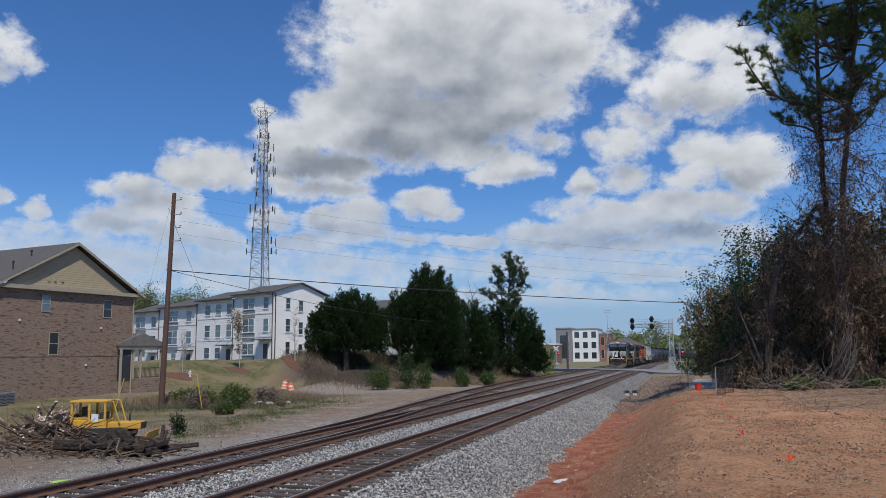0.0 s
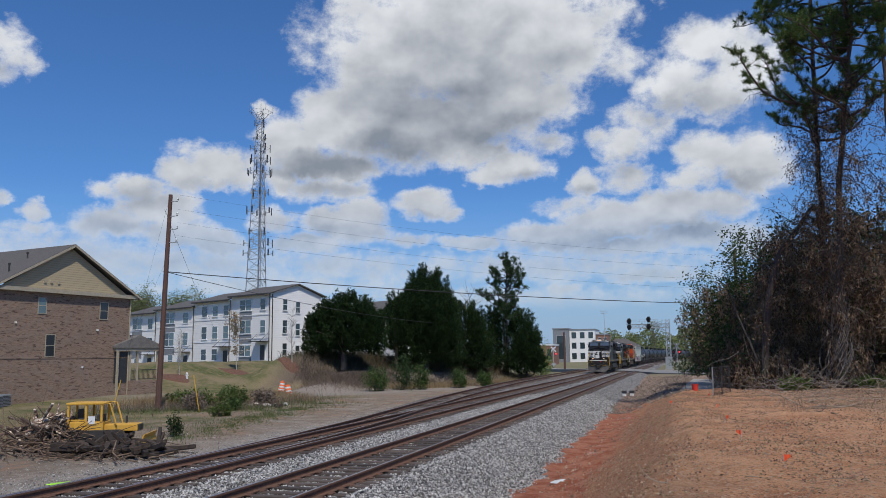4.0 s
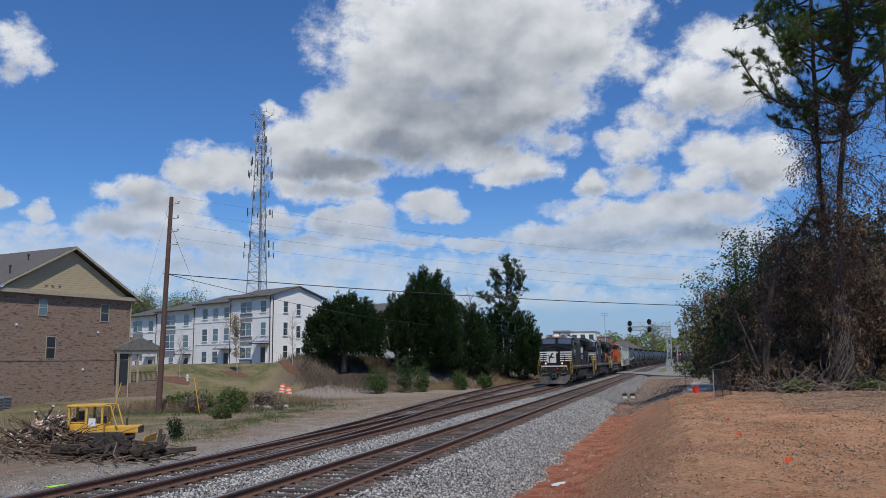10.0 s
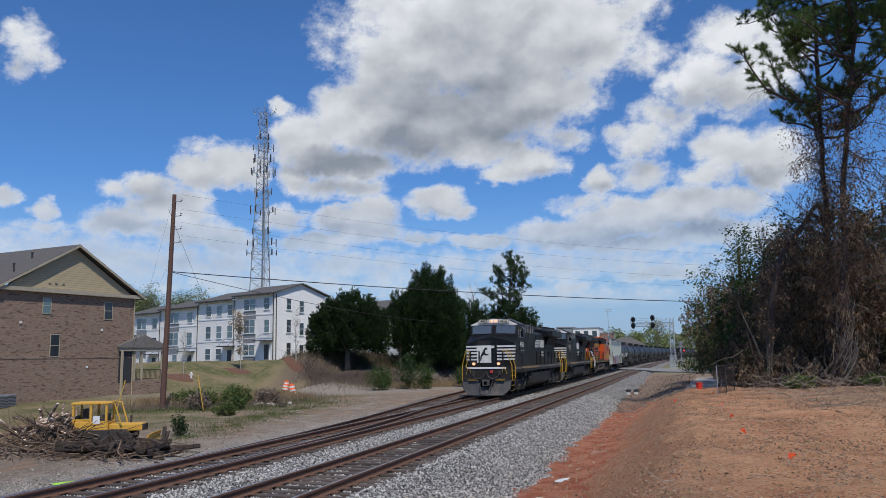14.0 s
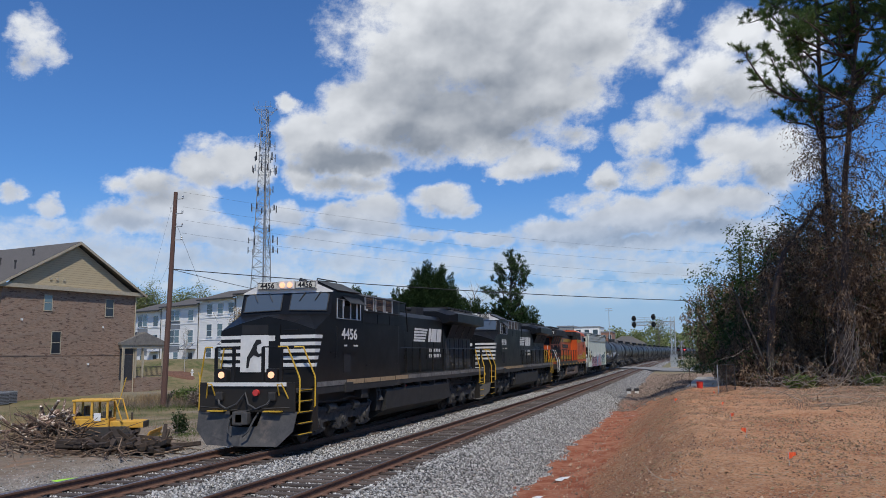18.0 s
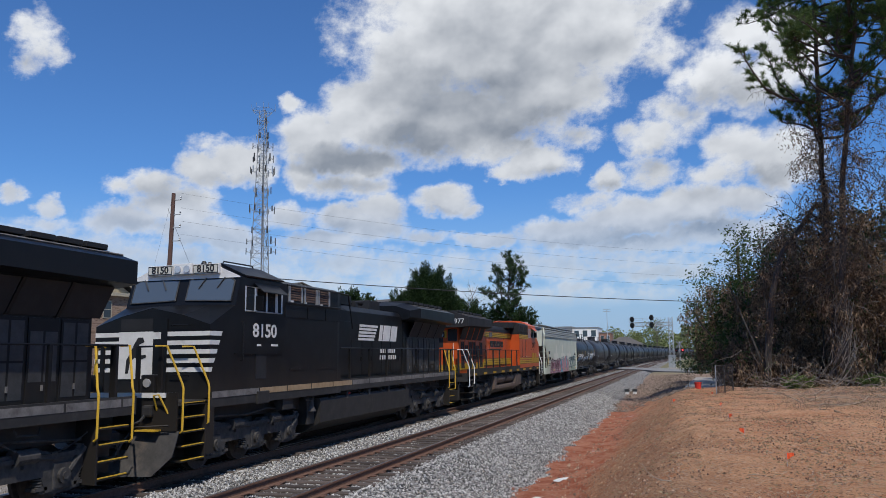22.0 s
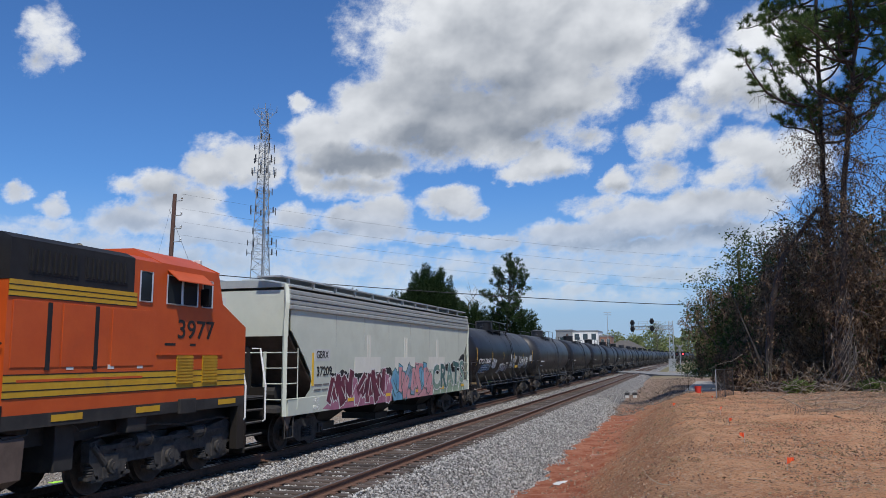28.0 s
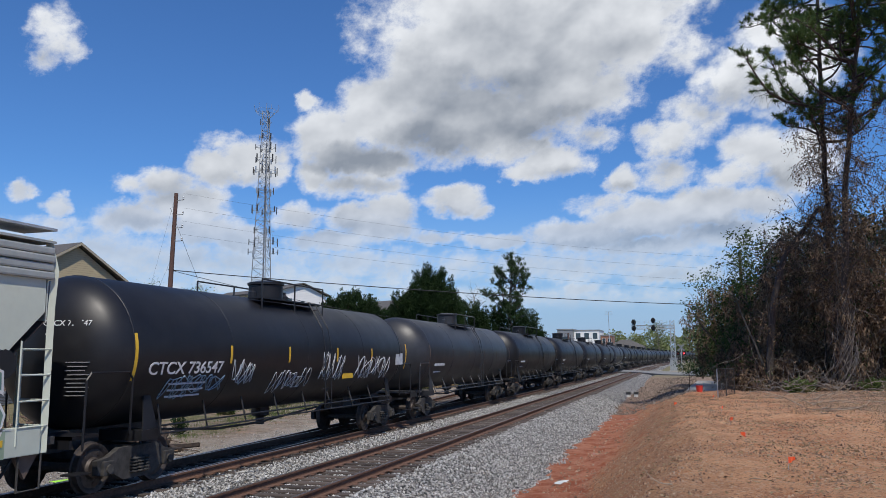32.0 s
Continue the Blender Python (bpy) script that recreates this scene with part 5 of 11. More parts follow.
        if d < 0 and ns:
            bm = bmesh.new()
            for sg in (-1, 1):
                slab(bm, [(0.0, e - 0.42, 0.12), (sg * 1.06, e - 0.28, 0.12), (sg * 1.45, e - 0.16, 0.5), (sg * 1.5, e - 0.02, 1.0), (sg * 0.5, e - 0.08, 1.0), (sg * 0.4, e - 0.18, 0.62), (0, e - 0.22, 0.6)], (0, 0.03, 0))
            part("snow_plow", bm, M_PLOW, lo, "scuffed steel plow")
        else:
            part("pilot", boxes((-0.95, 0.95, *sorted((e - d * 0.1, e + d * 0.02)), 0.3, 0.8), bevel=0.03), M_NS, lo)
        for s in (-1, 1):
            st = part("step_well", boxes((*sorted((s * 0.95, s * 1.0)), *sorted((e, e - d * 0.95)), 0.35, 1.55), (*sorted((s * 1.0, s * 1.5)), *sorted((e - d * 0.9, e - d * 0.95)), 0.3, 1.55)), dusty, lo)
            for k in range(5):
                z = 0.36 + k * 0.29
                t = part("step", boxes((*sorted((s * 1.0, s * 1.5)), *sorted((e - d * (0.1 + 0.0 * k), e - d * 0.9)), z, z + 0.03)), M_NS, st)
                part("step_nosing", boxes((*sorted((s * 1.46, s * 1.505)), *sorted((e - d * 0.12, e - d * 0.88)), z + 0.028, z + 0.045)), rail1 if ns else M_SILL, t)
            for yy, zz in ((e - d * 0.05, 0.45), (e - d * 0.98, 0.55)):
                part("handrail", pipe(bmesh.new(), [(s * 1.0, yy + d * 0.25, 2.72), (s * 1.25, yy + d * 0.2, 2.72), (s * 1.5, yy, 1.95), (s * 1.53, yy, 1.85), (s * 1.53, yy, zz + 0.55), (s * 1.47, yy, zz + 0.5)], 0.024, 6), rail1, lo, "yellow handrail" if ns else "white handrail")
        for x in (-0.5, 0.5):
            if not ns:
                part("end_post", boxes((x - 0.14, x + 0.14, e - d * 0.2, e - d * 0.1, 1.56, 2.72) if d > 0 else (x - 0.14, x + 0.14, e + 0.1, e + 0.2, 1.56, 2.72), bevel=0.01), M_RAILYEL, lo, "yellow end post")
        for x in (-1.0, -0.45, 0.45, 1.0):
            part("stanchion", boxes((x - 0.04, x + 0.04, e - 0.03, e + 0.03, 1.55, 2.72)), rail2, lo)
        for sg in (-1, 1):
            part("handrail", rod(bmesh.new(), (sg * 0.45, e, 2.72), (sg * 1.0, e, 2.72), 0.02, 6), rail2, lo)
        if d < 0:
            for sg in (-1, 1):
                dl = part("ditch_light", boxes((sg * 0.76 - 0.16, sg * 0.76 + 0.16, e - 0.1, e + 0.12, 1.78, 2.14), bevel=0.03), M_NS, lo)
                part("lamp", rod(bmesh.new(), (sg * 0.76, e - 0.13, 1.97), (sg * 0.76, e - 0.08, 1.97), 0.09, 14), M_LAMP if number == "4456" else M_LENS, dl)
            part("cable_loop", pipe(bmesh.new(), [(-0.85, e - 0.08, 1.42), (-0.75, e - 0.2, 1.2), (-0.5, e - 0.25, 1.08), (-0.2, e - 0.22, 1.2), (0, e - 0.12, 1.5), (0.15, e - 0.22, 1.2), (0.4, e - 0.25, 1.08), (0.7, e - 0.2, 1.2), (0.8, e - 0.08, 1.42)], 0.03, 6), M_RUBBER, lo)
            part("red_cap", rod(bmesh.new(), (0.32, e - 0.16, 1.5), (0.32, e - 0.06, 1.5), 0.085, 12), M_RED, lo)
            for sg in (-1, 1):
                part("hose_box", boxes((sg * 0.8 - 0.12, sg * 0.8 + 0.12, e - 0.16, e, 1.28, 1.52), bevel=0.05), M_NSDUST, lo)
    for s in (-1, 1):
        part("step_side_plate", boxes((*sorted((s * 1.3, s * 1.5)), -1.15, -0.85, 0.42, 1.5), bevel=0.015), M_NS, lo)
        part("fuse_box", boxes((*sorted((s * 1.2, s * 1.46)), 2.35, 2.9, 1.12, 1.42), bevel=0.02), M_NSDUST, lo)
        for y0 in (3.6, 5.2, 7.4, 9.3, 11.2, 13.6, 15.6):
            part("sill_pipe", pipe(bmesh.new(), [(s * 1.42, y0, 1.42), (s * 1.44, y0 + 0.05, 1.3), (s * 1.42, y0 + 0.5, 1.26), (s * 1.38, y0 + 0.6, 1.4)], 0.018, 5), M_NSDUST, lo)
    for x in (-1.0, 1.0):
        part("side_handle", pipe(bmesh.new(), [(x * 0.98, -2.15, 1.42), (x * 1.0, -2.3, 1.72), (x * 1.12, -2.3, 1.74), (x * 1.2, -2.2, 1.5), (x * 1.25, -2.15, 1.35)], 0.02, 6), rail1, lo)
    part("uncoupling_lever", pipe(bmesh.new(), [(-1.35, -2.25, 1.12), (-0.5, -2.3, 1.08), (0.0, -2.32, 1.02), (0.5, -2.3, 1.08), (1.35, -2.25, 1.12)], 0.018, 5), M_NSDUST, lo)
    for x in (-1.0, 1.0):
        part("pilot_step", boxes((x * 0.85 - 0.25, x * 0.85 + 0.25, -2.34, -2.14, 1.0, 1.03)), rail1 if ns else M_SILL, lo)
    # side handrails along the walkway
    for s in (-1, 1):
        part("handrail", pipe(bmesh.new(), [(s * 1.47, 5.9, 2.72), (s * 1.47, 18.1, 2.72)], 0.02, 6), rail2, lo)
        for k in range(8):
            y = 6.6 + k * 1.6
            part("stanchion", boxes((*sorted((s * 1.44, s * 1.5)), y - 0.035, y + 0.035, 1.5, 2.72)), rail2, lo)
    # fuel tank, reservoirs, bell
    tank_ring = mirror_pts([(0.85, 0.32), (1.42, 0.62), (1.45, 1.22), (1.4, 1.3), (0, 1.3)])
    if ns:
        part("fuel_tank", loft(bmesh.new(), [(4.6, tank_ring), (12.15, tank_ring)]), M_NSDUST, lo, "dusty angular fuel tank")
        part("filler_cap", rod(bmesh.new(), (1.3, 6.9, 1.28), (1.3, 6.9, 1.36), 0.06, 10), M_RED, lo)
    else:
        low = mirror_pts([(0.85, 0.32), (1.42, 0.6), (1.42, 0.75), (1.0, 0.85), (0, 0.85)])
        part("fuel_tank", loft(bmesh.new(), [(5.3, tank_ring), (6.9, tank_ring), (7.0, low), (12.0, low), (12.1, tank_ring), (12.6, tank_ring)]), M_TANKBR, lo, "brown dusty fuel tank")
        for s in (-1, 1):
            for y0, y1 in ((7.1, 9.3), (9.6, 11.8)):
                bm = lathe(bmesh.new(), [(0.02, y0), (0.2, y0 + 0.05), (0.27, y0 + 0.2), (0.27, y1 - 0.2), (0.2, y1 - 0.05), (0.02, y1)], 18, "y", (s * 1.15, 0, 1.12))
                part("air_reservoir", bm, M_TANKBR, lo, "brown air reservoir", smooth=True)
    for s in (-1, 1):
        for a, b in ((12.9, 15.2), (15.2, 17.6)) if ns else ():
            ch = [(s * 1.3, a + (b - a) * k / 18, 1.34 - 0.42 * math.sin(math.pi * k / 18)) for k in range(19)]
            bm = bmesh.new()
            for k in range(18):
                p, q = Vector(ch[k]), Vector(ch[k + 1])
                rod(bm, p, q, 0.010 if k % 2 else 0.019, 5)
            part("safety_chain", bm, M_TRUCK, lo, "hanging steel chain")
        for y0 in (6.4, 8.2, 10.0, 11.8):
            part("sill_bracket", boxes((*sorted((s * 1.2, s * 1.46)), y0, y0 + 0.12, 1.2, 1.46)), M_TRUCK, lo)
    part("bell", lathe(bmesh.new(), [(0.03, 1.32), (0.07, 1.28), (0.09, 1.1), (0.15, 0.98), (0.16, 0.96)], 14, "z", (1.3, 4.25, 0)), M_TRUCK, lo)
    for y in (4.25, 12.6):
        part("air_filter_box", boxes((-1.3, 1.3, y - 0.2, y + 0.25, 0.6, 1.4), bevel=0.03), M_NSDUST, lo)
    loco_truck(lo, 1.35, (-0.4, 1.35, 3.05), roll, M_TRUCK)
    loco_truck(lo, 15.1, (13.4, 15.1, 16.85), roll, M_TRUCK)
    return lo


loco_a = build_loco("4456", "black", "black wide-cab diesel locomotive with white nose stripes and lit headlights")
loco_b = build_loco("8150", "black", "black trailing diesel locomotive with white stripes and yellow steps")
loco_c = build_loco("3977", "orange", "orange and black diesel locomotive with yellow bands, running backwards", -1)


# ---- wagons ----
M_HOP = surface("pale_grey_wagon_paint", (0.53, 0.56, 0.465), (0.58, 0.61, 0.51), 1.5, 0.5, 0, 0.02, wear=(0.47, 0.475, 0.39), wcover=(0.5, 0.85), wscale=0.7)
M_HOPROOF = surface("ribbed_roof_grey", (0.36, 0.375, 0.35), (0.43, 0.445, 0.41), 3, 0.5, 0.2, 0.05)
M_RUSTDARK = surface("rusty_dark_slope", (0.055, 0.036, 0.027), (0.1, 0.07, 0.052), 3, 0.8, 0, 0.1)
M_FRESH = surface("pale_stencil_patch", (0.52, 0.53, 0.5), (0.58, 0.59, 0.56), 3, 0.6, 0, 0.03)
M_ROSE = surface("faded_rose_spray", (0.30, 0.10, 0.16), (0.42, 0.18, 0.25), 2, 0.6, 0, 0)
M_PATCH = surface("fresh_cream_patch", (0.66, 0.65, 0.56), (0.71, 0.7, 0.61), 3, 0.6, 0, 0.03)
M_TANKA = surface("glossy_black_tank", (0.009, 0.009, 0.011), (0.014, 0.014, 0.016), 1.6, 0.45, 0, 0.03, wear=(0.035, 0.034, 0.034), wcover=(0.5, 0.9), wscale=0.7, spec=0.42)
M_TANKB = surface("faded_black_tank", (0.02, 0.021, 0.024), (0.034, 0.035, 0.039), 1.6, 0.45, 0, 0.03, wear=(0.065, 0.064, 0.063), wscale=0.7)
M_REFL = surface("yellow_reflector", (0.75, 0.45, 0.03), (0.8, 0.5, 0.05), 5, 0.5, 0, 0)
M_FRESHW = surface("fresh_white_stencil", (0.7, 0.7, 0.69), (0.76, 0.76, 0.75), 5, 0.6, 0, 0)
M_SPDIM = surface("dim_grey_stencil", (0.2, 0.2, 0.2), (0.28, 0.28, 0.28), 6, 0.6, 0, 0)
M_CHALK = surface("silver_spray", (0.42, 0.45, 0.48), (0.58, 0.6, 0.62), 6, 0.5, 0, 0)
M_SPBLUE = surface("pale_blue_spray", (0.16, 0.25, 0.34), (0.25, 0.36, 0.45), 6, 0.5, 0, 0)
M_PINK = surface("pink_spray", (0.52, 0.22, 0.24), (0.6, 0.32, 0.33), 3, 0.6, 0, 0)
M_MAROON = surface("maroon_spray", (0.085, 0.014, 0.028), (0.16, 0.03, 0.055), 2, 0.6, 0, 0)
M_BLUE = surface("blue_spray", (0.10, 0.28, 0.42), (0.2, 0.42, 0.55), 2, 0.6, 0, 0)
M_TEAL = surface("teal_spray", (0.03, 0.09, 0.09), (0.07, 0.16, 0.14), 2, 0.6, 0, 0)
M_SPGREEN = surface("mixed_green_spray", (0.05, 0.16, 0.17), (0.26, 0.34, 0.24), 1.2, 0.6, 0, 0)
M_SAGE = surface("sage_spray", (0.24, 0.32, 0.22), (0.32, 0.4, 0.28), 2, 0.6, 0, 0)


def wagon_truck(car, yc):
    tr = part("truck", boxes((-1.0, 1.0, yc - 0.2, yc + 0.2, 0.5, 0.82)), M_TRUCK, car)
    for s in (-1, 1):
        prof = [(-1.12, 0.36), (-1.15, 0.62), (-0.85, 0.66), (-0.55, 0.8), (0.55, 0.8), (0.85, 0.66), (1.15, 0.62), (1.12, 0.36), (0.72, 0.36), (0.42, 0.2), (-0.42, 0.2), (-0.72, 0.36)]
        bm = bmesh.new()
        prism(bm, [(yc + a, b) for a, b in prof], *sorted((s * 0.98, s * 1.1)), "x")
        part("side_frame", bm, M_TRUCK, tr)
        for d in (-0.18, 0, 0.18):
            b2 = bmesh.new()
            for k in range(5):
                lathe(b2, [(0.05, 0.3 + k * 0.06), (0.085, 0.315 + k * 0.06), (0.085, 0.335 + k * 0.06), (0.05, 0.35 + k * 0.06)], 8, "z", (s * 1.13, yc + d, 0))
            part("spring", b2, M_TRUCK, tr)
        for a in (-0.89, 0.89):
            b2 = boxes((*sorted((s * 1.0, s * 1.16)), yc + a - 0.14, yc + a + 0.14, 0.34, 0.6), bevel=0.02)
            rod(b2, (s * 1.14, yc + a, 0.457), (s * 1.2, yc + a, 0.457), 0.085, 12)
            part("bearing_cap", b2, M_TRUCK, tr)
    return tr


def ladder(parent, pts_a, pts_b, rungs, mat, r=0.018):
    ld = part("ladder", pipe(pipe(bmesh.new(), pts_a, r, 5), pts_b, r, 5), mat, parent)
    a0, a1, b0, b1 = Vector(pts_a[0]), Vector(pts_a[-1]), Vector(pts_b[0]), Vector(pts_b[-1])
    for k in range(rungs):
        f = (k + 0.5) / rungs
        part("rung", rod(bmesh.new(), a0.lerp(a1, f), b0.lerp(b1, f), r * 0.9, 5), mat, ld)
    return ld


def thick_line(bm, pts, w, x, s, step):
    """A sprayed angular stroke on the plane x: one tapered quad a segment, each a hair prouder than the last."""
    for k, ((y0, z0), (y1, z1)) in enumerate(zip(pts, pts[1:])):
        d = Vector((y1 - y0, z1 - z0))
        ln = d.length
        d /= ln
        n = Vector((-d.y, d.x)) * w * 0.5
        e = d * w * 0.35
        xx = x + s * step * k
        bm.faces.new([bm.verts.new((xx, c[0], c[1])) for c in ((y0 - e.x - n.x, z0 - e.y - n.y), (y1 + e.x - n.x * 1.15, z1 + e.y - n.y * 1.15), (y1 + e.x + n.x * 1.15, z1 + e.y + n.y * 1.15), (y0 - e.x + n.x, z0 - e.y + n.y))])


ZIGS = [[(-0.1, 0.1), (0.2, 0.9), (0.42, 0.25), (0.62, 1.05), (0.95, -0.1)], [(0.0, 0.6), (0.35, 0.1), (0.3, 0.85), (0.8, 0.35), (0.95, 1.1)], [(0.1, 1.05), (0.15, 0.2), (0.5, 0.75), (0.6, -0.15), (1.0, 0.6)],
        [(-0.1, 0.4), (0.5, 1.0), (0.35, 0.3), (0.9, 0.7), (0.85, -0.1)]]


def scrawl(parent, side_x, y0, y1, z0, z1, fills, seed, letters, outline, shadow=None, name="graffiti", stroke=0.36):
    """Sprayed angular strokes that nobody can read: outline below, fill above, dark puffs behind."""
    rng = random.Random(seed)
    s = 1 if side_x > 0 else -1
    w = (y1 - y0) / letters
    if shadow:
        for k in range(letters * 3):
            y, r = y0 + (k + rng.uniform(0.2, 0.8)) * (y1 - y0) / (letters * 3), rng.uniform(0.14, 0.28)
            z = z1 - rng.uniform(0.0, 0.22)
            part("graffiti_shadow", rod(bmesh.new(), (side_x - s * 0.01, y, z), (side_x + s * (0.001 + 0.0001 * (k % 5)), y, z), r, 12), shadow, parent)
    for i in range(letters):
        a = y0 + i * w
        lo, hi = z0 + rng.uniform(0, 0.1) * (z1 - z0), z1 - rng.uniform(0, 0.2) * (z1 - z0)
        if s < 0:
            zig = [(1 - p, q) for p, q in ZIGS[(i + seed) % len(ZIGS)]]
        else:
            zig = ZIGS[(i + seed) % len(ZIGS)]
        pts = [(a + (p * 1.15 - 0.05) * w + rng.uniform(-0.04, 0.04), lo + q * (hi - lo)) for p, q in zig]
        bm = bmesh.new()
        thick_line(bm, pts, stroke * w + 0.09, side_x + s * (0.003 + 0.0012 * (i % 2)), s, 0.0002)
        part(name, bm, outline, parent)
        bm = bmesh.new()
        thick_line(bm, pts, stroke * w, side_x + s * (0.0062 + 0.0016 * (i % 2)), s, 0.0003)
        part(name, bm, fills[i % len(fills)], parent)
        bm = bmesh.new()
        thick_line(bm, [(p[0] + 0.1 * w, p[1] - 0.02) for p in pts[:3]], 0.05 * w, side_x + s * 0.0105, s, 0.0002)
        part(name, bm, outline, parent)


def loops(parent, side_x, y0, y1, z0, z1, mat, seed, n, r=0.018, curve=None):
    """Quick looping spray lines."""
    rng = random.Random(seed)
    s = 1 if side_x > 0 else -1
    for i in range(n):
        yc = y0 + (i + 0.5) * (y1 - y0) / n
        w, h = (y1 - y0) / n * rng.uniform(0.5, 0.8), (z1 - z0) * rng.uniform(0.35, 0.55)
        zc = (z0 + z1) / 2 + rng.uniform(-0.08, 0.08)
        ph, k = rng.uniform(0, 6), rng.choice((1, 2, 2, 3))
        pts = []
        for j in range(17):
            a = j / 16 * 6.283
            y, z = yc + w * math.sin(k * a + ph), zc + h * math.sin(a * (k + 1) + ph * 0.5)
            x = side_x if curve is None else curve(z) * s
            pts.append((x + s * 0.004, y, z))
        part("graffiti", pipe(bmesh.new(), pts, r, 4), mat, parent)


def build_hopper():
    """Covered hopper; y runs from its front coupler back to 18.3."""
    h = thing("hopper_wagon", "pale grey covered hopper wagon with colourful graffiti along its side", "railway wagon")
    y0, y1 = 0.05, 17.95
    # side sheets with cut-away ends, slightly bowed
    for s in (-1, 1):
        bm = bmesh.new()
        n = 8
        rows = [(1.42, 1.585, 1.1), (1.62, 1.592, 1.4), (1.85, 1.597, 1.45), (2.1, 1.60, 1.32), (2.5, 1.605, 0.95), (3.22, 1.60, 0.17), (3.76, 1.585, 0.17)]
        for inset in (0.0, 0.03):
            vs = [[bm.verts.new((s * (x - inset), a + (18.0 - 2 * a) * k / n, z)) for k in range(n + 1)] for z, x, a in rows]
            for ra, rb in zip(vs, vs[1:]):
                for k in range(n):
                    bm.faces.new((ra[k], ra[k + 1], rb[k + 1], rb[k]))
        part("side_sheet", bm, M_HOP, h)
        for k in range(4):
            part("top_rib", boxes((*sorted((s * 1.53, s * (1.65 - 0.02 * (k % 2)))), y0, y1, 3.74 + k * 0.135, 3.865 + k * 0.135), bevel=0.03), M_HOPROOF, h)
        part("side_sill", boxes((*sorted((s * 1.45, s * 1.6)), 0.1, 17.9, 0.99, 1.43), bevel=0.015), M_HOP, h)
        for yy in (-0.02, 18.02):
            d = -1 if yy < 9 else 1
            part("corner_post", pipe(bmesh.new(), [(s * 1.54, yy, 1.0), (s * 1.54, yy, 3.3), (s * 1.58, yy, 3.9), (s * 1.5, yy - d * 0.1, 4.4)], 0.075, 4, 0.075), M_HOP, h)
            ld = part("ladder", rod(bmesh.new(), (s * 1.6, yy - d * 0.62, 1.15), (s * 1.6, yy - d * 0.62, 2.75), 0.016, 5), M_HOP, h)
            le = part("ladder", boxes((*sorted((s * 0.94, s * 1.0)), yy - 0.03, yy + 0.03, 1.1, 2.65)), M_HOP, h)
            for z in (1.42, 1.82, 2.22, 2.62):
                part("rung", rod(bmesh.new(), (s * 1.6, yy, z), (s * 1.6, yy - d * 0.62, z), 0.015, 5), M_HOP, ld)
                part("rung", rod(bmesh.new(), (s * 0.97, yy, z), (s * 1.54, yy, z), 0.015, 5), M_HOP, le)
            part("hand_bar", rod(bmesh.new(), (-s * 0.3, yy, 2.62), (s * 0.97, yy, 2.62), 0.016, 5), M_HOP, h)
            part("step", pipe(bmesh.new(), [(s * 1.55, yy - d * 0.05, 1.0), (s * 1.55, yy - d * 0.05, 0.45), (s * 1.55, yy - d * 0.5, 0.45), (s * 1.55, yy - d * 0.5, 1.0)], 0.02, 5), M_TRUCK, h)
            part("gusset", prism(bmesh.new(), [(yy - d * 0.05, 1.0), (yy - d * 0.55, 1.0), (yy - d * 0.3, 0.62)], *sorted((s * 1.44, s * 1.5)), "x"), M_TANKBR, h)
        for k in range(5):
            part("reflector", boxes((*sorted((s * 1.6, s * 1.614)), 3.9 + k * 3.2, 4.35 + k * 3.2, 1.17, 1.27)), M_REFL, h)
        part("reflector", boxes((*sorted((s * 1.59, s * 1.612)), 1.44, 1.55, 1.72, 2.62)), M_REFL, h)
        for yy in (5.4, 9.0, 12.9):
            for a in (0.0, 0.22):
                part("paint_patch", boxes((*sorted((s * 1.598, s * 1.609)), yy + a, yy + a + 0.12, 2.45, 3.2)), M_PATCH, h)
            part("paint_patch", boxes((*sorted((s * 1.596, s * 1.608)), yy - 1.0, yy + 1.2, 2.0, 2.5)), M_PATCH, h)
        part("mark_patch", boxes((*sorted((s * 1.596, s * 1.61)), 1.58, 2.6, 2.4, 2.72)), M_FRESH, h)
        lettering("wagon_mark", "GBRX", 0.3, M_DEEP, h, pose(s * 1.612, 2.08, 2.56, 90, 0, 90 * s), bold=0.003)
        lettering("wagon_number", "37209", 0.36, M_DEEP, h, pose(s * 1.612, 2.22, 2.1, 90, 0, 90 * s), width=1.12, bold=0.003)
        for k, (a, b) in enumerate(((1.62, 2.1), (2.16, 2.6), (1.6, 2.0), (2.1, 2.5))):
            part("stencil_line", boxes((*sorted((s * 1.59, s * 1.606)), a, b, 1.72 - 0.14 * (k // 2), 1.76 - 0.14 * (k // 2))), M_SILL, h)
        # sprayed pictures across sheet and sill
        part("graffiti", prism(bmesh.new(), [(2.15, 1.06), (3.2, 1.43), (7.6, 1.43), (7.9, 0.985), (2.9, 0.985)], *sorted((s * 1.59, s * 1.6025)), "x"), M_ROSE, h)
        for a, b, m in ((7.7, 9.3, M_BLUE), (9.3, 12.4, M_PINK), (12.4, 17.2, M_SAGE)):
            part("graffiti", boxes((*sorted((s * 1.59, s * 1.6025)), a, b, 0.985, 1.435)), m, h)
        for a, b, m in ((7.9, 9.6, M_BLUE), (9.6, 12.0, M_PINK)):
            part("graffiti", prism(bmesh.new(), [(a, 1.44), (a + 0.1, 2.0), (a + 0.5, 2.3), (b - 0.5, 2.22), (b, 1.9), (b + 0.1, 1.44)], *sorted((s * 1.59, s * 1.6055)), "x"), m, h)
        scrawl(h, s * 1.606, 2.7, 7.6, 1.2, 1.98, [M_MAROON, M_MAROON, M_ROSE, M_MAROON], 4, 7, M_WHITE, M_DEEP, stroke=0.42)
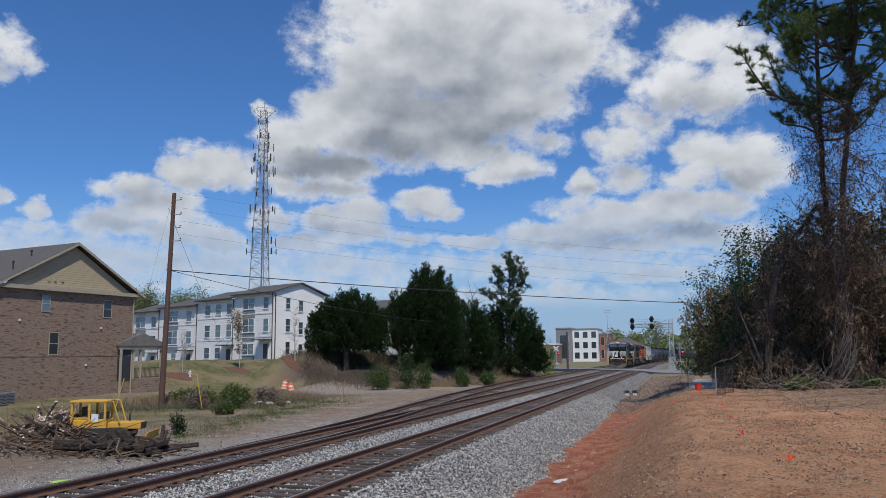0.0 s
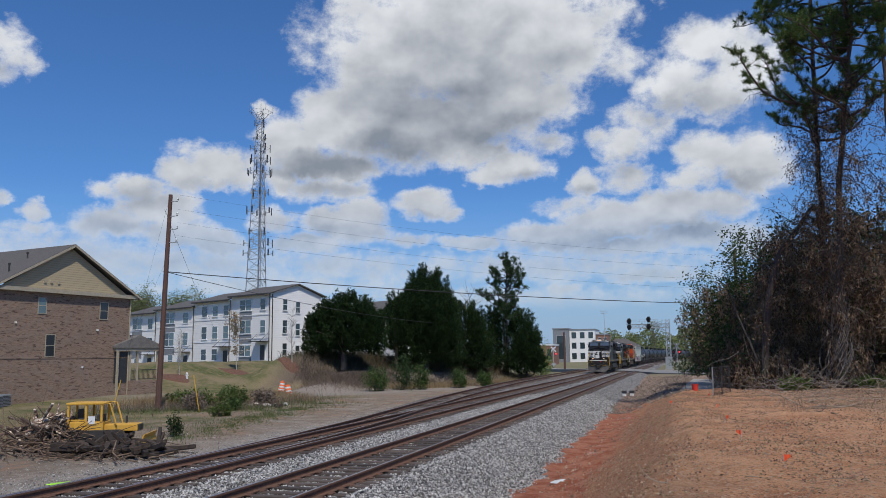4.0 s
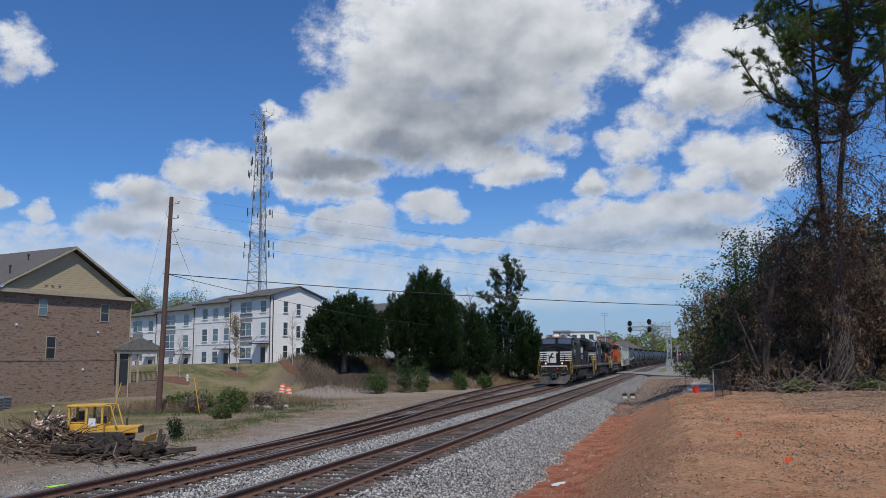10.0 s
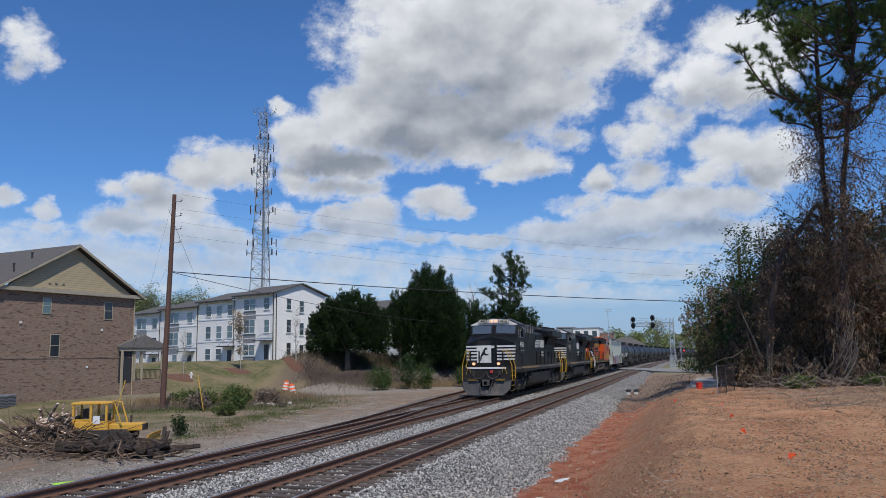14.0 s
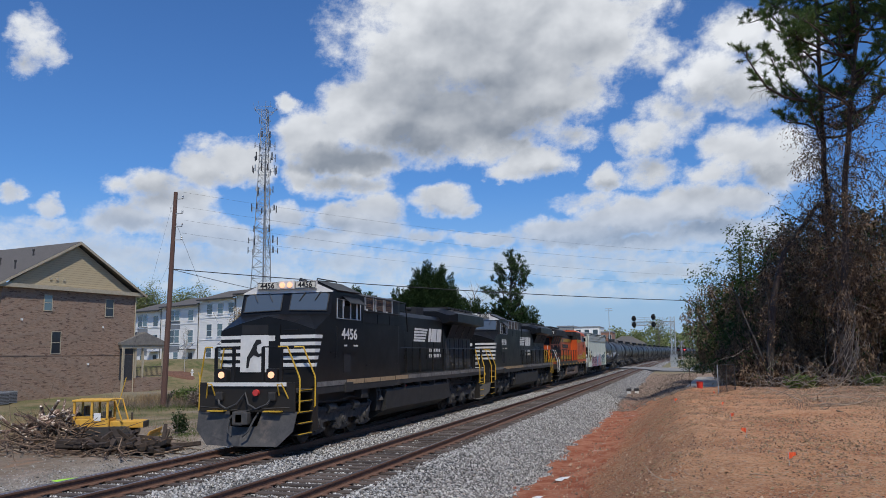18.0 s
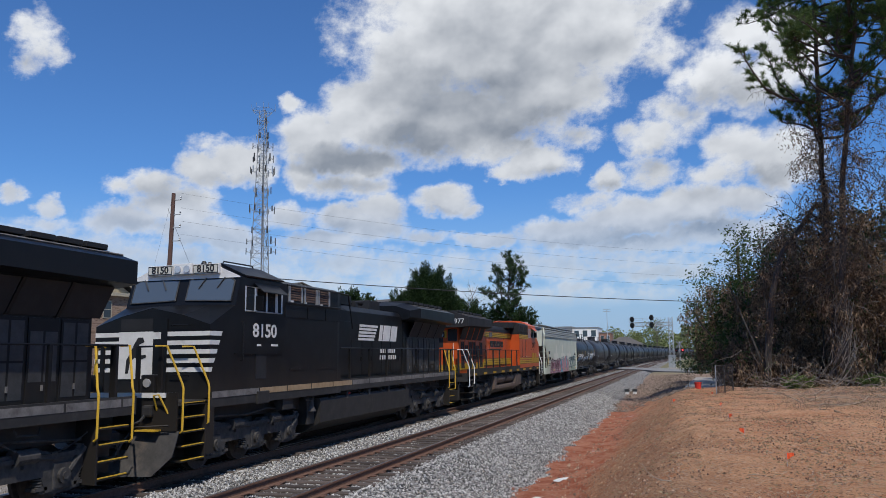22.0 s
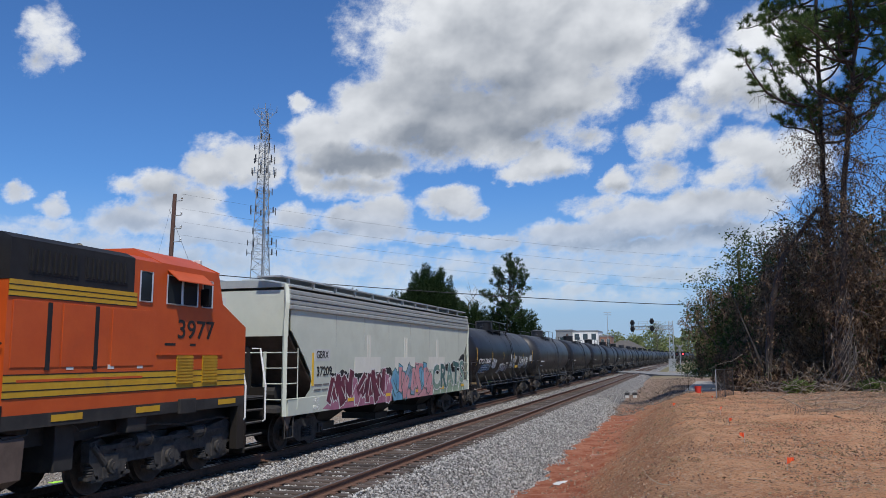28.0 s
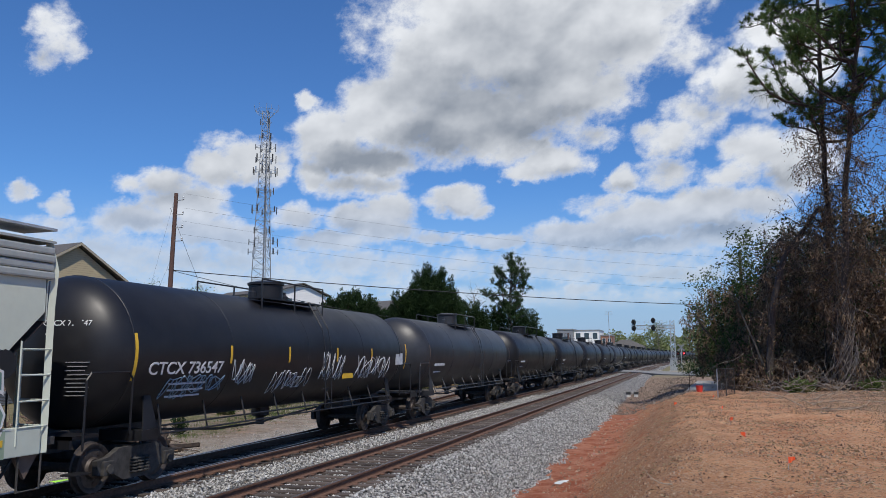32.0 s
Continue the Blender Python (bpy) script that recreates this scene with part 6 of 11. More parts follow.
        scrawl(h, s * 1.607, 7.8, 12.1, 1.25, 2.08, [M_BLUE, M_PINK, M_SPBLUE, M_PINK], 9, 6, M_TEAL, stroke=0.46)
        for k in range(26):
            yk = 12.5 + (k * 0.618 % 1) * 4.7
            zk = 1.72 + 0.09 * (yk - 12.5) + (k * 0.37 % 1) * 0.34
            part("graffiti_shadow", rod(bmesh.new(), (s * 1.59, yk, zk), (s * (1.6065 + 0.0002 * (k % 7)), yk, zk), 0.07 + 0.17 * (k * 0.71 % 1), 12), M_DEEP, h)
        for k, ch in enumerate("CRATS"):
            q = k if s > 0 else 4 - k
            yk, up_, tilt = 12.85 + q * 0.98, 1.62 + 0.04 * q, (6, -3, 4, -5, 3)[k]
            for m_, bold_, lift in ((M_WHITE, 0.085, 0.012), (M_TEAL if k % 2 else M_SPGREEN, 0.045, 0.0145)):
                lettering("graffiti", ch, 1.3, m_, h, pose(s * (1.603 + lift + 0.0006 * k), yk, up_, 90, 0, 90 * s) @ pose(0, 0, 0, 0, 0, tilt), thick=0.001, width=1.12, bold=bold_)
        for a, b in ((12.4, 12.75), (13.4, 13.75), (14.3, 14.6), (15.2, 15.6), (16.1, 16.5), (16.9, 17.15)):
            part("graffiti", prism(bmesh.new(), [(a, 1.0), (a + 0.06, 1.0), (b, 1.42), (b - 0.08, 1.42)], *sorted((s * 1.6, s * 1.606)), "x"), M_WHITE, h)
        part("graffiti", boxes((*sorted((s * 1.6, s * 1.606)), 2.6, 17.3, 1.40, 1.425)), M_FRESH, h)
        for k, tx in enumerate(("NSF", "KPG")):
            lettering("graffiti", tx, 0.21, M_FRESHW, h, pose(s * 1.606, 1.75, 1.31 - 0.19 * k, 90, 0, 90 * s), thick=0.002, bold=-0.002)
        for yk in (3.0, 5.2, 7.4, 9.7, 12.0, 14.2, 16.3):
            part("panel_seam", boxes((*sorted((s * 1.596, s * 1.6035)), yk, yk + 0.014, 1.46, 3.74)), M_HOPROOF, h)
    # ends: upper bulkhead, slope sheets, dark space below
    for e, d in ((y0, 1), (y1, -1)):
        part("end_sheet", boxes((-1.56, 1.56, *sorted((e + d * 0.04, e + d * 0.07)), 3.05, 4.26)), M_HOP, h)
        part("mark_patch", boxes((-1.3, -0.3, *sorted((e + d * 0.03, e + d * 0.042)), 3.4, 4.1)) if d > 0 else boxes((0.3, 1.3, *sorted((e + d * 0.03, e + d * 0.042)), 3.4, 4.1)), M_FRESH, h)
        for k, tx in enumerate(("GBRX", "37209")):
            lettering("wagon_mark", tx, 0.2, M_DEEP, h, pose(-0.72 * d, e + d * 0.022, 3.98 - 0.22 * k, 90, 0, 0 if d > 0 else 180), thick=0.003)
        part("slope_sheet", slab(bmesh.new(), [(-1.56, e + d * 0.06, 3.08), (1.56, e + d * 0.06, 3.08), (1.54, e + d * 1.9, 1.4), (-1.54, e + d * 1.9, 1.4)], (0, d * 0.03, 0)), M_RUSTDARK, h)
        part("platform", boxes((-1.5, 1.5, *sorted((e - d * 0.35, e + d * 1.6)), 1.1, 1.22)), M_TRUCK, h)
        part("centre_post", boxes((-0.25, 0.25, *sorted((e + d * 0.35, e + d * 0.5)), 1.2, 2.8)), M_NSDUST, h)
        part("brake_reservoir", rod(bmesh.new(), (-0.8, e + d * 1.0, 1.55), (0.8, e + d * 1.0, 1.55), 0.24, 14), M_NSDUST, h)
        coupler(h, 0.0 if d > 0 else 18.3, -d, M_PLOW)
        part("draft_sill", boxes((-0.3, 0.3, *sorted((e - d * 0.3, e + d * 3.0)), 0.75, 1.12)), M_TRUCK, h)
    roof = mirror_pts([(1.64, 4.33), (1.64, 4.37), (0.9, 4.5), (0, 4.54)])
    rf = part("roof", loft(bmesh.new(), [(y0, roof), (y1, roof)]), M_HOPROOF, h)
    part("hatch", boxes((-0.35, 0.35, 0.9, 17.0, 4.5, 4.66), bevel=0.04), M_HOPROOF, rf)
    for s in (-1, 1):
        rb = part("running_board", boxes((*sorted((s * 0.75, s * 1.45)), y0 - 0.2, y1 + 0.2, 4.58, 4.62)), M_GALV, h)
        for k in range(12):
            part("bracket", boxes((*sorted((s * 1.35, s * 1.42)), y0 + 0.3 + k * 1.5, y0 + 0.36 + k * 1.5, 4.36, 4.6)), M_GALV, rb)
    for yc in (4.4, 9.15, 13.9):
        ring = lambda w, l, z: [(-w, yc - l, z), (w, yc - l, z), (w, yc + l, z), (-w, yc + l, z)]
        bm = bmesh.new()
        a, b = [bm.verts.new(p) for p in ring(1.45, 1.6, 1.4)], [bm.verts.new(p) for p in ring(0.5, 0.5, 0.5)]
        for k in range(4):
            bm.faces.new((a[k], a[(k + 1) % 4], b[(k + 1) % 4], b[k]))
        bm.faces.new(b)
        box(bm, -0.65, 0.65, yc - 0.6, yc + 0.6, 0.3, 0.52)
        part("discharge_hopper", bm, M_NSDUST, h)
    part("brake_pipe", pipe(bmesh.new(), [(0.6, 2, 1.05), (0.9, 5, 0.9), (0.9, 13, 0.9), (0.6, 16, 1.05)], 0.03, 5), M_TRUCK, h)
    for yc in (2.1, 15.95):
        wagon_truck(h, yc)
        for a in (-0.89, 0.89):
            wheelset(h, yc + a, 0.457)
    return h


TANK_R, TANK_Z = 1.49, 2.60


def tank_curve(z):
    return math.sqrt(max(0.01, TANK_R ** 2 - (z - TANK_Z) ** 2)) + 0.004


def build_tank(mat, label, marks, spin):
    t = thing("tank_wagon", label, "railway wagon", group="train of tank wagons")
    prof = [(0.02, 0.92), (0.55, 0.97), (0.95, 1.1), (1.25, 1.3), (1.42, 1.5), (TANK_R, 1.75)]
    full = prof + [(TANK_R, 5.6), (TANK_R, 9.0), (TANK_R, 12.5)] + [(r, 18.1 - y) for r, y in reversed(prof)]
    part("tank_shell", lathe(bmesh.new(), full, 56, "y", (0, 0, TANK_Z)), mat, t, smooth=True)
    for y in (1.78, 5.2, 9.05, 12.9, 16.3):
        part("weld_band", lathe(bmesh.new(), [(TANK_R - 0.01, y - 0.05), (TANK_R + 0.006, y - 0.03), (TANK_R + 0.006, y + 0.03), (TANK_R - 0.01, y + 0.05)], 48, "y", (0, 0, TANK_Z)), mat, t, smooth=True)
    # manway, valves, platform with railing
    dome = part("manway", lathe(bmesh.new(), [(0.48, 3.98), (0.48, 4.5), (0.52, 4.52), (0.52, 4.58), (0.3, 4.63), (0.02, 4.64)], 24, "z", (0, 9.2, 0)), mat, t, smooth=True)
    part("hinge", boxes((-0.1, 0.1, 9.66, 9.8, 4.5, 4.66)), mat, dome)
    for y in (8.3, 10.1):
        part("valve", lathe(bmesh.new(), [(0.12, 4.02), (0.12, 4.25), (0.05, 4.3), (0.05, 4.38)], 10, "z", (0.1, y, 0)), mat, t)
    pf = part("top_platform", boxes((0.55, 0.98, 7.3, 10.9, 4.0, 4.04), (-0.98, -0.55, 7.3, 10.9, 4.0, 4.04)), mat, t)
    for s in (-1, 1):
        for y in (7.3, 9.1, 10.9):
            part("stanchion", rod(bmesh.new(), (s * 0.97, y, 3.7), (s * 0.97, y, 4.5), 0.025, 5), mat, pf)
        part("handrail", pipe(bmesh.new(), [(s * 0.97, 7.3, 4.5), (s * 0.97, 10.9, 4.5)], 0.022, 5), mat, pf)
        ladder(t, [(s * 1.0, 10.35, 4.0), (s * 1.42, 10.35, 3.3), (s * 1.56, 10.35, 2.6), (s * 1.55, 10.35, 1.1)], [(s * 1.0, 9.95, 4.0), (s * 1.42, 9.95, 3.3), (s * 1.56, 9.95, 2.6), (s * 1.55, 9.95, 1.1)], 9, mat)
        for z in (1.0, 1.16):
            part("side_rail", pipe(bmesh.new(), [(s * 1.45, 2.7, z), (s * 1.45, 15.4, z)], 0.02, 5), mat, t)
        for k in range(9):
            part("rail_strut", rod(bmesh.new(), (s * 1.45, 2.7 + k * 1.58, 1.0), (s * 1.15, 2.7 + k * 1.58 + 0.25, 1.55), 0.02, 5), mat, t)
        for y, d in ((0.55, -1), (17.55, 1)):
            part("end_hoop", pipe(bmesh.new(), [(s * 1.45, y - d * 1.2, 1.1), (s * 1.47, y - d * 1.2, 2.1), (s * 1.47, y - d * 1.1, 2.22), (s * 1.47, y - d * 0.1, 2.22), (s * 1.47, y, 2.1), (s * 1.45, y, 0.9)], 0.022, 5), mat, t)
            part("sill_step", boxes((*sorted((s * 1.2, s * 1.5)), y - 0.2, y + 0.2, 0.5, 0.53)), mat, t)
        for y in (1.8, 5.1, 7.9, 10.9, 13.6, 16.95):
            zz = (2.05, 2.95) if y in (1.8, 16.95) else (2.35, 2.75)
            bm = bmesh.new()
            k = 6
            zs = [zz[0] + (zz[1] - zz[0]) * i / k for i in range(k + 1)]
            a = [bm.verts.new((s * (tank_curve(z) + 0.004), y - 0.045, z)) for z in zs]
            b = [bm.verts.new((s * (tank_curve(z) + 0.004), y + 0.045, z)) for z in zs]
            for i in range(k):
                bm.faces.new((a[i], b[i], b[i + 1], a[i + 1]))
            part("reflector", bm, M_REFL if marks else M_TANKBR, t)
    for y, d in ((0.0, 1), (18.1, -1)):
        part("stub_sill", boxes((-0.35, 0.35, *sorted((y + d * 0.4, y + d * 4.2)), 0.78, 1.15)), M_TRUCK, t)
        part("bolster", boxes((-1.35, 1.35, *sorted((y + d * 2.25, y + d * 2.75)), 0.9, 1.1)), mat, t)
        for s in (-1, 1):
            part("saddle", slab(bmesh.new(), [(s * 1.3, y + d * 2.3, 1.05), (s * 1.3, y + d * 2.75, 1.05), (s * 1.2, y + d * 2.6, 1.75), (s * 1.2, y + d * 2.4, 1.75)], (s * 0.03, 0, 0)), mat, t)
        part("end_platform", boxes((-1.4, 1.4, *sorted((y + d * 0.3, y + d * 1.0)), 1.1, 1.16), (-1.4, 1.4, *sorted((y + d * 0.3, y + d * 0.36)), 0.95, 1.16)), mat, t)
        coupler(t, y, -d, M_PLOW)
        yc = y + d * 2.5
        wagon_truck(t, yc)
        for a in (-0.89, 0.89):
            wheelset(t, yc + a, 0.457, 1, spin)
    if marks:
        for k, (tx, sz) in enumerate((("CTCX 736547", 0.15), ("CAPY 30000 US GAL", 0.09))):
            lettering("wagon_mark", tx, sz, M_FRESHW, t, pose(0.55, 1.035, 3.12 - 0.2 * k, 90 - 14, 0, 17), thick=0.002)
        for k in range(9):
            a, b = 0.6 + 0.05 * (k % 2), 1.0 - 0.04 * (k % 3)
            part("stencil_line", slab(bmesh.new(), [(a, 0.98 + 0.0 * k, 2.4 - k * 0.075), (b, 1.10, 2.4 - k * 0.075), (b, 1.10, 2.415 - k * 0.075), (a, 0.98, 2.415 - k * 0.075)], (0, 0.05, 0)), M_SPDIM, t)
    part("brake_rigging", pipe(bmesh.new(), [(0.3, 4, 0.95), (0.6, 6, 0.8), (0.6, 8, 0.8), (0.3, 12, 0.95)], 0.03, 5), M_TRUCK, t)
    part("bottom_outlet", lathe(bmesh.new(), [(0.25, 1.2), (0.25, 0.9), (0.12, 0.85), (0.12, 0.65)], 12, "z", (0, 9.05, 0)), mat, t)
    for s in (-1, 1):
        if marks:
            lettering("wagon_number", "CTCX 736547", 0.36, M_FRESHW, t, pose(s * (tank_curve(2.26) + 0.008), 3.5, 2.26, 90 + 13, 0, 90 * s), width=1.2, bold=0.004)
            for k in range(3):
                part("stencil_line", boxes((*sorted((s * (tank_curve(1.95 - k * 0.13) + 0.002), s * (tank_curve(1.95 - k * 0.13) + 0.01))), 3.0 + k * 0.05, 4.3, 1.93 - k * 0.13, 1.97 - k * 0.13)), M_CHALK, t)
            part("placard", boxes((*sorted((s * (tank_curve(1.95) - 0.02), s * (tank_curve(1.95) + 0.012))), 11.6, 12.35, 1.83, 2.1)), M_REFL, t, "yellow warning panel")
            part("data_panel", boxes((*sorted((s * (tank_curve(2.4) - 0.01), s * (tank_curve(2.4) + 0.008))), 15.9, 16.6, 2.2, 2.6)), M_CHALK, t)
            loops(t, s, 2.9, 4.9, 1.65, 2.1, M_SPBLUE, 3, 5, 0.012, tank_curve)
            loops(t, s, 5.3, 6.2, 1.9, 2.4, M_CHALK, 5, 3, 0.010, tank_curve)
            loops(t, s, 7.3, 9.3, 1.65, 2.15, M_CHALK, 8, 5, 0.010, tank_curve)
            loops(t, s, 10.0, 11.4, 1.75, 2.6, M_CHALK, 11, 4, 0.010, tank_curve)
            loops(t, s, 12.5, 15.3, 1.8, 2.5, M_CHALK, 14, 5, 0.011, tank_curve)
        else:
            part("stencil_line", boxes((*sorted((s * (tank_curve(2.15) - 0.01), s * (tank_curve(2.15) + 0.008))), 2.6, 4.0, 2.1, 2.26)), M_CHALK, t)
            part("stencil_line", boxes((*sorted((s * (tank_curve(1.85) - 0.01), s * (tank_curve(1.85) + 0.008))), 2.8, 3.8, 1.82, 1.87)), M_CHALK, t)
    return t


hopper = build_hopper()
tank_a = build_tank(M_TANKA, "black tank wagon with yellow markers and silver graffiti", True, True)
tank_b = build_tank(M_TANKB, "faded dark grey tank wagon with rusty markers", False, True)
tank_c = build_tank(M_TANKA, "glossy black tank wagon with a dark dome", False, True)
TRAIN = [(loco_a, 0.0, 0), (loco_b, 21.85, 0), (loco_c, 60.85, 180), (hopper, 63.85, 0), (tank_a, 82.3, 0), (tank_b, 100.4, 0), (tank_c, 118.5, 0)]
for i in range(11):
    src = tank_b if i in (3, 8) else tank_c
    TRAIN.append((copy_thing(src, pose(XA, 136.6 + 18.1 * i, 0)), 136.6 + 18.1 * i, 0))


def build_far_tank():
    """A tank wagon of the train's far end, in its main parts."""
    t = thing("tank_wagon", "black tank wagon far down the train", "railway wagon", group="train of tank wagons")
    prof = [(0.02, 0.92), (0.95, 1.1), (1.42, 1.5), (TANK_R, 1.75), (TANK_R, 16.35), (1.42, 16.6), (0.95, 17.0), (0.02, 17.18)]
    part("tank_shell", lathe(bmesh.new(), prof, 24, "y", (0, 0, TANK_Z)), M_TANKA, t, smooth=True)
    part("manway", lathe(bmesh.new(), [(0.48, 3.98), (0.52, 4.55), (0.02, 4.64)], 12, "z", (0, 9.2, 0)), M_TANKA, t)
    part("top_platform", boxes((-0.98, 0.98, 7.3, 10.9, 4.0, 4.05), (-0.98, -0.94, 7.3, 10.9, 4.45, 4.5), (0.94, 0.98, 7.3, 10.9, 4.45, 4.5)), M_TANKA, t)
    part("stub_sill", boxes((-0.35, 0.35, 0.1, 4.2, 0.78, 1.15), (-0.35, 0.35, 13.9, 18.0, 0.78, 1.15)), M_TRUCK, t)
    for y in (2.5, 15.6):
        bm = boxes((-1.1, 1.1, y - 1.1, y + 1.1, 0.36, 0.75))
        for a in (-0.89, 0.89):
            for x in (-0.74, 0.74):
                rod(bm, (x - 0.06, y + a, 0.457), (x + 0.06, y + a, 0.457), 0.457, 16)
        part("truck", bm, M_TRUCK, t)
    return t


far_tank = build_far_tank()
TRAIN.append((far_tank, 335.7, 0))
for i in range(1, 14):
    TRAIN.append((copy_thing(far_tank, pose(XA, 335.7 + 18.1 * i, 0)), 335.7 + 18.1 * i, 0))


# ---- buildings ----
def brick_material():
    m, n, l, p = material("mottled_brown_brick")
    v = coords(n, l)
    mp = n.new("ShaderNodeMapping")
    mp.inputs["Rotation"].default_value = (radians(90), 0, 0)
    br = n.new("ShaderNodeTexBrick")
    br.inputs["Scale"].default_value = 1.0
    br.inputs["Brick Width"].default_value, br.inputs["Row Height"].default_value = 0.24, 0.082
    br.inputs["Mortar Size"].default_value = 0.008
    br.inputs["Color1"].default_value = (0.215, 0.132, 0.09, 1)
    br.inputs["Color2"].default_value = (0.31, 0.205, 0.145, 1)
    br.inputs["Mortar"].default_value = (0.25, 0.21, 0.17, 1)
    sp = n.new("ShaderNodeSeparateXYZ")
    l.new(v, sp.inputs[0])
    cb = n.new("ShaderNodeCombineXYZ")
    l.new(calc(n, l, "ADD", sp.outputs[0], sp.outputs[1]), cb.inputs[0])
    l.new(sp.outputs[2], cb.inputs[1])
    l.new(cb.outputs[0], br.inputs["Vector"])
    f = noise_at(n, l, v, 1.1, 5, 0.7, (1, 1, 3))
    dark = noise_at(n, l, cb.outputs[0], 1.7, 3, 0.6, (1, 4.0, 1))
    col = blend(n, l, calc(n, l, "MULTIPLY", ramp(n, l, dark, 0.56, 0.62), 0.85), br.outputs["Color"], (0.085, 0.048, 0.036))
    col = blend(n, l, calc(n, l, "MULTIPLY", ramp(n, l, f, 0.4, 0.7), 0.35), col, (0.30, 0.23, 0.18))
    l.new(col, p.inputs["Base Color"])
    p.inputs["Roughness"].default_value = 0.9
    relief(n, l, p, br.outputs["Fac"], 0.4, -0.01)
    return m


def lap_material(name, c1, c2, pitch, line_tone=0.55):
    """Horizontal lap siding."""
    m, n, l, p = material(name)
    v = coords(n, l)
    sp = n.new("ShaderNodeSeparateXYZ")
    l.new(v, sp.inputs[0])
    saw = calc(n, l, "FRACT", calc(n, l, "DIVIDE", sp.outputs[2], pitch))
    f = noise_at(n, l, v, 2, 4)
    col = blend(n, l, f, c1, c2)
    # a darker line along each board's lower edge
    col = blend(n, l, ramp(n, l, saw, 0.12, 0.0), col, tuple(c * line_tone for c in c1))
    l.new(col, p.inputs["Base Color"])
    p.inputs["Roughness"].default_value = 0.7
    relief(n, l, p, saw, 0.5, -0.02)
    return m


M_BRICK = brick_material()
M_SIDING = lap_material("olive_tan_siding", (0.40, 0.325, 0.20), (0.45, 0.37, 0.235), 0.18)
M_SHINGLE = surface("charcoal_shingles", (0.075, 0.07, 0.066), (0.13, 0.12, 0.11), 9, 0.9, 0, 0.3, stretch=(1, 1, 4))
M_PORCHROOF = surface("weathered_metal_roof", (0.17, 0.155, 0.135), (0.25, 0.23, 0.2), 4, 0.6, 0.2, 0.1)
M_TRIMTAN = surface("tan_trim", (0.36, 0.31, 0.22), (0.42, 0.37, 0.28), 5, 0.6, 0, 0.05)
M_TRIMW = surface("white_trim", (0.70, 0.70, 0.69), (0.76, 0.76, 0.75), 5, 0.5, 0, 0.03)
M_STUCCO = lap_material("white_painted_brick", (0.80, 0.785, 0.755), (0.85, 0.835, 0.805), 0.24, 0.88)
M_GREYPANEL = surface("grey_wall_panel", (0.20, 0.21, 0.22), (0.25, 0.26, 0.27), 2, 0.6, 0, 0.05)
M_WINDOW = glass("window_glass", (0.03, 0.045, 0.05))
# darker and rougher than the plain window glass
M_WINDARK = glass("dark_rough_window_glass", (0.012, 0.012, 0.012), 0.3)
# pane colour carries a painted pale teal reflection of the sky
M_WINBLUE = glass("sky_toned_window_glass", (0.11, 0.165, 0.175))
M_DOORDARK = surface("dark_door", (0.03, 0.032, 0.034), (0.045, 0.046, 0.05), 4, 0.5, 0, 0.05)
M_STEELDARK = surface("dark_bronze_metal", (0.05, 0.045, 0.04), (0.07, 0.065, 0.06), 4, 0.5, 0.3, 0.03)
M_BRICKRED = surface("far_red_brick", (0.22, 0.11, 0.08), (0.3, 0.16, 0.11), 3, 0.9, 0, 0.05)
M_MULCH = surface("red_mulch", (0.10, 0.05, 0.032), (0.17, 0.085, 0.055), 6, 0.95, 0, 0.4)


def frame_on(p0, p1, z=0.0):
    """A pose whose x runs along the wall from p0 to p1 and whose -y looks out of it."""
    d = Vector((p1[0] - p0[0], p1[1] - p0[1], 0)).normalized()
    m = Matrix.Identity(4)
    m.col[0][:3], m.col[1][:3] = d, Vector((-d.y, d.x, 0))
    m.col[3][:3] = (p0[0], p0[1], z)
    return m


def window(parent, x0, x1, z0, z1, y=0.0, out=-1, frame=M_TRIMW, pane=M_WINDOW, sash=True, sill=True):
    """A framed window set in a wall whose outer face is at y; out is the way it looks."""
    w = part("window", boxes((x0, x1, *sorted((y - out * 0.02, y + out * 0.012)), z0, z1)), M_STEELDARK, parent)
    t = 0.055
    part("frame", boxes((x0 - t, x0, *sorted((y, y + out * 0.05)), z0 - t, z1 + t), (x1, x1 + t, *sorted((y, y + out * 0.05)), z0 - t, z1 + t),
                        (x0, x1, *sorted((y, y + out * 0.05)), z1, z1 + t), (x0, x1, *sorted((y, y + out * 0.05)), z0 - t, z0)), frame, w)
    zm = (z0 + z1) / 2
    if sash:
        part("pane", boxes((x0, x1, *sorted((y + out * 0.012, y + out * 0.022)), z0, zm - 0.025)), pane, w)
        part("pane", boxes((x0, x1, *sorted((y + out * 0.014, y + out * 0.03)), zm + 0.025, z1)), pane, w)
        part("sash_bar", boxes((x0, x1, *sorted((y + out * 0.012, y + out * 0.04)), zm - 0.025, zm + 0.025)), frame, w)
    else:
        part("pane", boxes((x0, x1, *sorted((y + out * 0.012, y + out * 0.022)), z0, z1)), pane, w)
    if sill:
        part("sill", boxes((x0 - 0.1, x1 + 0.1, *sorted((y, y + out * 0.09)), z0 - t - 0.08, z0 - t)), frame, w)
    return w


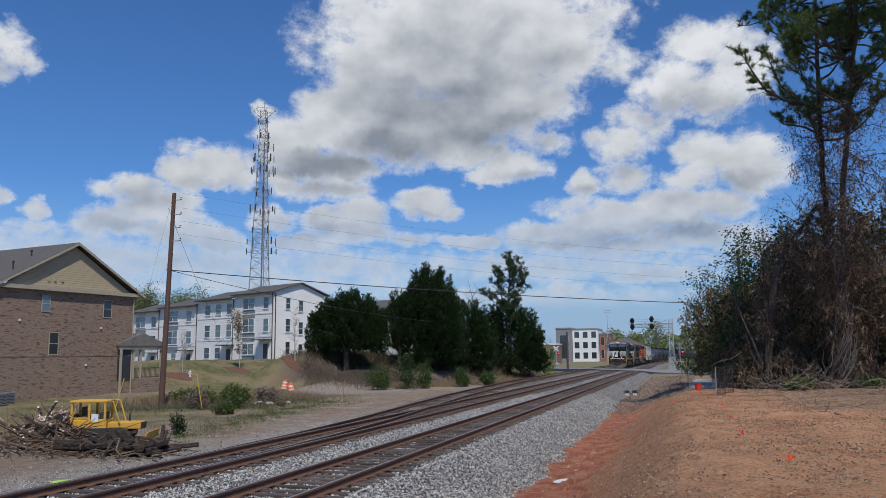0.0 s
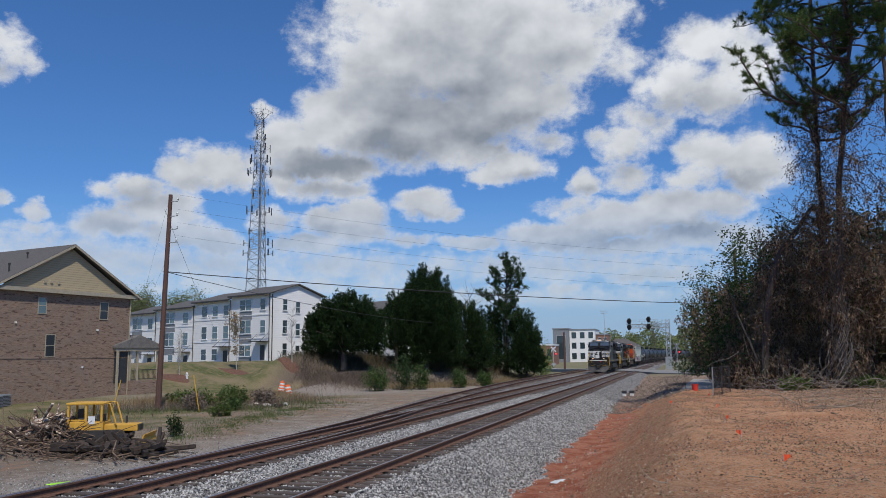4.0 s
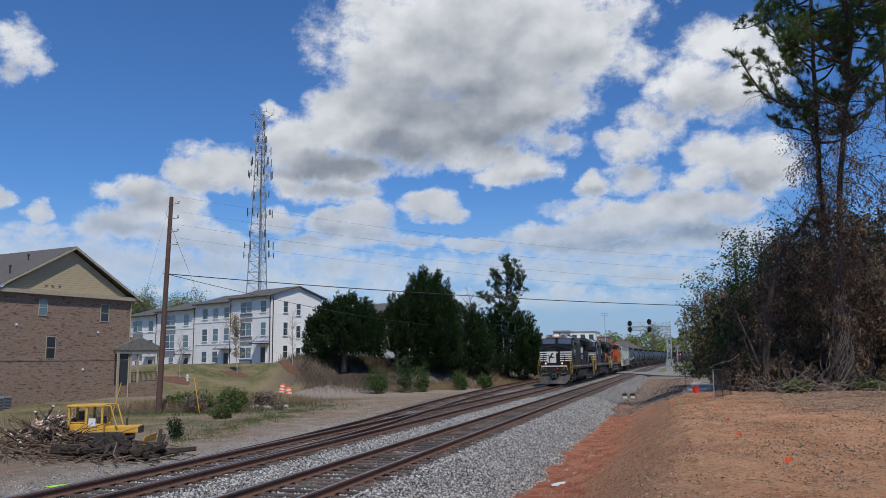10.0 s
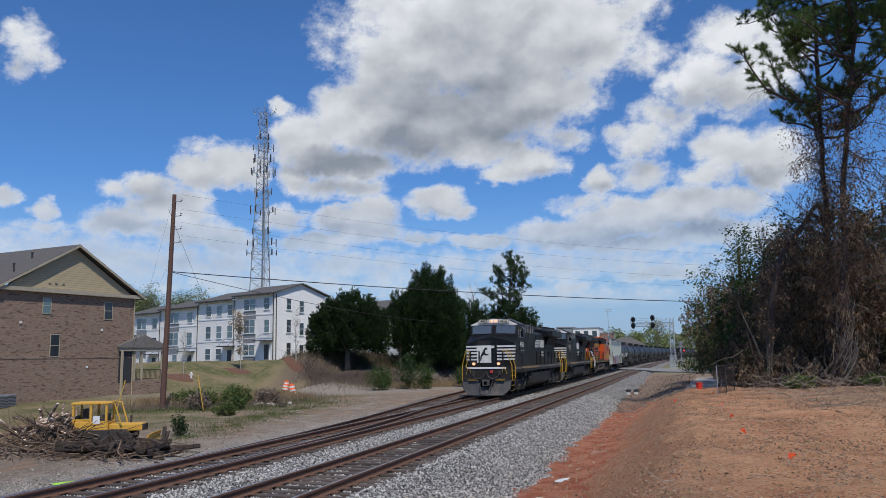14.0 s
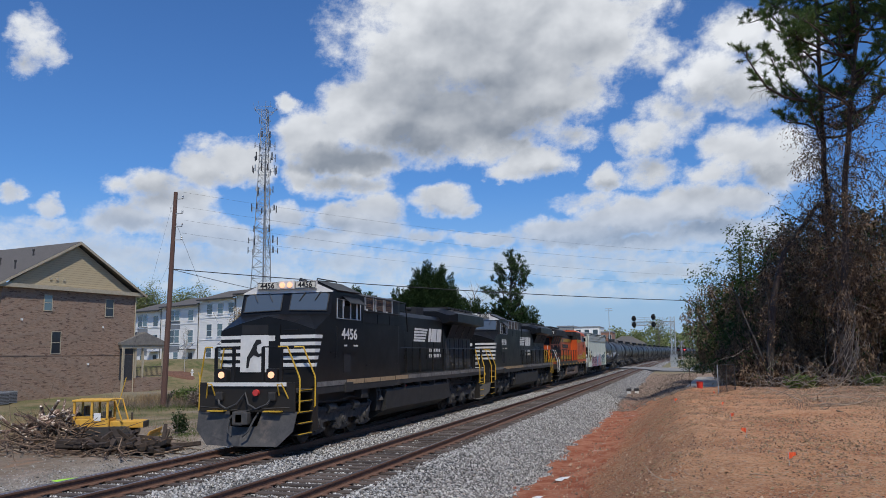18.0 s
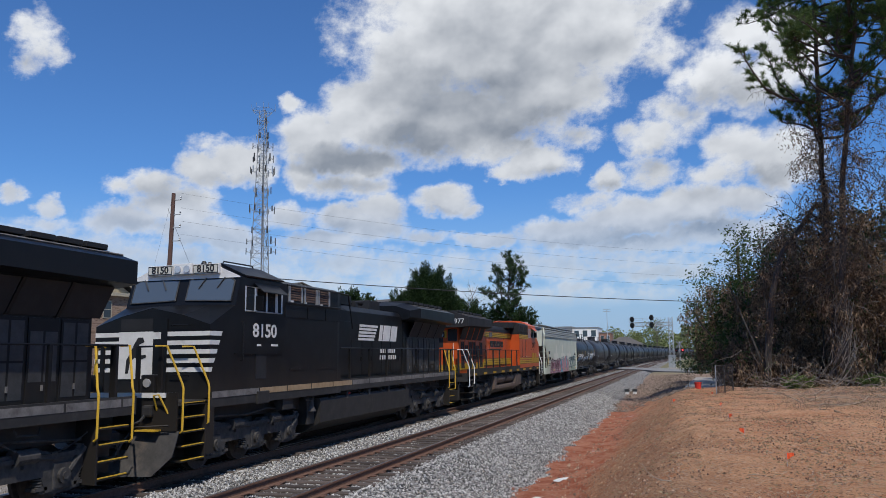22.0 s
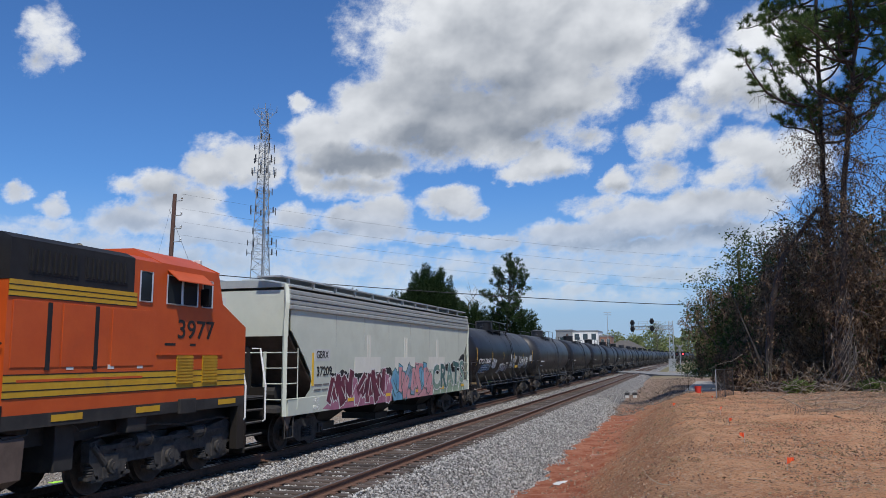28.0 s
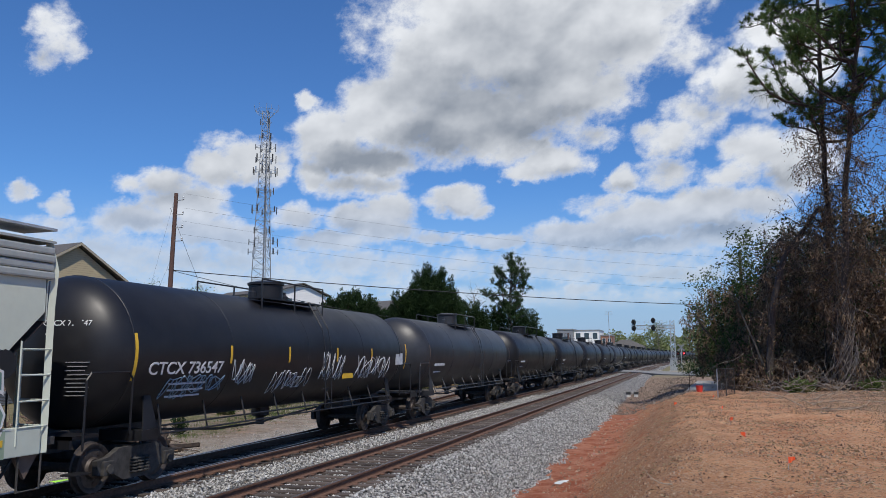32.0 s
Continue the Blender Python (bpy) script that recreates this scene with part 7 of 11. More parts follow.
def build_brick_house():
    # x runs from the corner by the porch along the gable wall, -y... the wall looks out along +y of this frame
    m = frame_on((-45.4, 57.9), (-47.4, 46.3))
    h = thing("brick_house", "two-storey brown brick house with a tan sided gable and shingle roof", "house", m)
    D = -13.0     # depth behind the gable wall
    W = 12.35
    part("gable_wall", boxes((0, W, D, 0, -1.4, 7.8)), M_BRICK, h, "mottled brown brick wall")
    bm = bmesh.new()
    prism(bm, [(0.0, 7.8), (W, 7.8), (6.15, 11.45)], -0.12, -0.02, "y")
    part("gable", bm, M_SIDING, h, "olive tan lap siding")
    part("cornice", boxes((-0.45, W + 0.45, -0.05, 0.35, 7.72, 8.02)), M_TRIMTAN, h)
    bm = bmesh.new()
    slab(bm, [(-0.75, 0.45, 7.85), (6.15, 0.45, 11.75), (6.15, D - 0.4, 11.75), (-0.75, D - 0.4, 7.85)], (0, 0, -0.12))
    part("roof", bm, M_SHINGLE, h, "charcoal shingle roof slope")
    bm = bmesh.new()
    slab(bm, [(W + 0.75, 0.45, 7.85), (6.15, 0.45, 11.75), (6.15, D - 0.4, 11.75), (W + 0.75, D - 0.4, 7.85)], (0, 0, -0.12))
    part("roof", bm, M_SHINGLE, h, "charcoal shingle roof slope")
    for e in (-0.75, W + 0.75):
        bm = bmesh.new()
        slab(bm, [(e, 0.47, 7.82), (6.15, 0.47, 11.72), (6.15, 0.47, 11.52), (e, 0.47, 7.64)], (0, -0.06, 0))
        part("bargeboard", bm, M_TRIMTAN, h)
    part("cross_roof", prism(bmesh.new(), [(-4.5, 8.0), (4.5, 8.0), (0, 11.6)], 11.5, 18.0, "x"), M_SHINGLE, h, at=pose(0, -6.5, 0))
    for x, y, z in ((8.2, -2.5, 10.5), (9.6, -4.5, 9.8), (10.6, -1.2, 9.3), (8.9, -6.0, 10.3)):
        part("vent_pipe", rod(rod(bmesh.new(), (x, y, z - 0.3), (x, y, z + 0.55), 0.06, 8), (x, y, z + 0.45), (x, y, z + 0.6), 0.1, 8), M_STEELDARK, h)
    for x in (7.2, 7.84, 8.4):
        part("wall_vent", boxes((x - 0.09, x + 0.09, -0.03, 0.06, 8.5, 8.68)), M_TRIMTAN, h)
    window(h, 8.2, 8.85, 6.15, 7.3, 0.0, 1, M_TRIMTAN, M_WINBLUE, sill=False)
    window(h, 2.4, 3.15, 5.9, 7.25, 0.0, 1, M_TRIMTAN, M_WINDARK, sill=False)
    window(h, 7.3, 8.05, 2.85, 4.5, 0.0, 1, M_TRIMTAN, M_WINDARK, sill=False)
    part("soldier_course", boxes((0, W, 0.0, 0.03, 2.68, 2.8)), M_BRICK, h)
    for x, z in ((10.6, 5.3), (3.3, 4.9), (4.6, 1.9)):
        part("wall_lamp", boxes((x, x + 0.14, 0, 0.1, z, z + 0.16)), M_TRIMW, h)
    part("downpipe", rod(bmesh.new(), (0.1, 0.08, -0.6), (0.1, 0.08, 7.7), 0.05, 8), M_TRIMTAN, h)
    part("gutter", boxes((-0.88, -0.74, D, 0.45, 7.7, 7.86)), M_TRIMTAN, h)
    # porch beyond the corner
    pr = part("porch_roof", loft(bmesh.new(), [(-4.2, [(-3.6, 3.55), (1.75, 3.55), (1.75, 3.72), (-0.9, 4.65), (-3.6, 3.72)]), (0.35, [(-3.6, 3.55), (1.75, 3.55), (1.75, 3.72), (-0.9, 4.65), (-3.6, 3.72)])]), M_PORCHROOF, h, "weathered ribbed porch roof")
    for k in range(14):
        yk = -4.0 + k * 0.32
        part("roof_rib", pipe(bmesh.new(), [(1.74, yk, 3.735), (-0.9, yk, 4.665), (-3.58, yk, 3.735)], 0.022, 4), M_PORCHROOF, pr)
    part("porch_beam", boxes((-3.3, 1.6, -0.05, 0.25, 3.25, 3.55)), M_TRIMTAN, pr)
    part("porch_base", boxes((-3.4, 0, -4.0, 0.2, -1.2, 0.75)), M_BRICK, h, "brick porch base")
    for x in (-3.2, -0.9, -0.1):
        part("porch_post", boxes((x - 0.08, x + 0.08, -0.02, 0.14, 0.75, 3.3)), M_TRIMTAN, h)
    part("porch_post", boxes((1.4, 1.56, 0.3, 0.46, -1.0, 3.3)), M_TRIMTAN, h)
    rl = part("porch_railing", boxes((-3.2, -0.1, 0.03, 0.08, 1.62, 1.68), (-3.2, -0.1, 0.03, 0.08, 0.85, 0.9)), M_STEELDARK, h)
    for k in range(22):
        x = -3.1 + k * 0.14
        part("baluster", boxes((x, x + 0.025, 0.04, 0.07, 0.88, 1.64)), M_STEELDARK, rl)
    part("doorway", boxes((0.15, 1.5, -0.02, 0.03, 0.6, 3.2)), M_DOORDARK, h)
    return h


build_brick_house()


def build_row_house(name, x0, x1, ztop, zbase, fill, label, m, gable):
    """One unit of the white row: local x along the street front, -y... front looks along +y of the frame."""
    u = thing(name, label, "townhouse", m, group="row of white townhouses")
    part("wall", boxes((x0, x1, -9.0, 0, zbase - 2.5, ztop)), M_STUCCO, u, "white painted brick wall")
    for z in (zbase + 2.95, zbase + 6.1):
        part("string_course", boxes((x0 + 0.02, x1 - 0.02, 0, 0.05, z, z + 0.12)), M_TRIMW, u)
    rz = ztop + 1.45
    if gable:
        bm = bmesh.new()
        slab(bm, [(x0 - 0.4, 0.6, ztop - 0.05), (x1 + 0.2, 0.6, ztop - 0.05), (x1 + 0.2, -4.6, rz), (x0 - 0.4, -4.6, rz)], (0, 0, 0.14))
        slab(bm, [(x0 - 0.4, -9.6, ztop - 0.05), (x1 + 0.2, -9.6, ztop - 0.05), (x1 + 0.2, -4.6, rz), (x0 - 0.4, -4.6, rz)], (0, 0, 0.14))
        part("roof", bm, M_SHINGLE, u)
        part("gable_end", prism(bmesh.new(), [(0.0, ztop), (-9.0, ztop), (-4.5, rz)], x0, x0 + 0.15, "x"), M_STUCCO, u)
    else:
        bm = bmesh.new()
        slab(bm, [(x0 - 0.1, 0.6, ztop - 0.05), (x1 + 0.1, 0.6, ztop - 0.05), (x1 - 0.5, -4.6, rz), (x0 + 0.5, -4.6, rz)], (0, 0, 0.14))
        slab(bm, [(x0 - 0.1, -9.6, ztop - 0.05), (x1 + 0.1, -9.6, ztop - 0.05), (x1 - 0.5, -4.6, rz), (x0 + 0.5, -4.6, rz)], (0, 0, 0.14))
        part("roof", bm, M_SHINGLE, u)
    part("gutter", boxes((x0, x1, 0.5, 0.66, ztop - 0.12, ztop + 0.04)), M_STEELDARK, u)
    part("downpipe", rod(bmesh.new(), (x0 + 0.12, 0.1, zbase), (x0 + 0.12, 0.1, ztop), 0.06, 6), M_STEELDARK, u)
    for kind, a, b, z0, z1 in fill:
        if kind == "w":
            window(u, a, b, z0, z1, 0.0, 1, M_TRIMW, M_WINDOW if (z0 + a) % 1.1 > 0.4 else M_WINBLUE)
        elif kind == "p":
            mid = (a + b) / 2
            part("grey_panel", boxes((a - 0.15, b + 0.15, 0, 0.03, z0 - 1.35, z0 - 0.2)), M_GREYPANEL, u)
            window(u, a, mid - 0.05, z0, z1, 0.03, 1, M_TRIMW, M_WINBLUE)
            window(u, mid + 0.05, b, z0, z1, 0.03, 1, M_TRIMW, M_WINDOW)
        elif kind == "d":
            d = part("door", boxes((a, b, 0.0, 0.05, z0, z1)), M_DOORDARK, u, "dark front door")
            part("door_frame", boxes((a - 0.1, a, 0, 0.07, z0, z1 + 0.1), (b, b + 0.1, 0, 0.07, z0, z1 + 0.1), (a, b, 0, 0.07, z1, z1 + 0.1)), M_TRIMW, d)
            cp = part("canopy", boxes((a - 0.7, b + 0.9, 0, 1.3, z1 + 0.45, z1 + 0.57)), M_STEELDARK, u, "flat dark door canopy")
            for x in (a - 0.5, b + 0.7):
                part("tie_rod", rod(bmesh.new(), (x, 1.2, z1 + 0.57), (x, 0.02, z1 + 1.5), 0.025, 5), M_STEELDARK, cp)
            part("step", boxes((a - 0.3, b + 0.3, 0, 1.2, z0 - 0.6, z0 - 0.02)), M_CONCRETE, u)
    return u


ROW = frame_on((-52.2, 94.5), (-83.5, 107.5))
UNITS = [
    ("white_townhouse", -0.2, 8.4, 11.1, 2.2, [("p", 3.9, 6.3, 9.1, 10.5), ("p", 3.9, 6.3, 5.95, 7.7), ("p", 3.9, 6.3, 2.9, 4.3), ("w", 0.85, 1.9, 9.05, 10.5), ("w", 0.85, 1.85, 5.95, 7.6), ("d", 0.8, 1.8, 2.3, 4.3)], True),
    ("white_townhouse", 8.45, 17.2, 10.7, 1.9, [("w", 14.1, 15.3, 8.6, 10.0), ("w", 11.5, 12.7, 8.6, 10.0), ("w", 8.95, 10.1, 8.6, 10.0), ("w", 14.1, 15.3, 5.4, 7.1), ("w", 11.5, 12.7, 5.4, 7.1), ("w", 8.95, 10.1, 5.4, 7.1), ("w", 14.1, 15.3, 2.4, 3.9), ("w", 11.5, 12.7, 2.4, 3.9), ("d", 8.95, 10.0, 1.95, 3.7)], False),
    ("white_townhouse", 17.25, 27.3, 10.1, 1.2, [("p", 22.4, 25.0, 8.0, 9.5), ("p", 22.4, 25.0, 4.6, 6.5), ("w", 18.8, 20.1, 7.9, 9.4), ("w", 18.8, 20.1, 4.6, 6.4), ("w", 22.6, 23.8, 1.6, 3.2), ("d", 18.7, 19.8, 1.2, 3.1)], False),
    ("white_townhouse", 27.35, 36.5, 9.7, 0.9, [("p", 31.5, 34.2, 7.35, 9.0), ("p", 31.5, 34.2, 4.1, 5.9), ("w", 28.4, 29.7, 7.3, 8.9), ("w", 28.4, 29.7, 4.1, 5.9), ("w", 32.0, 33.3, 1.2, 2.8), ("d", 28.4, 29.5, 0.9, 2.8)], False),
]
for nm, a, b, zt, zb, fill, gab in UNITS:
    build_row_house(nm, a, b, zt, zb, fill, "three-storey white townhouse with " + ("a gabled end and grey window panels" if gab else "dark shingle roof and black canopy"), ROW, gab)


def end_wall_windows():
    """Windows of the row's gabled end, which looks towards the trees."""
    m = frame_on((-52.2, 94.5), (-48.4, 103.7))
    t = thing("end_wall", "white gabled end wall of the townhouse row with tall windows", "wall", m)
    for a, b, rows in ((2.05, 2.75, ((9.0, 10.45), (5.9, 7.6), (2.9, 4.5))), (4.3, 5.0, ((8.7, 10.2), (5.6, 7.2), (2.6, 4.2)))):
        for z0, z1 in rows:
            window(t, a, b, z0, z1, -0.25, -1, M_TRIMW, M_WINDOW)
    part("downpipe", rod(bmesh.new(), (0.25, -0.3, 2.0), (0.25, -0.3, 11.0), 0.07, 6), M_STEELDARK, t)
    return t


end_wall_windows()


def build_far_row():
    """The next white block that shows between the evergreens."""
    m = frame_on((-41.0, 118.0), (-68.0, 131.0))
    u = thing("white_apartment_block", "white three-storey block with garage doors behind dark evergreens", "apartment block", m)
    part("wall", boxes((0, 26, -9, 0, 0.5, 10.2)), M_STUCCO, u)
    bm = bmesh.new()
    slab(bm, [(-0.5, 0.6, 10.1), (26.5, 0.6, 10.1), (26.5, -4.6, 11.9), (-0.5, -4.6, 11.9)], (0, 0, 0.14))
    part("roof", bm, M_SHINGLE, u)
    for k in range(4):
        x = 1.2 + k * 5.5
        window(u, x, x + 1.1, 7.6, 9.2, 0, 1)
        window(u, x + 2.4, x + 3.5, 7.6, 9.2, 0, 1)
        window(u, x, x + 1.1, 4.8, 6.3, 0, 1)
        part("garage_door", boxes((x + 1.6, x + 4.4, 0, 0.05, 2.0, 4.1)), M_TRIMW, u)
    return u


build_far_row()


def build_far_buildings():
    def block(name, label, x0, x1, y, depth, z1, mat, cols, rows, roof=None, cat="building"):
        b = thing(name, label, cat, pose(0, y, 0))
        part("wall", boxes((x0, x1, 0, depth, -1.0, z1)), mat, b)
        part("parapet", boxes((x0 - 0.2, x1 + 0.2, -0.2, depth, z1, z1 + 0.5)), roof or M_GREYPANEL, b)
        for i in range(cols):
            for j in range(rows):
                w = (x1 - x0) / cols
                hz = z1 / rows
                window(b, x0 + (i + 0.25) * w, x0 + (i + 0.8) * w, j * hz + 0.9, j * hz + hz * 0.8, 0.0, -1, M_TRIMW, M_WINDOW, False, False)
        return b
    block("office_building", "white and glass modern office building behind the crossing", -44.2, -33.8, 333, 20, 12.8, M_STUCCO, 3, 3)
    block("office_wing", "dark grey panelled wing of the office building", -50.8, -44.3, 331, 18, 13.2, M_GREYPANEL, 1, 1)
    block("brick_office", "plain brown brick building beyond the trees", -33.6, -29.0, 338, 14, 10.8, M_BRICKRED, 2, 2)
    block("brick_shop", "low red brick shop by the level crossing", -46.0, -38.4, 250, 12, 5.6, M_BRICKRED, 3, 1, M_TRIMW, "shop")
    hip = thing("low_house", "low building with a dark hipped roof", "building", pose(-22, 308, 0))
    part("wall", boxes((-6, 7, 0, 10, -1, 5.6)), M_TRIMTAN, hip)
    bm = bmesh.new()
    a = [bm.verts.new(v) for v in ((-7, -1, 5.6), (8, -1, 5.6), (8, 11, 5.6), (-7, 11, 5.6))]
    b = [bm.verts.new(v) for v in ((-1.5, 5, 8.6), (2, 5, 8.6))]
    for f in ((a[0], a[1], b[1], b[0]), (a[1], a[2], b[1]), (a[2], a[3], b[0], b[1]), (a[3], a[0], b[0]), a[::-1]):
        bm.faces.new(f)
    part("roof", bm, M_SHINGLE, hip)
    mast = thing("light_mast", "slender floodlight mast far off", "mast", pose(-27.3, 306, 0))
    part("pole", rod(bmesh.new(), (0, 0, -1), (0, 0, 19), 0.16, 8, 0.08), M_GALV, mast)
    for z in (18.2, 19.0):
        part("crossarm", boxes((-1.4, 1.4, -0.08, 0.08, z - 0.08, z + 0.08)), M_GALV, mast)


build_far_buildings()


# ---- tower, poles, wires ----
def build_tower():
    t = thing("radio_tower", "tall grey lattice radio tower hung with antenna panels", "radio tower", pose(-76.3, 133.3, 0))
    H0, H1 = 1.5, 50.2
    def half(z):
        return np.interp(z, [H0, 16, 36, 44, H1], [2.6, 1.9, 1.1, 0.8, 0.7])
    def corner(k, z):
        a = radians(17 + 120 * k)
        return Vector((half(z) * 1.15 * math.sin(a), half(z) * 1.15 * math.cos(a), z))
    zs = [H0]
    while zs[-1] < H1 - 0.5:
        zs.append(min(H1, zs[-1] + max(1.3, half(zs[-1]) * 1.15)))
    for k in range(3):
        part("leg", pipe(bmesh.new(), [corner(k, z) for z in zs], 0.095, 6, 0.06), M_TOWER, t)
    for a, b in zip(zs, zs[1:]):
        for k in range(3):
            j = (k + 1) % 3
            bm = rod(bmesh.new(), corner(k, a), corner(j, b), 0.036, 4)
            rod(bm, corner(j, a), corner(k, b), 0.036, 4)
            rod(bm, corner(k, b), corner(j, b), 0.036, 4)
            part("brace", bm, M_TOWER, t)
    part("cable_run", boxes((-0.14, 0.14, 0.2, 0.3, H0, 44)), M_TOWER, t)
    rng = random.Random(2)
    for z, r, n in ((50.3, 2.2, 8), (48.0, 1.1, 3), (45.0, 1.3, 4), (43.0, 1.9, 6), (40.6, 2.0, 7), (38.2, 2.3, 11), (34.3, 1.7, 5), (30.6, 2.4, 8), (26.5, 1.9, 3), (24.4, 2.7, 6), (22.4, 2.8, 6)):
        fr = part("antenna_mount", pipe(bmesh.new(), [(r * math.sin(k * 1.0472), r * math.cos(k * 1.0472), z) for k in range(7)], 0.03, 4), M_TOWER, t)
        for k in range(3):
            part("strut", rod(bmesh.new(), corner(k, z), (r * math.sin(radians(17 + 120 * k)), r * math.cos(radians(17 + 120 * k)), z), 0.03, 4), M_TOWER, fr)
        for k in range(n):
            a = 2 * math.pi * (k + rng.uniform(-0.2, 0.2)) / n
            if z > 49:
                part("whip", rod(bmesh.new(), (r * math.sin(a), r * math.cos(a), z - 0.2), (r * math.sin(a) * 1.1, r * math.cos(a) * 1.1, z + 1.0), 0.025, 4), M_TOWER, t)
            else:
                hgt = rng.uniform(0.6, 1.0)
                bm = boxes((-0.12, 0.12, -0.07, 0.07, -hgt * 0.8, hgt * 0.8), bevel=0.02)
                part("antenna_panel", bm, M_STEELDARK if k % 3 else M_GALV, t, at=pose(r * math.sin(a), r * math.cos(a), z, 0, 0, -math.degrees(a)))
    for k in range(6):
        a = radians(17 + 60 * k)
        part("platform_stay", rod(bmesh.new(), (0.7 * math.sin(a), 0.7 * math.cos(a), 48.9), (2.2 * math.sin(a), 2.2 * math.cos(a), 50.3), 0.04, 4), M_TOWER, t)
    part("top_spike", rod(bmesh.new(), (0, 0, H1), (0, 0, H1 + 1.8), 0.05, 5), M_TOWER, t)
    return t


build_tower()
POLE_A, POLE_B = Vector((-33.1, 45.3, -0.8)), Vector((5.2, 77.5, 0.2))


def build_pole(at, height, label, lean=0.0):
    p = thing("utility_pole", label, "utility pole", Matrix.Translation(at))
    part("pole", rod(bmesh.new(), (0, 0, -0.6), (lean, 0.1 * lean, height), 0.2, 12, 0.13), M_WOODPOLE, p)
    for z in (height - 0.5, height - 1.5, height - 2.4, height - 3.3):
        part("insulator", lathe(bmesh.new(), [(0.02, 0.0), (0.07, 0.04), (0.04, 0.1), (0.07, 0.16), (0.03, 0.24)], 8, "z", (0.6 + lean, 0, z)), M_GALV, p)
        part("bracket", rod(bmesh.new(), (lean * z / height, 0, z), (0.6 + lean, 0, z), 0.03, 5), M_GALV, p)
    return p


build_pole(POLE_A, 14.4, "tall brown wooden utility pole with side insulators", 0.4)
build_pole(POLE_B, 11.8, "wooden utility pole hidden in the thicket")
M_WIRE = surface("black_cable", (0.03, 0.03, 0.032), (0.04, 0.04, 0.042), 4, 0.6, 0, 0)


def build_wire(a, b, sag, r, label):
    pts = []
    a, b = Vector(a), Vector(b)
    for k in range(25):
        f = k / 24
        p = a.lerp(b, f)
        p.z -= sag * 4 * f * (1 - f)
        pts.append(p)
    solo("overhead_wire", pipe(bmesh.new(), pts, r, 4), M_WIRE, label, "wire", group="overhead wires")


for za, zb, sag, r in ((13.1, 11.4, 0.7, 0.005), (12.1, 10.3, 0.7, 0.005), (11.2, 9.2, 0.7, 0.005), (10.3, 8.3, 0.6, 0.005), (8.25, 6.95, 0.35, 0.03)):
    build_wire((-32.1 if r < 0.02 else -32.9, 45.3, za + (0.45 if r < 0.02 else 0.1)), (5.0, 77.5, zb), sag, r, "thick black telephone cable over the tracks" if r > 0.03 else "thin power line over the tracks")
build_wire((-33.1, 45.3, 12.6), (-50, 78, 6.0), 0.3, 0.012, "thin service wire to the houses")
build_wire((-33.1, 45.3, 8.4), (-26, 92, 6.3), 0.6, 0.02, "black cable running back past the evergreens")
build_wire((-32.8, 45.3, 13.2), (-34.5, 42.6, -0.8), 0.02, 0.006, "taut steel guy wire")
build_wire((-32.9, 45.3, 9.0), (-35.3, 42.4, -0.8), 0.02, 0.006, "taut steel guy wire")


# ---- signals and crossing ----
def lattice(parent, a, b, w, h_axis, n, mat, r=0.05):
    """A square lattice girder from a to b; w wide along h_axis and the other cross direction."""
    a, b = Vector(a), Vector(b)
    d = (b - a).normalized()
    u = Vector(h_axis)
    v = d.cross(u).normalized()
    cs = [u * sx * w / 2 + v * sy * w / 2 for sx, sy in ((-1, -1), (1, -1), (1, 1), (-1, 1))]
    for c in cs:
        part("chord", rod(bmesh.new(), a + c, b + c, r, 6), mat, parent)
    for i in range(n):
        p, q = a.lerp(b, i / n), a.lerp(b, (i + 1) / n)
        for k in range(4):
            c0, c1 = cs[k], cs[(k + 1) % 4]
            part("brace", rod(bmesh.new(), p + (c0 if i % 2 else c1), q + (c1 if i % 2 else c0), r * 0.6, 4), mat, parent)


def build_signal_bridge():
    g = thing("signal_gantry", "galvanised lattice signal gantry reaching over both tracks", "signal gantry", pose(-2.5, 178, -0.3))
    lattice(g, (0, 0, 0), (0, 0, 10.3), 0.85, (1, 0, 0), 12, M_GALV, 0.08)
    lattice(g, (0.4, 0, 8.9), (-8.6, 0, 8.9), 0.75, (0, 0, 1), 12, M_GALV, 0.07)
    part("walkway", boxes((-8.6, 0.4, -0.45, 0.45, 9.3, 9.36)), M_GALV, g)
    rl = part("railing", boxes((-8.6, -2.0, -0.45, -0.41, 10.2, 10.25), (-8.6, -2.0, -0.45, -0.41, 9.8, 9.84)), M_GALV, g)
    for k in range(8):
        part("post", boxes((-8.6 + k * 0.94, -8.55 + k * 0.94, -0.45, -0.41, 9.3, 10.25)), M_GALV, rl)
    for x in (-8.0, -3.9):
        for z in (8.7, 10.0 if x < -5 else 10.3):
            s = part("signal_head", rod(bmesh.new(), (x, -0.75, z), (x, -0.68, z), 0.5, 20), M_DEEP, g, "round black signal target")
            part("housing", boxes((x - 0.3, x + 0.3, -0.7, -0.3, z - 0.6, z + 0.6), bevel=0.05), M_DEEP, s)
            part("hood", rod(bmesh.new(), (x, -1.05, z), (x, -0.74, z), 0.2, 12, cap=False), M_DEEP, s)
    part("ladder", boxes((0.5, 0.54, -0.3, -0.26, 0, 9.3), (0.5, 0.54, 0.26, 0.3, 0, 9.3)), M_GALV, g)
    part("footing", boxes((-0.8, 0.8, -0.8, 0.8, -0.5, 0.25), bevel=0.03), M_CONCRETE, g)


build_signal_bridge()


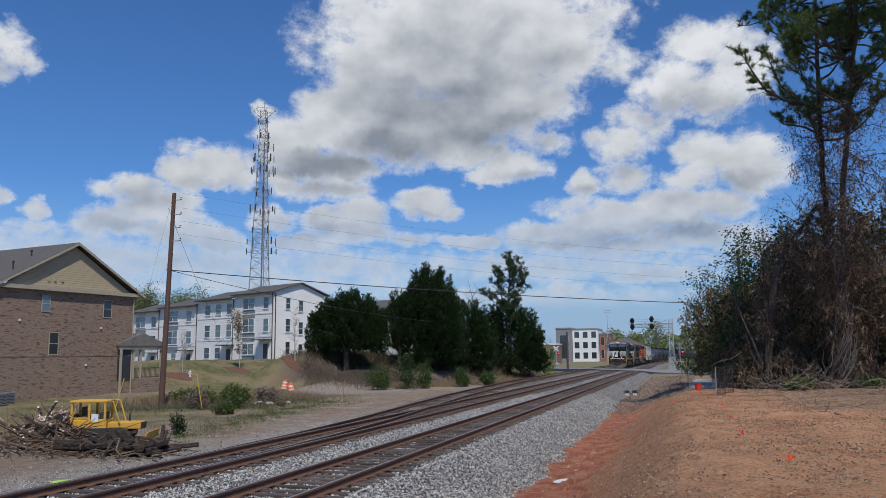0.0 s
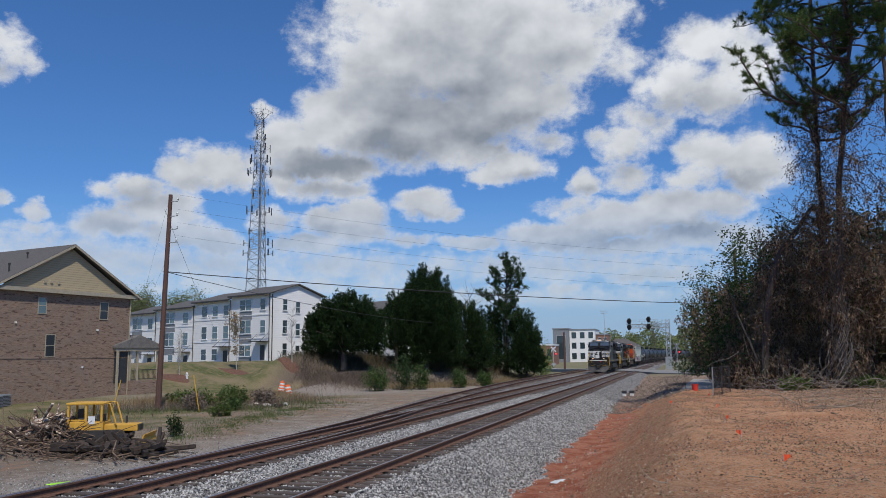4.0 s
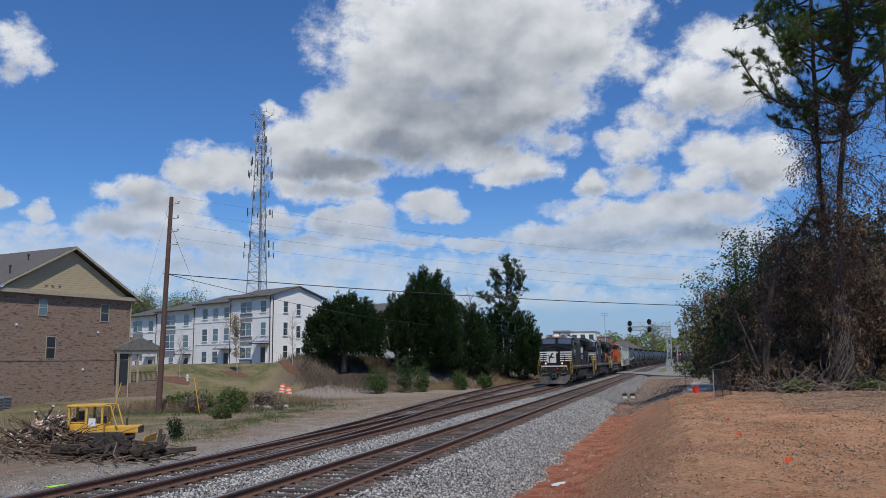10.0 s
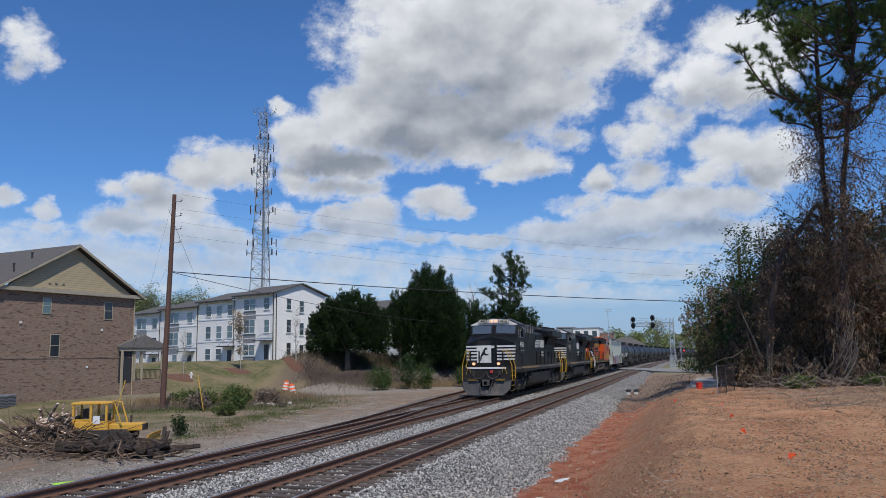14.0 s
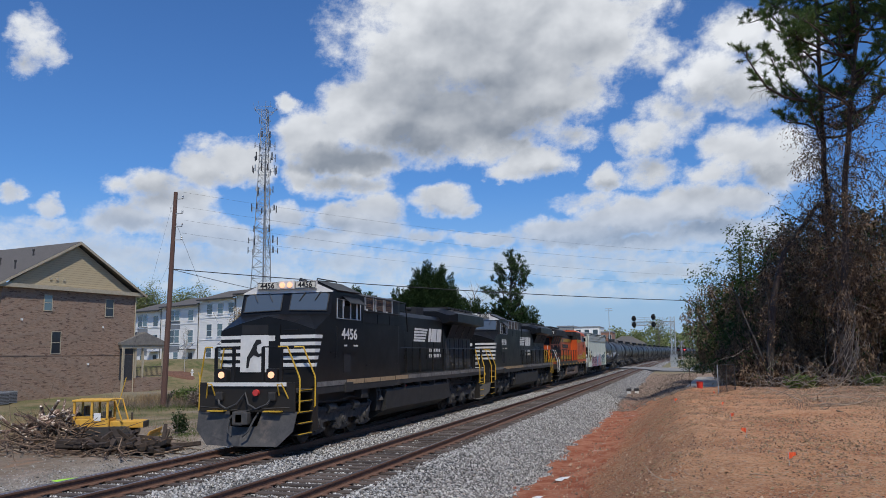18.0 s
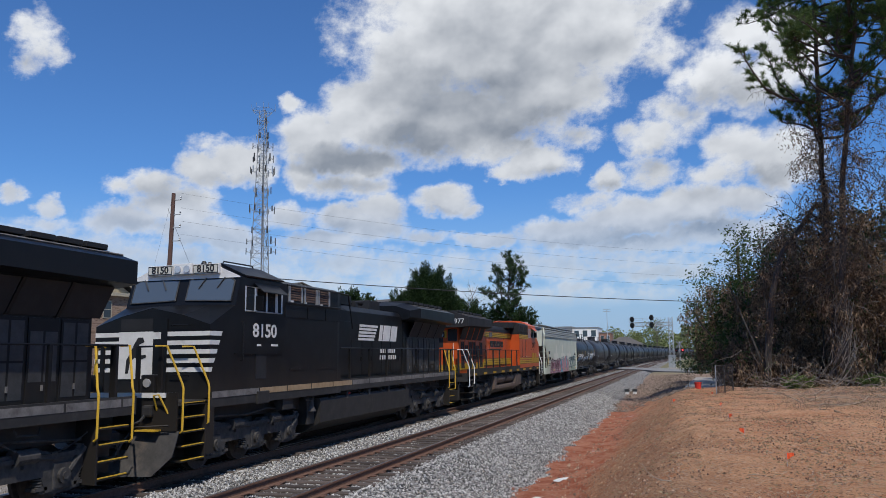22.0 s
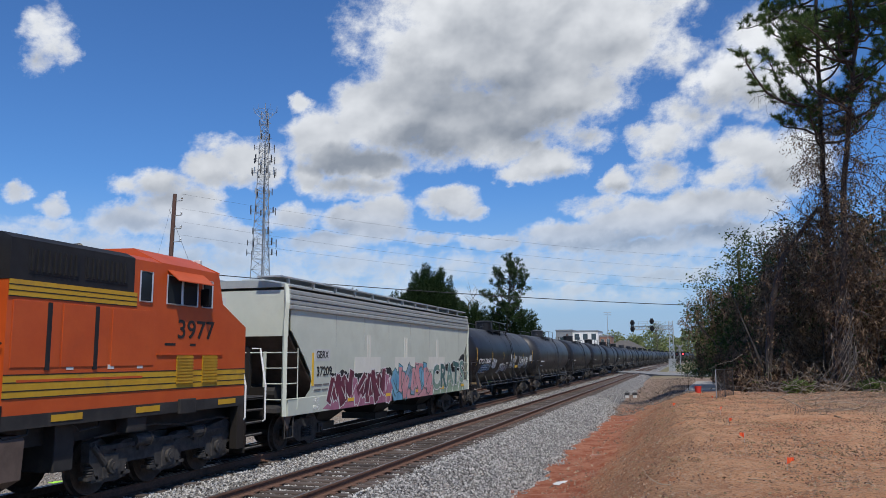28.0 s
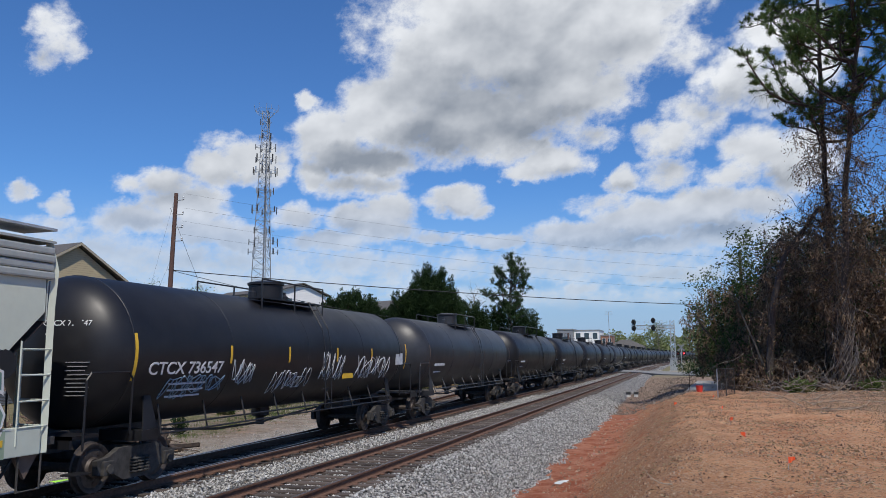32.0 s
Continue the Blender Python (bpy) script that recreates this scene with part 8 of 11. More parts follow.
def build_crossing_signal(at, lit_arm, lit, label):
    c = thing("crossing_signal", label, "crossing signal", at)
    part("mast", rod(bmesh.new(), (0, 0, -0.4), (0, 0, 4.6), 0.07, 10), M_GALV, c)
    part("base", boxes((-0.4, 0.4, -0.4, 0.4, -0.5, 0.15), bevel=0.03), M_CONCRETE, c)
    for s in (-1, 1):
        part("crossbuck", boxes((-0.75, 0.75, -0.09, -0.06, -0.11, 0.11)), M_TRIMW if lit_arm else M_TOWER, c, "white crossbuck board" if lit_arm else "unpainted grey back of the crossbuck", at=pose(0, 0, 4.1, 0, 45 * s, 0))
        l = part("flasher", rod(bmesh.new(), (s * 0.5, -0.14, 3.1), (s * 0.5, -0.1, 3.1), 0.3, 18), M_DEEP, c)
        part("lens", rod(bmesh.new(), (s * 0.5, -0.2, 3.1), (s * 0.5, -0.14, 3.1), 0.13, 12), M_REDLIT if lit and s > 0 else M_RED, l)
        part("hood", rod(bmesh.new(), (s * 0.5, -0.4, 3.14), (s * 0.5, -0.14, 3.12), 0.16, 12, cap=False), M_DEEP, l)
    part("flasher_arm", boxes((-0.55, 0.55, -0.08, -0.02, 3.06, 3.14)), M_GALV, c)
    part("gate_box", boxes((-0.2, 0.2, -0.1, 0.35, 0.7, 1.3), bevel=0.03), M_GALV, c)
    if not lit_arm:
        return
    part("gate_arm", boxes((-6.5, 0.6, 0.16, 0.2, 0.92, 1.08)), M_TRIMW, c, "lowered white gate arm")
    for k in range(6):
        part("red_band", boxes((-6.3 + k * 1.05, -5.85 + k * 1.05, 0.152, 0.208, 0.915, 1.085)), M_RED, c)


M_REDLIT = glow("lit_red_lamp", (1.0, 0.05, 0.06), 5.0)
build_crossing_signal(pose(-0.65, 138, -0.3, 0, 0, -12), 0, True, "railway crossing signal with red flashers and lowered gate")
build_crossing_signal(pose(-25.8, 168, -0.3, 0, 0, 20), 1, True, "crossing signal with crossbuck and lowered gate beyond the tracks")
rb = thing("relay_cabinet", "silver signal relay cabinet on a concrete base", "cabinet", pose(-2.0, 143, -0.3))
part("body", boxes((-0.6, 0.6, -0.5, 0.5, 0.2, 2.2), bevel=0.03), M_GALV, rb)
part("roof", boxes((-0.7, 0.7, -0.6, 0.6, 2.2, 2.3)), M_GALV, rb)
part("door", boxes((-0.5, 0.5, -0.52, -0.5, 0.35, 2.1)), M_GALV, rb)
part("base", boxes((-0.8, 0.8, -0.7, 0.7, -0.3, 0.2)), M_CONCRETE, rb)
solo("wooden_post", rod(bmesh.new(), (0, 0, -0.3), (0, 0, 7.2), 0.22, 10, 0.18), M_WOODPOLE, "short dark wooden pole near the crossing", "pole", pose(-21.5, 154, -0.3))
fp = thing("utility_pole", "distant wooden pole with two crossarms", "utility pole", pose(-34.5, 190, -0.4))
part("pole", rod(bmesh.new(), (0, 0, -0.4), (0, 0, 11.5), 0.18, 8, 0.12), M_WOODPOLE, fp)
for z in (9.2, 10.7):
    part("crossarm", boxes((-1.2, 1.2, -0.06, 0.06, z - 0.07, z + 0.07)), M_WOODPOLE, fp)


def strip(name, pts, width, lift, mat, label, cat):
    """A road surface along points, with thickness."""
    bm = bmesh.new()
    rows = []
    for i, (x, y, z) in enumerate(pts):
        a, b = Vector(pts[max(i - 1, 0)]), Vector(pts[min(i + 1, len(pts) - 1)])
        d = (b - a)
        d.z = 0
        d.normalize()
        s = Vector((d.y, -d.x, 0)) * width / 2
        p = Vector((x, y, z + lift))
        rows.append([bm.verts.new(p - s), bm.verts.new(p + s), bm.verts.new(p + s - Vector((0, 0, 0.5))), bm.verts.new(p - s - Vector((0, 0, 0.5)))])
    for r, q in zip(rows, rows[1:]):
        for k in range(4):
            bm.faces.new((r[k], r[(k + 1) % 4], q[(k + 1) % 4], q[k]))
    bm.faces.new(rows[0])
    bm.faces.new(rows[-1][::-1])
    return solo(name, bm, mat, label, cat, kind="structure")


strip("road", [(-90, 235, -0.3), (-45, 190, -0.3), (-24, 163, -0.25), (-14.5, 146, -0.03), (-9.5, 136, -0.015), (-4.6, 129, -0.03), (-0.5, 122, -0.2), (5, 117, -0.2), (30, 100, -0.2)], 7.0, 0.012, M_ASPHALT, "grey asphalt road over the level crossing", "road")
M_PAD = surface("dirty_concrete", (0.33, 0.31, 0.27), (0.42, 0.39, 0.34), 5, 0.9, 0, 0.2, wear=(0.27, 0.2, 0.15), wscale=1.0)
strip("concrete_pad", [(1.2, 52.5, 0.27), (1.6, 62, 0.26), (2.2, 74, 0.25)], 2.6, 0.02, M_PAD, "pale concrete pad beside the bank", "pavement")
def build_fence_panel():
    """A short run of wire mesh at the thicket's corner."""
    f = thing("mesh_fence", "short grey chain-link fence panel at the thicket's edge", "fence", pose(1.28, 37.2, gz(1.28, 37.2) - 0.02, 0, 0, 70) @ Matrix.Diagonal((1, 1, 0.84, 1)))
    for x in (0.0, 1.2, 2.4):
        part("post", rod(bmesh.new(), (x, 0, -0.3), (x, 0, 1.52), 0.024, 8), M_TOWER if x == 0 else M_STEELDARK, f)
    part("top_rail", rod(bmesh.new(), (0, 0, 1.5), (2.4, 0, 1.5), 0.018, 6), M_STEELDARK, f)
    bm = bmesh.new()
    for k in range(-26, 40):
        for d in (-1, 1):
            x0 = k * 0.06
            a, b = max(0.0, x0), min(2.4, x0 + 1.42)
            if b - a > 0.05:
                za, zb = (0.05 + a - x0, 0.05 + b - x0) if d > 0 else (1.47 - (a - x0), 1.47 - (b - x0))
                rod(bm, (a, d * 0.004, za), (b, d * 0.004, zb), 0.003, 3, cap=False)
    part("wire_mesh", bm, M_STEELDARK, f)


build_fence_panel()
gp = bmesh.new()
bmesh.ops.create_cone(gp, cap_ends=True, segments=24, radius1=3.4, radius2=0.3, depth=1.25, matrix=pose(0, 0, 0.62))
for v in gp.verts:
    v.co += Vector((noise.noise(v.co * 0.8), noise.noise(v.co * 0.8 + Vector((5, 0, 0))), 0)) * 0.5
solo("gravel_heap", gp, M_STONE, "heap of grey gravel beyond the crossing", "gravel heap", pose(2.9, 134, -0.4), True)


# ---- plants ----
M_CEDAR = island_foliage("cedar_sprays", (0.008, 0.021, 0.007), (0.044, 0.074, 0.024), (0.018, 0.038, 0.012), 0.1)
M_PINE = island_foliage("pine_needles", (0.05, 0.095, 0.03), (0.17, 0.235, 0.08), (0.095, 0.15, 0.05), 0.42)
M_YOUNGPINE = island_foliage("young_pine_needles", (0.035, 0.07, 0.02), (0.11, 0.155, 0.05), (0.06, 0.1, 0.03), 0.25)
M_PINEBARK = surface("dark_pine_bark", (0.045, 0.035, 0.03), (0.1, 0.08, 0.068), 6, 0.9, 0, 0.8, 0.03, stretch=(4, 4, 0.6))
M_DARKTWIG = surface("dark_dead_twigs", (0.04, 0.032, 0.027), (0.10, 0.082, 0.068), 5, 0.9, 0, 0.1)
M_PINEFAR = island_foliage("far_pine_needles", (0.024, 0.05, 0.02), (0.07, 0.11, 0.04), None, 0.2)
M_DEAD = island_foliage("dead_vine_leaves", (0.035, 0.022, 0.014), (0.33, 0.225, 0.14), (0.12, 0.078, 0.048), 0.15)
M_BROADLEAF = island_foliage("glossy_broad_leaves", (0.02, 0.04, 0.012), (0.095, 0.135, 0.04), (0.045, 0.07, 0.02), 0.2)
M_SPRING = island_foliage("young_spring_leaves", (0.10, 0.17, 0.03), (0.2, 0.28, 0.06), None, 0.35)
M_STRAW = island_foliage("dry_straw_grass", (0.26, 0.19, 0.10), (0.42, 0.33, 0.2), (0.3, 0.2, 0.11), 0.3)
M_GRASS = island_foliage("green_weeds", (0.055, 0.09, 0.026), (0.15, 0.19, 0.06), (0.2, 0.17, 0.09), 0.3)
M_FARTREE = island_foliage("distant_spring_wood", (0.14, 0.19, 0.06), (0.24, 0.26, 0.12), (0.2, 0.2, 0.12), 0.2)
M_UNDER = island_foliage("shaded_undergrowth", (0.075, 0.07, 0.04), (0.2, 0.165, 0.11), (0.15, 0.115, 0.08), 0.2)
M_BRUSH = island_foliage("grey_brown_brush", (0.15, 0.118, 0.092), (0.28, 0.22, 0.175), (0.19, 0.15, 0.115), 0.2)
M_PALETWIG = surface("pale_birch_twigs", (0.34, 0.32, 0.28), (0.46, 0.43, 0.38), 5, 0.9, 0, 0.1)
M_BARK = surface("grey_brown_bark", (0.07, 0.052, 0.042), (0.125, 0.1, 0.085), 6, 0.9, 0, 0.6, 0.03, stretch=(4, 4, 0.6))
M_TWIG = surface("bare_grey_twigs", (0.12, 0.095, 0.08), (0.2, 0.165, 0.14), 5, 0.9, 0, 0.1)
M_VINE = surface("pale_dead_vines", (0.12, 0.1, 0.08), (0.30, 0.255, 0.215), 5, 0.9, 0, 0.1)
M_DARKWOOD = surface("charred_dark_wood", (0.035, 0.03, 0.027), (0.07, 0.06, 0.052), 5, 0.9, 0, 0.3)


def leaf_cloud(rng, centres, size, per, spread, droop=0.0, narrow=0.5, face=None):
    """Vertices and quads of loose leaves: `per` leaves round each centre."""
    c = np.repeat(np.asarray(centres, float), per, axis=0)
    n = len(c)
    c = c + rng.normal(0, 1, (n, 3)) * np.asarray(spread)
    d = rng.normal(0, 1, (n, 3))
    d[:, 2] = d[:, 2] * 0.7 - droop
    if face is not None:
        d = d * 0.6 + np.repeat(np.asarray(face, float), per, axis=0)
    d /= np.linalg.norm(d, axis=1)[:, None]
    r = rng.normal(0, 1, (n, 3))
    s = np.cross(d, r)
    s /= np.linalg.norm(s, axis=1)[:, None] + 1e-9
    ln = size * rng.uniform(0.6, 1.4, n)[:, None]
    w = ln * narrow * 0.5
    v = np.stack([c, c + d * ln * 0.5 + s * w, c + d * ln, c + d * ln * 0.5 - s * w], 1).reshape(-1, 3)
    f = np.arange(n * 4).reshape(n, 4)
    return v, f


def evergreen(at, height, radius, seed, label, n=5200, low=0.08, shape=0.75, mat=None, open_low=0.0, tops=((0, 0, 1.0, 1.0),), leaf=0.2):
    """A dense dark conifer with an uneven, lobed crown."""
    rng = np.random.default_rng(seed)
    t = thing("evergreen_tree", label, "tree", Matrix.Translation(at), group="dark evergreens by the tracks")
    bm = pipe(bmesh.new(), [(0, 0, -0.4), (0.05, 0, height * 0.3), (-0.08, 0.05, height * 0.65), (0, 0, height * 0.95)], radius * 0.075, 8, 0.03)
    for k in range(14):
        z = height * rng.uniform(0.1, 0.8)
        a = rng.uniform(0, 6.28)
        r = radius * 0.8 * (1 - z / height) ** shape
        pipe(bm, [(0, 0, z), (r * 0.5 * math.cos(a), r * 0.5 * math.sin(a), z + 0.3), (r * math.cos(a), r * math.sin(a), z + 0.9)], 0.07, 5, 0.02)
    part("trunk", bm, M_BARK, t)
    cs, fc = [], []
    for dx, dy, hs, rs in tops:
        H, R = height * hs * 0.86, radius * rs * 0.9
        sprays = max(40, int(n * rs / 24))
        for k in range(sprays):
            h = low + (1 - low) * ((k + rng.uniform()) / sprays) ** 0.85
            a = rng.uniform(0, 6.28)
            # angular crown: full low down, drawn in to a point, gaps where a limb is missing
            prof = min(1.0, (h - low) / 0.2 + 0.4) * max(0.0, 1 - h) ** shape
            lobe = 1 + 0.2 * math.sin(3 * a + 9 * h) + 0.1 * math.sin(7 * a - 5 * h)
            if open_low and h < 0.3 and rng.uniform() < open_low:
                continue
            r = R * prof * lobe * rng.uniform(0.72, 1.12)
            plume = (0.09 + 0.10 * rng.uniform()) * R + 0.25
            m = int(10 + 26 * plume)
            f = rng.uniform(0, 1, m)
            rise = rng.uniform(0.35, 1.1) + 1.2 * h
            way_ = np.array((math.cos(a), math.sin(a), rise))
            way_ /= np.linalg.norm(way_)
            root = np.array((dx + r * 0.72 * math.cos(a), dy + r * 0.72 * math.sin(a), H * h))
            P = root + way_ * (f * plume * 2.2)[:, None] + rng.normal(0, 1, (m, 3)) * ((1.05 - f) * plume * 0.4)[:, None]
            cs.append(P)
            fc.append(np.tile(way_ * 1.4, (m, 1)))
        # shaded inner sprays
        m = int(n * rs * 0.22)
        h = low + (1 - low) * rng.uniform(0.05, 0.85, m)
        a = rng.uniform(0, 6.28, m)
        r = R * 0.62 * np.maximum(0, 1 - h) ** shape * rng.uniform(0.2, 1, m)
        cs.append(np.column_stack([dx + r * np.cos(a), dy + r * np.sin(a), H * h]))
        fc.append(np.column_stack([np.cos(a), np.sin(a), np.full(m, 0.5)]))
    cs, fc = np.concatenate(cs), np.concatenate(fc)
    v, f = leaf_cloud(rng, cs, leaf, 5, (leaf * 0.5,) * 3, -0.1, 0.42, fc)
    soup("crown", v, f, mat or M_CEDAR, t)
    return t


evergreen((-35.2, 80.2, 1.6), 8.4, 4.6, 11, "broad dark green cedar with an open base", 5200, 0.2, 0.42, open_low=0.35, tops=((-1.9, 0.3, 0.86, 0.6), (0.2, 0, 0.97, 0.62), (2.1, -0.2, 0.9, 0.55), (3.4, 0.2, 0.72, 0.42), (-3.2, -0.3, 0.7, 0.4)))
evergreen((-28.4, 88.4, 0.4), 12.5, 5.4, 12, "tall dense dark green cedar", 6800, 0.12, 0.46, open_low=0.25, tops=((0, 0, 1.0, 0.95), (-2.4, 0.2, 0.84, 0.5), (2.3, -0.4, 0.8, 0.55), (0.9, -1.0, 0.9, 0.6)))
evergreen((-31.4, 86.5, 0.8), 9.2, 2.6, 13, "narrow cedar leaning on its neighbour", 2200, 0.3, 0.5, open_low=0.3)
evergreen((-24.8, 93.0, 0.2), 9.0, 3.6, 14, "rounded dark evergreen at the wood's edge", 3000, 0.1, 0.5, tops=((0, 0, 1.0, 0.9), (-1.6, 0, 0.8, 0.6), (1.6, 0, 0.85, 0.7)))
evergreen((-21.0, 97.5, 0.0), 9.4, 4.4, 15, "broad dark evergreen below a taller pine", 3600, 0.06, 0.45, tops=((0, 0, 1.0, 0.8), (-2.2, 0, 0.9, 0.6), (2.4, -0.3, 0.86, 0.62), (3.6, -0.5, 0.6, 0.4)))
evergreen((-18.9, 100.5, -0.2), 6.2, 1.9, 16, "low evergreen at the track side", 1800, 0.03, 0.5)


def tuft_mesh(rng, centres, ways, length, needles, width):
    """Round tufts of needles at branch ends."""
    c = np.repeat(np.asarray(centres), needles, axis=0)
    w = np.repeat(np.asarray(ways), needles, axis=0)
    n = len(c)
    d = rng.normal(0, 1.0, (n, 3)) + w * 0.7 + np.array((0, 0, 0.25))
    d /= np.linalg.norm(d, axis=1)[:, None]
    c = c + w * rng.uniform(-0.8, 0.2, n)[:, None] * length * 0.7
    s = np.cross(d, rng.normal(0, 1, (n, 3)))
    s /= np.linalg.norm(s, axis=1)[:, None] + 1e-9
    ln = length * rng.uniform(0.7, 1.15, n)[:, None]
    v = np.stack([c - s * width, c + s * width, c + d * ln], 1).reshape(-1, 3)
    return v, np.arange(n * 3).reshape(n, 3)


def limb(bm, rng, a, way, length, r, sag=0.0, steps=6, kink=0.12):
    """A crooked branch; returns its points."""
    p, d = Vector(a), Vector(way).normalized()
    pts = [p.copy()]
    for i in range(steps):
        d = (d + Vector((rng.normal(0, kink), rng.normal(0, kink), rng.normal(0, kink) + sag))).normalized()
        p = p + d * (length / steps)
        pts.append(p.copy())
    pipe(bm, pts, r, 5, r * 0.25)
    return pts


def tufted_limb(rng, a, way, length, r, twigs, tail=0.35):
    """One crooked living limb: side twigs over its outer part, turned up at the tips. Mesh, tuft places, tuft directions."""
    bm = bmesh.new()
    pts = limb(bm, rng, a, way, length, r, 0.1, 8, 0.2)
    cs, ws = [pts[-1]], [(pts[-1] - pts[-2]).normalized()]
    for k in range(twigs):
        f = tail + (1 - tail) * rng.uniform() ** 0.8
        j = min(len(pts) - 1, max(1, int(f * (len(pts) - 1)) + 1))
        base = pts[j - 1].lerp(pts[j], rng.uniform())
        w = (pts[j] - pts[j - 1]).normalized() * 0.7 + Vector((rng.normal(0, 0.75), rng.normal(0, 0.75), rng.uniform(-0.1, 0.75)))
        tp = limb(bm, rng, base, w, rng.uniform(0.25, 0.95), 0.017, 0.16, 4, 0.2)
        e = (tp[-1] - tp[-2]).normalized()
        cs.append(tp[-1])
        ws.append(e)
        if rng.uniform() < 0.55:
            cs.append(tp[-2] + Vector((rng.normal(0, 0.12), rng.normal(0, 0.12), rng.uniform(0, 0.15))))
            ws.append(e)
    return bm, cs, ws


def hanging_twigs(rng, a, way, length, r=0.026):
    """A dead limb with fine drooping twigs. Mesh and places for its last leaves."""
    bm = bmesh.new()
    leaves = []
    pts = limb(bm, rng, a, way, length, r, -0.05, 7, 0.24)
    for k in range(int(4 + length * 5)):
        j = rng.integers(1, len(pts))
        tp = limb(bm, rng, pts[j].lerp(pts[j - 1], rng.uniform()), (rng.normal(0, 0.9), rng.normal(0, 0.9), rng.normal(0, 0.6) - 0.5), rng.uniform(0.3, 1.2), 0.0075, -0.24, 4, 0.3)
        if rng.uniform() < 0.75:
            leaves += [tuple(q) for q in tp[2:]]
    return bm, leaves


def pine(at, path, seed, label, limbs, r0=0.24, tuft=0.28, needles=60, mat=None, first=9.5, dead=0, spread=3.2, width=0.011, per=16, dead_low=3.0):
    """A tall pine on a crooked stem: bare and hung with dead twigs below, tufted limbs above `first` metres."""
    rng = np.random.default_rng(seed)
    t = thing("pine_tree", label, "tree", Matrix.Translation(at), group="tall pines of the wood")
    P = [Vector((0, 0, -0.5))] + [Vector(p) for p in path]
    height = P[-1].z

    def trunk(z):
        for a, b in zip(P, P[1:]):
            if z <= b.z:
                return a.lerp(b, (z - a.z) / (b.z - a.z))
        return P[-1]
    stem = [trunk(-0.5 + (height + 0.5) * k / 22) for k in range(23)]
    stem = [stem[0]] + [(stem[k - 1] + stem[k] * 2 + stem[k + 1]) / 4 + Vector((rng.normal(0, 0.03), rng.normal(0, 0.03), 0)) for k in range(1, 22)] + [stem[-1]]
    part("trunk", pipe(bmesh.new(), stem, r0, 10, 0.05), M_PINEBARK, t)
    cs, ws = [], []
    for i in range(limbs):
        z = first + (height - first) * (i + rng.uniform(0, 0.9)) / limbs
        a = rng.uniform(0, 6.28)
        g = (height - z) / (height - first)
        ln = spread * (0.3 + 0.8 * math.sin(min(1.0, g + 0.1) * 2.3)) * rng.uniform(0.55, 1.2)
        bm, c, w = tufted_limb(rng, trunk(z), (math.cos(a), math.sin(a), rng.uniform(-0.15, 0.5)), ln, 0.05 + 0.03 * g, int(per * (0.5 + 0.5 * ln / spread)))
        part("limb", bm, M_PINEBARK, t)
        cs += [tuple(p) for p in c]
        ws += [tuple(p) for p in w]
    v, f = tuft_mesh(rng, cs, ws, tuft, needles, width)
    soup("needles", v, f, mat or M_PINE, t)
    leaves = []
    for i in range(dead):
        z = dead_low + (first + 2.5 - dead_low) * (i + rng.uniform()) / dead
        a = rng.uniform(0, 6.28)
        bm, lv = hanging_twigs(rng, trunk(z), (math.cos(a), math.sin(a), rng.uniform(-0.25, 0.45)), rng.uniform(0.8, 3.0))
        leaves += lv
        part("dead_limb", bm, M_DARKTWIG, t)
    if leaves:
        v, f = leaf_cloud(rng, leaves, 0.15, 4, (0.1, 0.1, 0.16), 1.1, 0.26)
        soup("dead_leaves", v, f, M_DEAD, t)
    return t


for at, path, seed, label, limbs, r0, first, dead, spread, per in (
        ((7.4, 44.21, 0.5), [(-0.07, -0.53, 3.77), (-0.32, -1.16, 7.7), (-0.33, -1.64, 11.07), (-0.33, -2.11, 14.43), (-0.31, -2.58, 17.79), (-0.26, -3.12, 21.72), (-0.23, -3.51, 24.52)], 21, "tall bare-trunked pine with dead vines at the thicket's edge", 38, 0.2, 12.0, 56, 3.7, 20),
        ((7.36, 42.51, 0.5), [(0.06, -0.48, 3.7), (0.16, -0.98, 7.46), (0.41, -1.36, 10.69), (0.8, -1.7, 13.91), (1.21, -2.03, 17.14), (1.62, -2.44, 20.9), (1.89, -2.7, 23.32)], 22, 'tall pine draped in dead vines', 38, 0.2, 12.4, 54, 3.9, 20),
        ((10.4, 44.0, 0.6), [(0.2, 0, 7), (0.3, 0, 14), (0.4, 0, 21)], 24, 'pine behind the leading trunks', 22, 0.22, 14.0, 20, 3.6, 16),
        # two pines added right of the view to shade the thicket; limbs reach in
        ((12.4, 36.5, 0.7), [(-0.2, 0, 7), (-0.6, 0, 14), (-1.2, 0, 22)], 26, "pine with a spreading crown at the wood's edge", 26, 0.25, 14.5, 22, 4.6, 16),
        ((15.5, 41.0, 0.7), [(-0.1, 0, 7), (-0.3, 0, 14), (-0.4, 0, 20)], 27, 'added dense pine right of the view, shading the thicket', 24, 0.25, 11.0, 14, 4.4, 16)
        ):
    pine(at, path, seed, label, limbs, r0, first=first, dead=dead, spread=spread, per=per, dead_low=5.0)
pine((-20.7, 97.2, 0.0), [(0.1, 0, 5), (-0.1, 0.1, 9), (0.15, 0, 12), (0.2, 0, 14.2)], 23, "slim feathery pine rising over the evergreens", 52, 0.2, 0.4, 22, M_PINEFAR, 6.5, 0, 3.3, 0.02, 13)


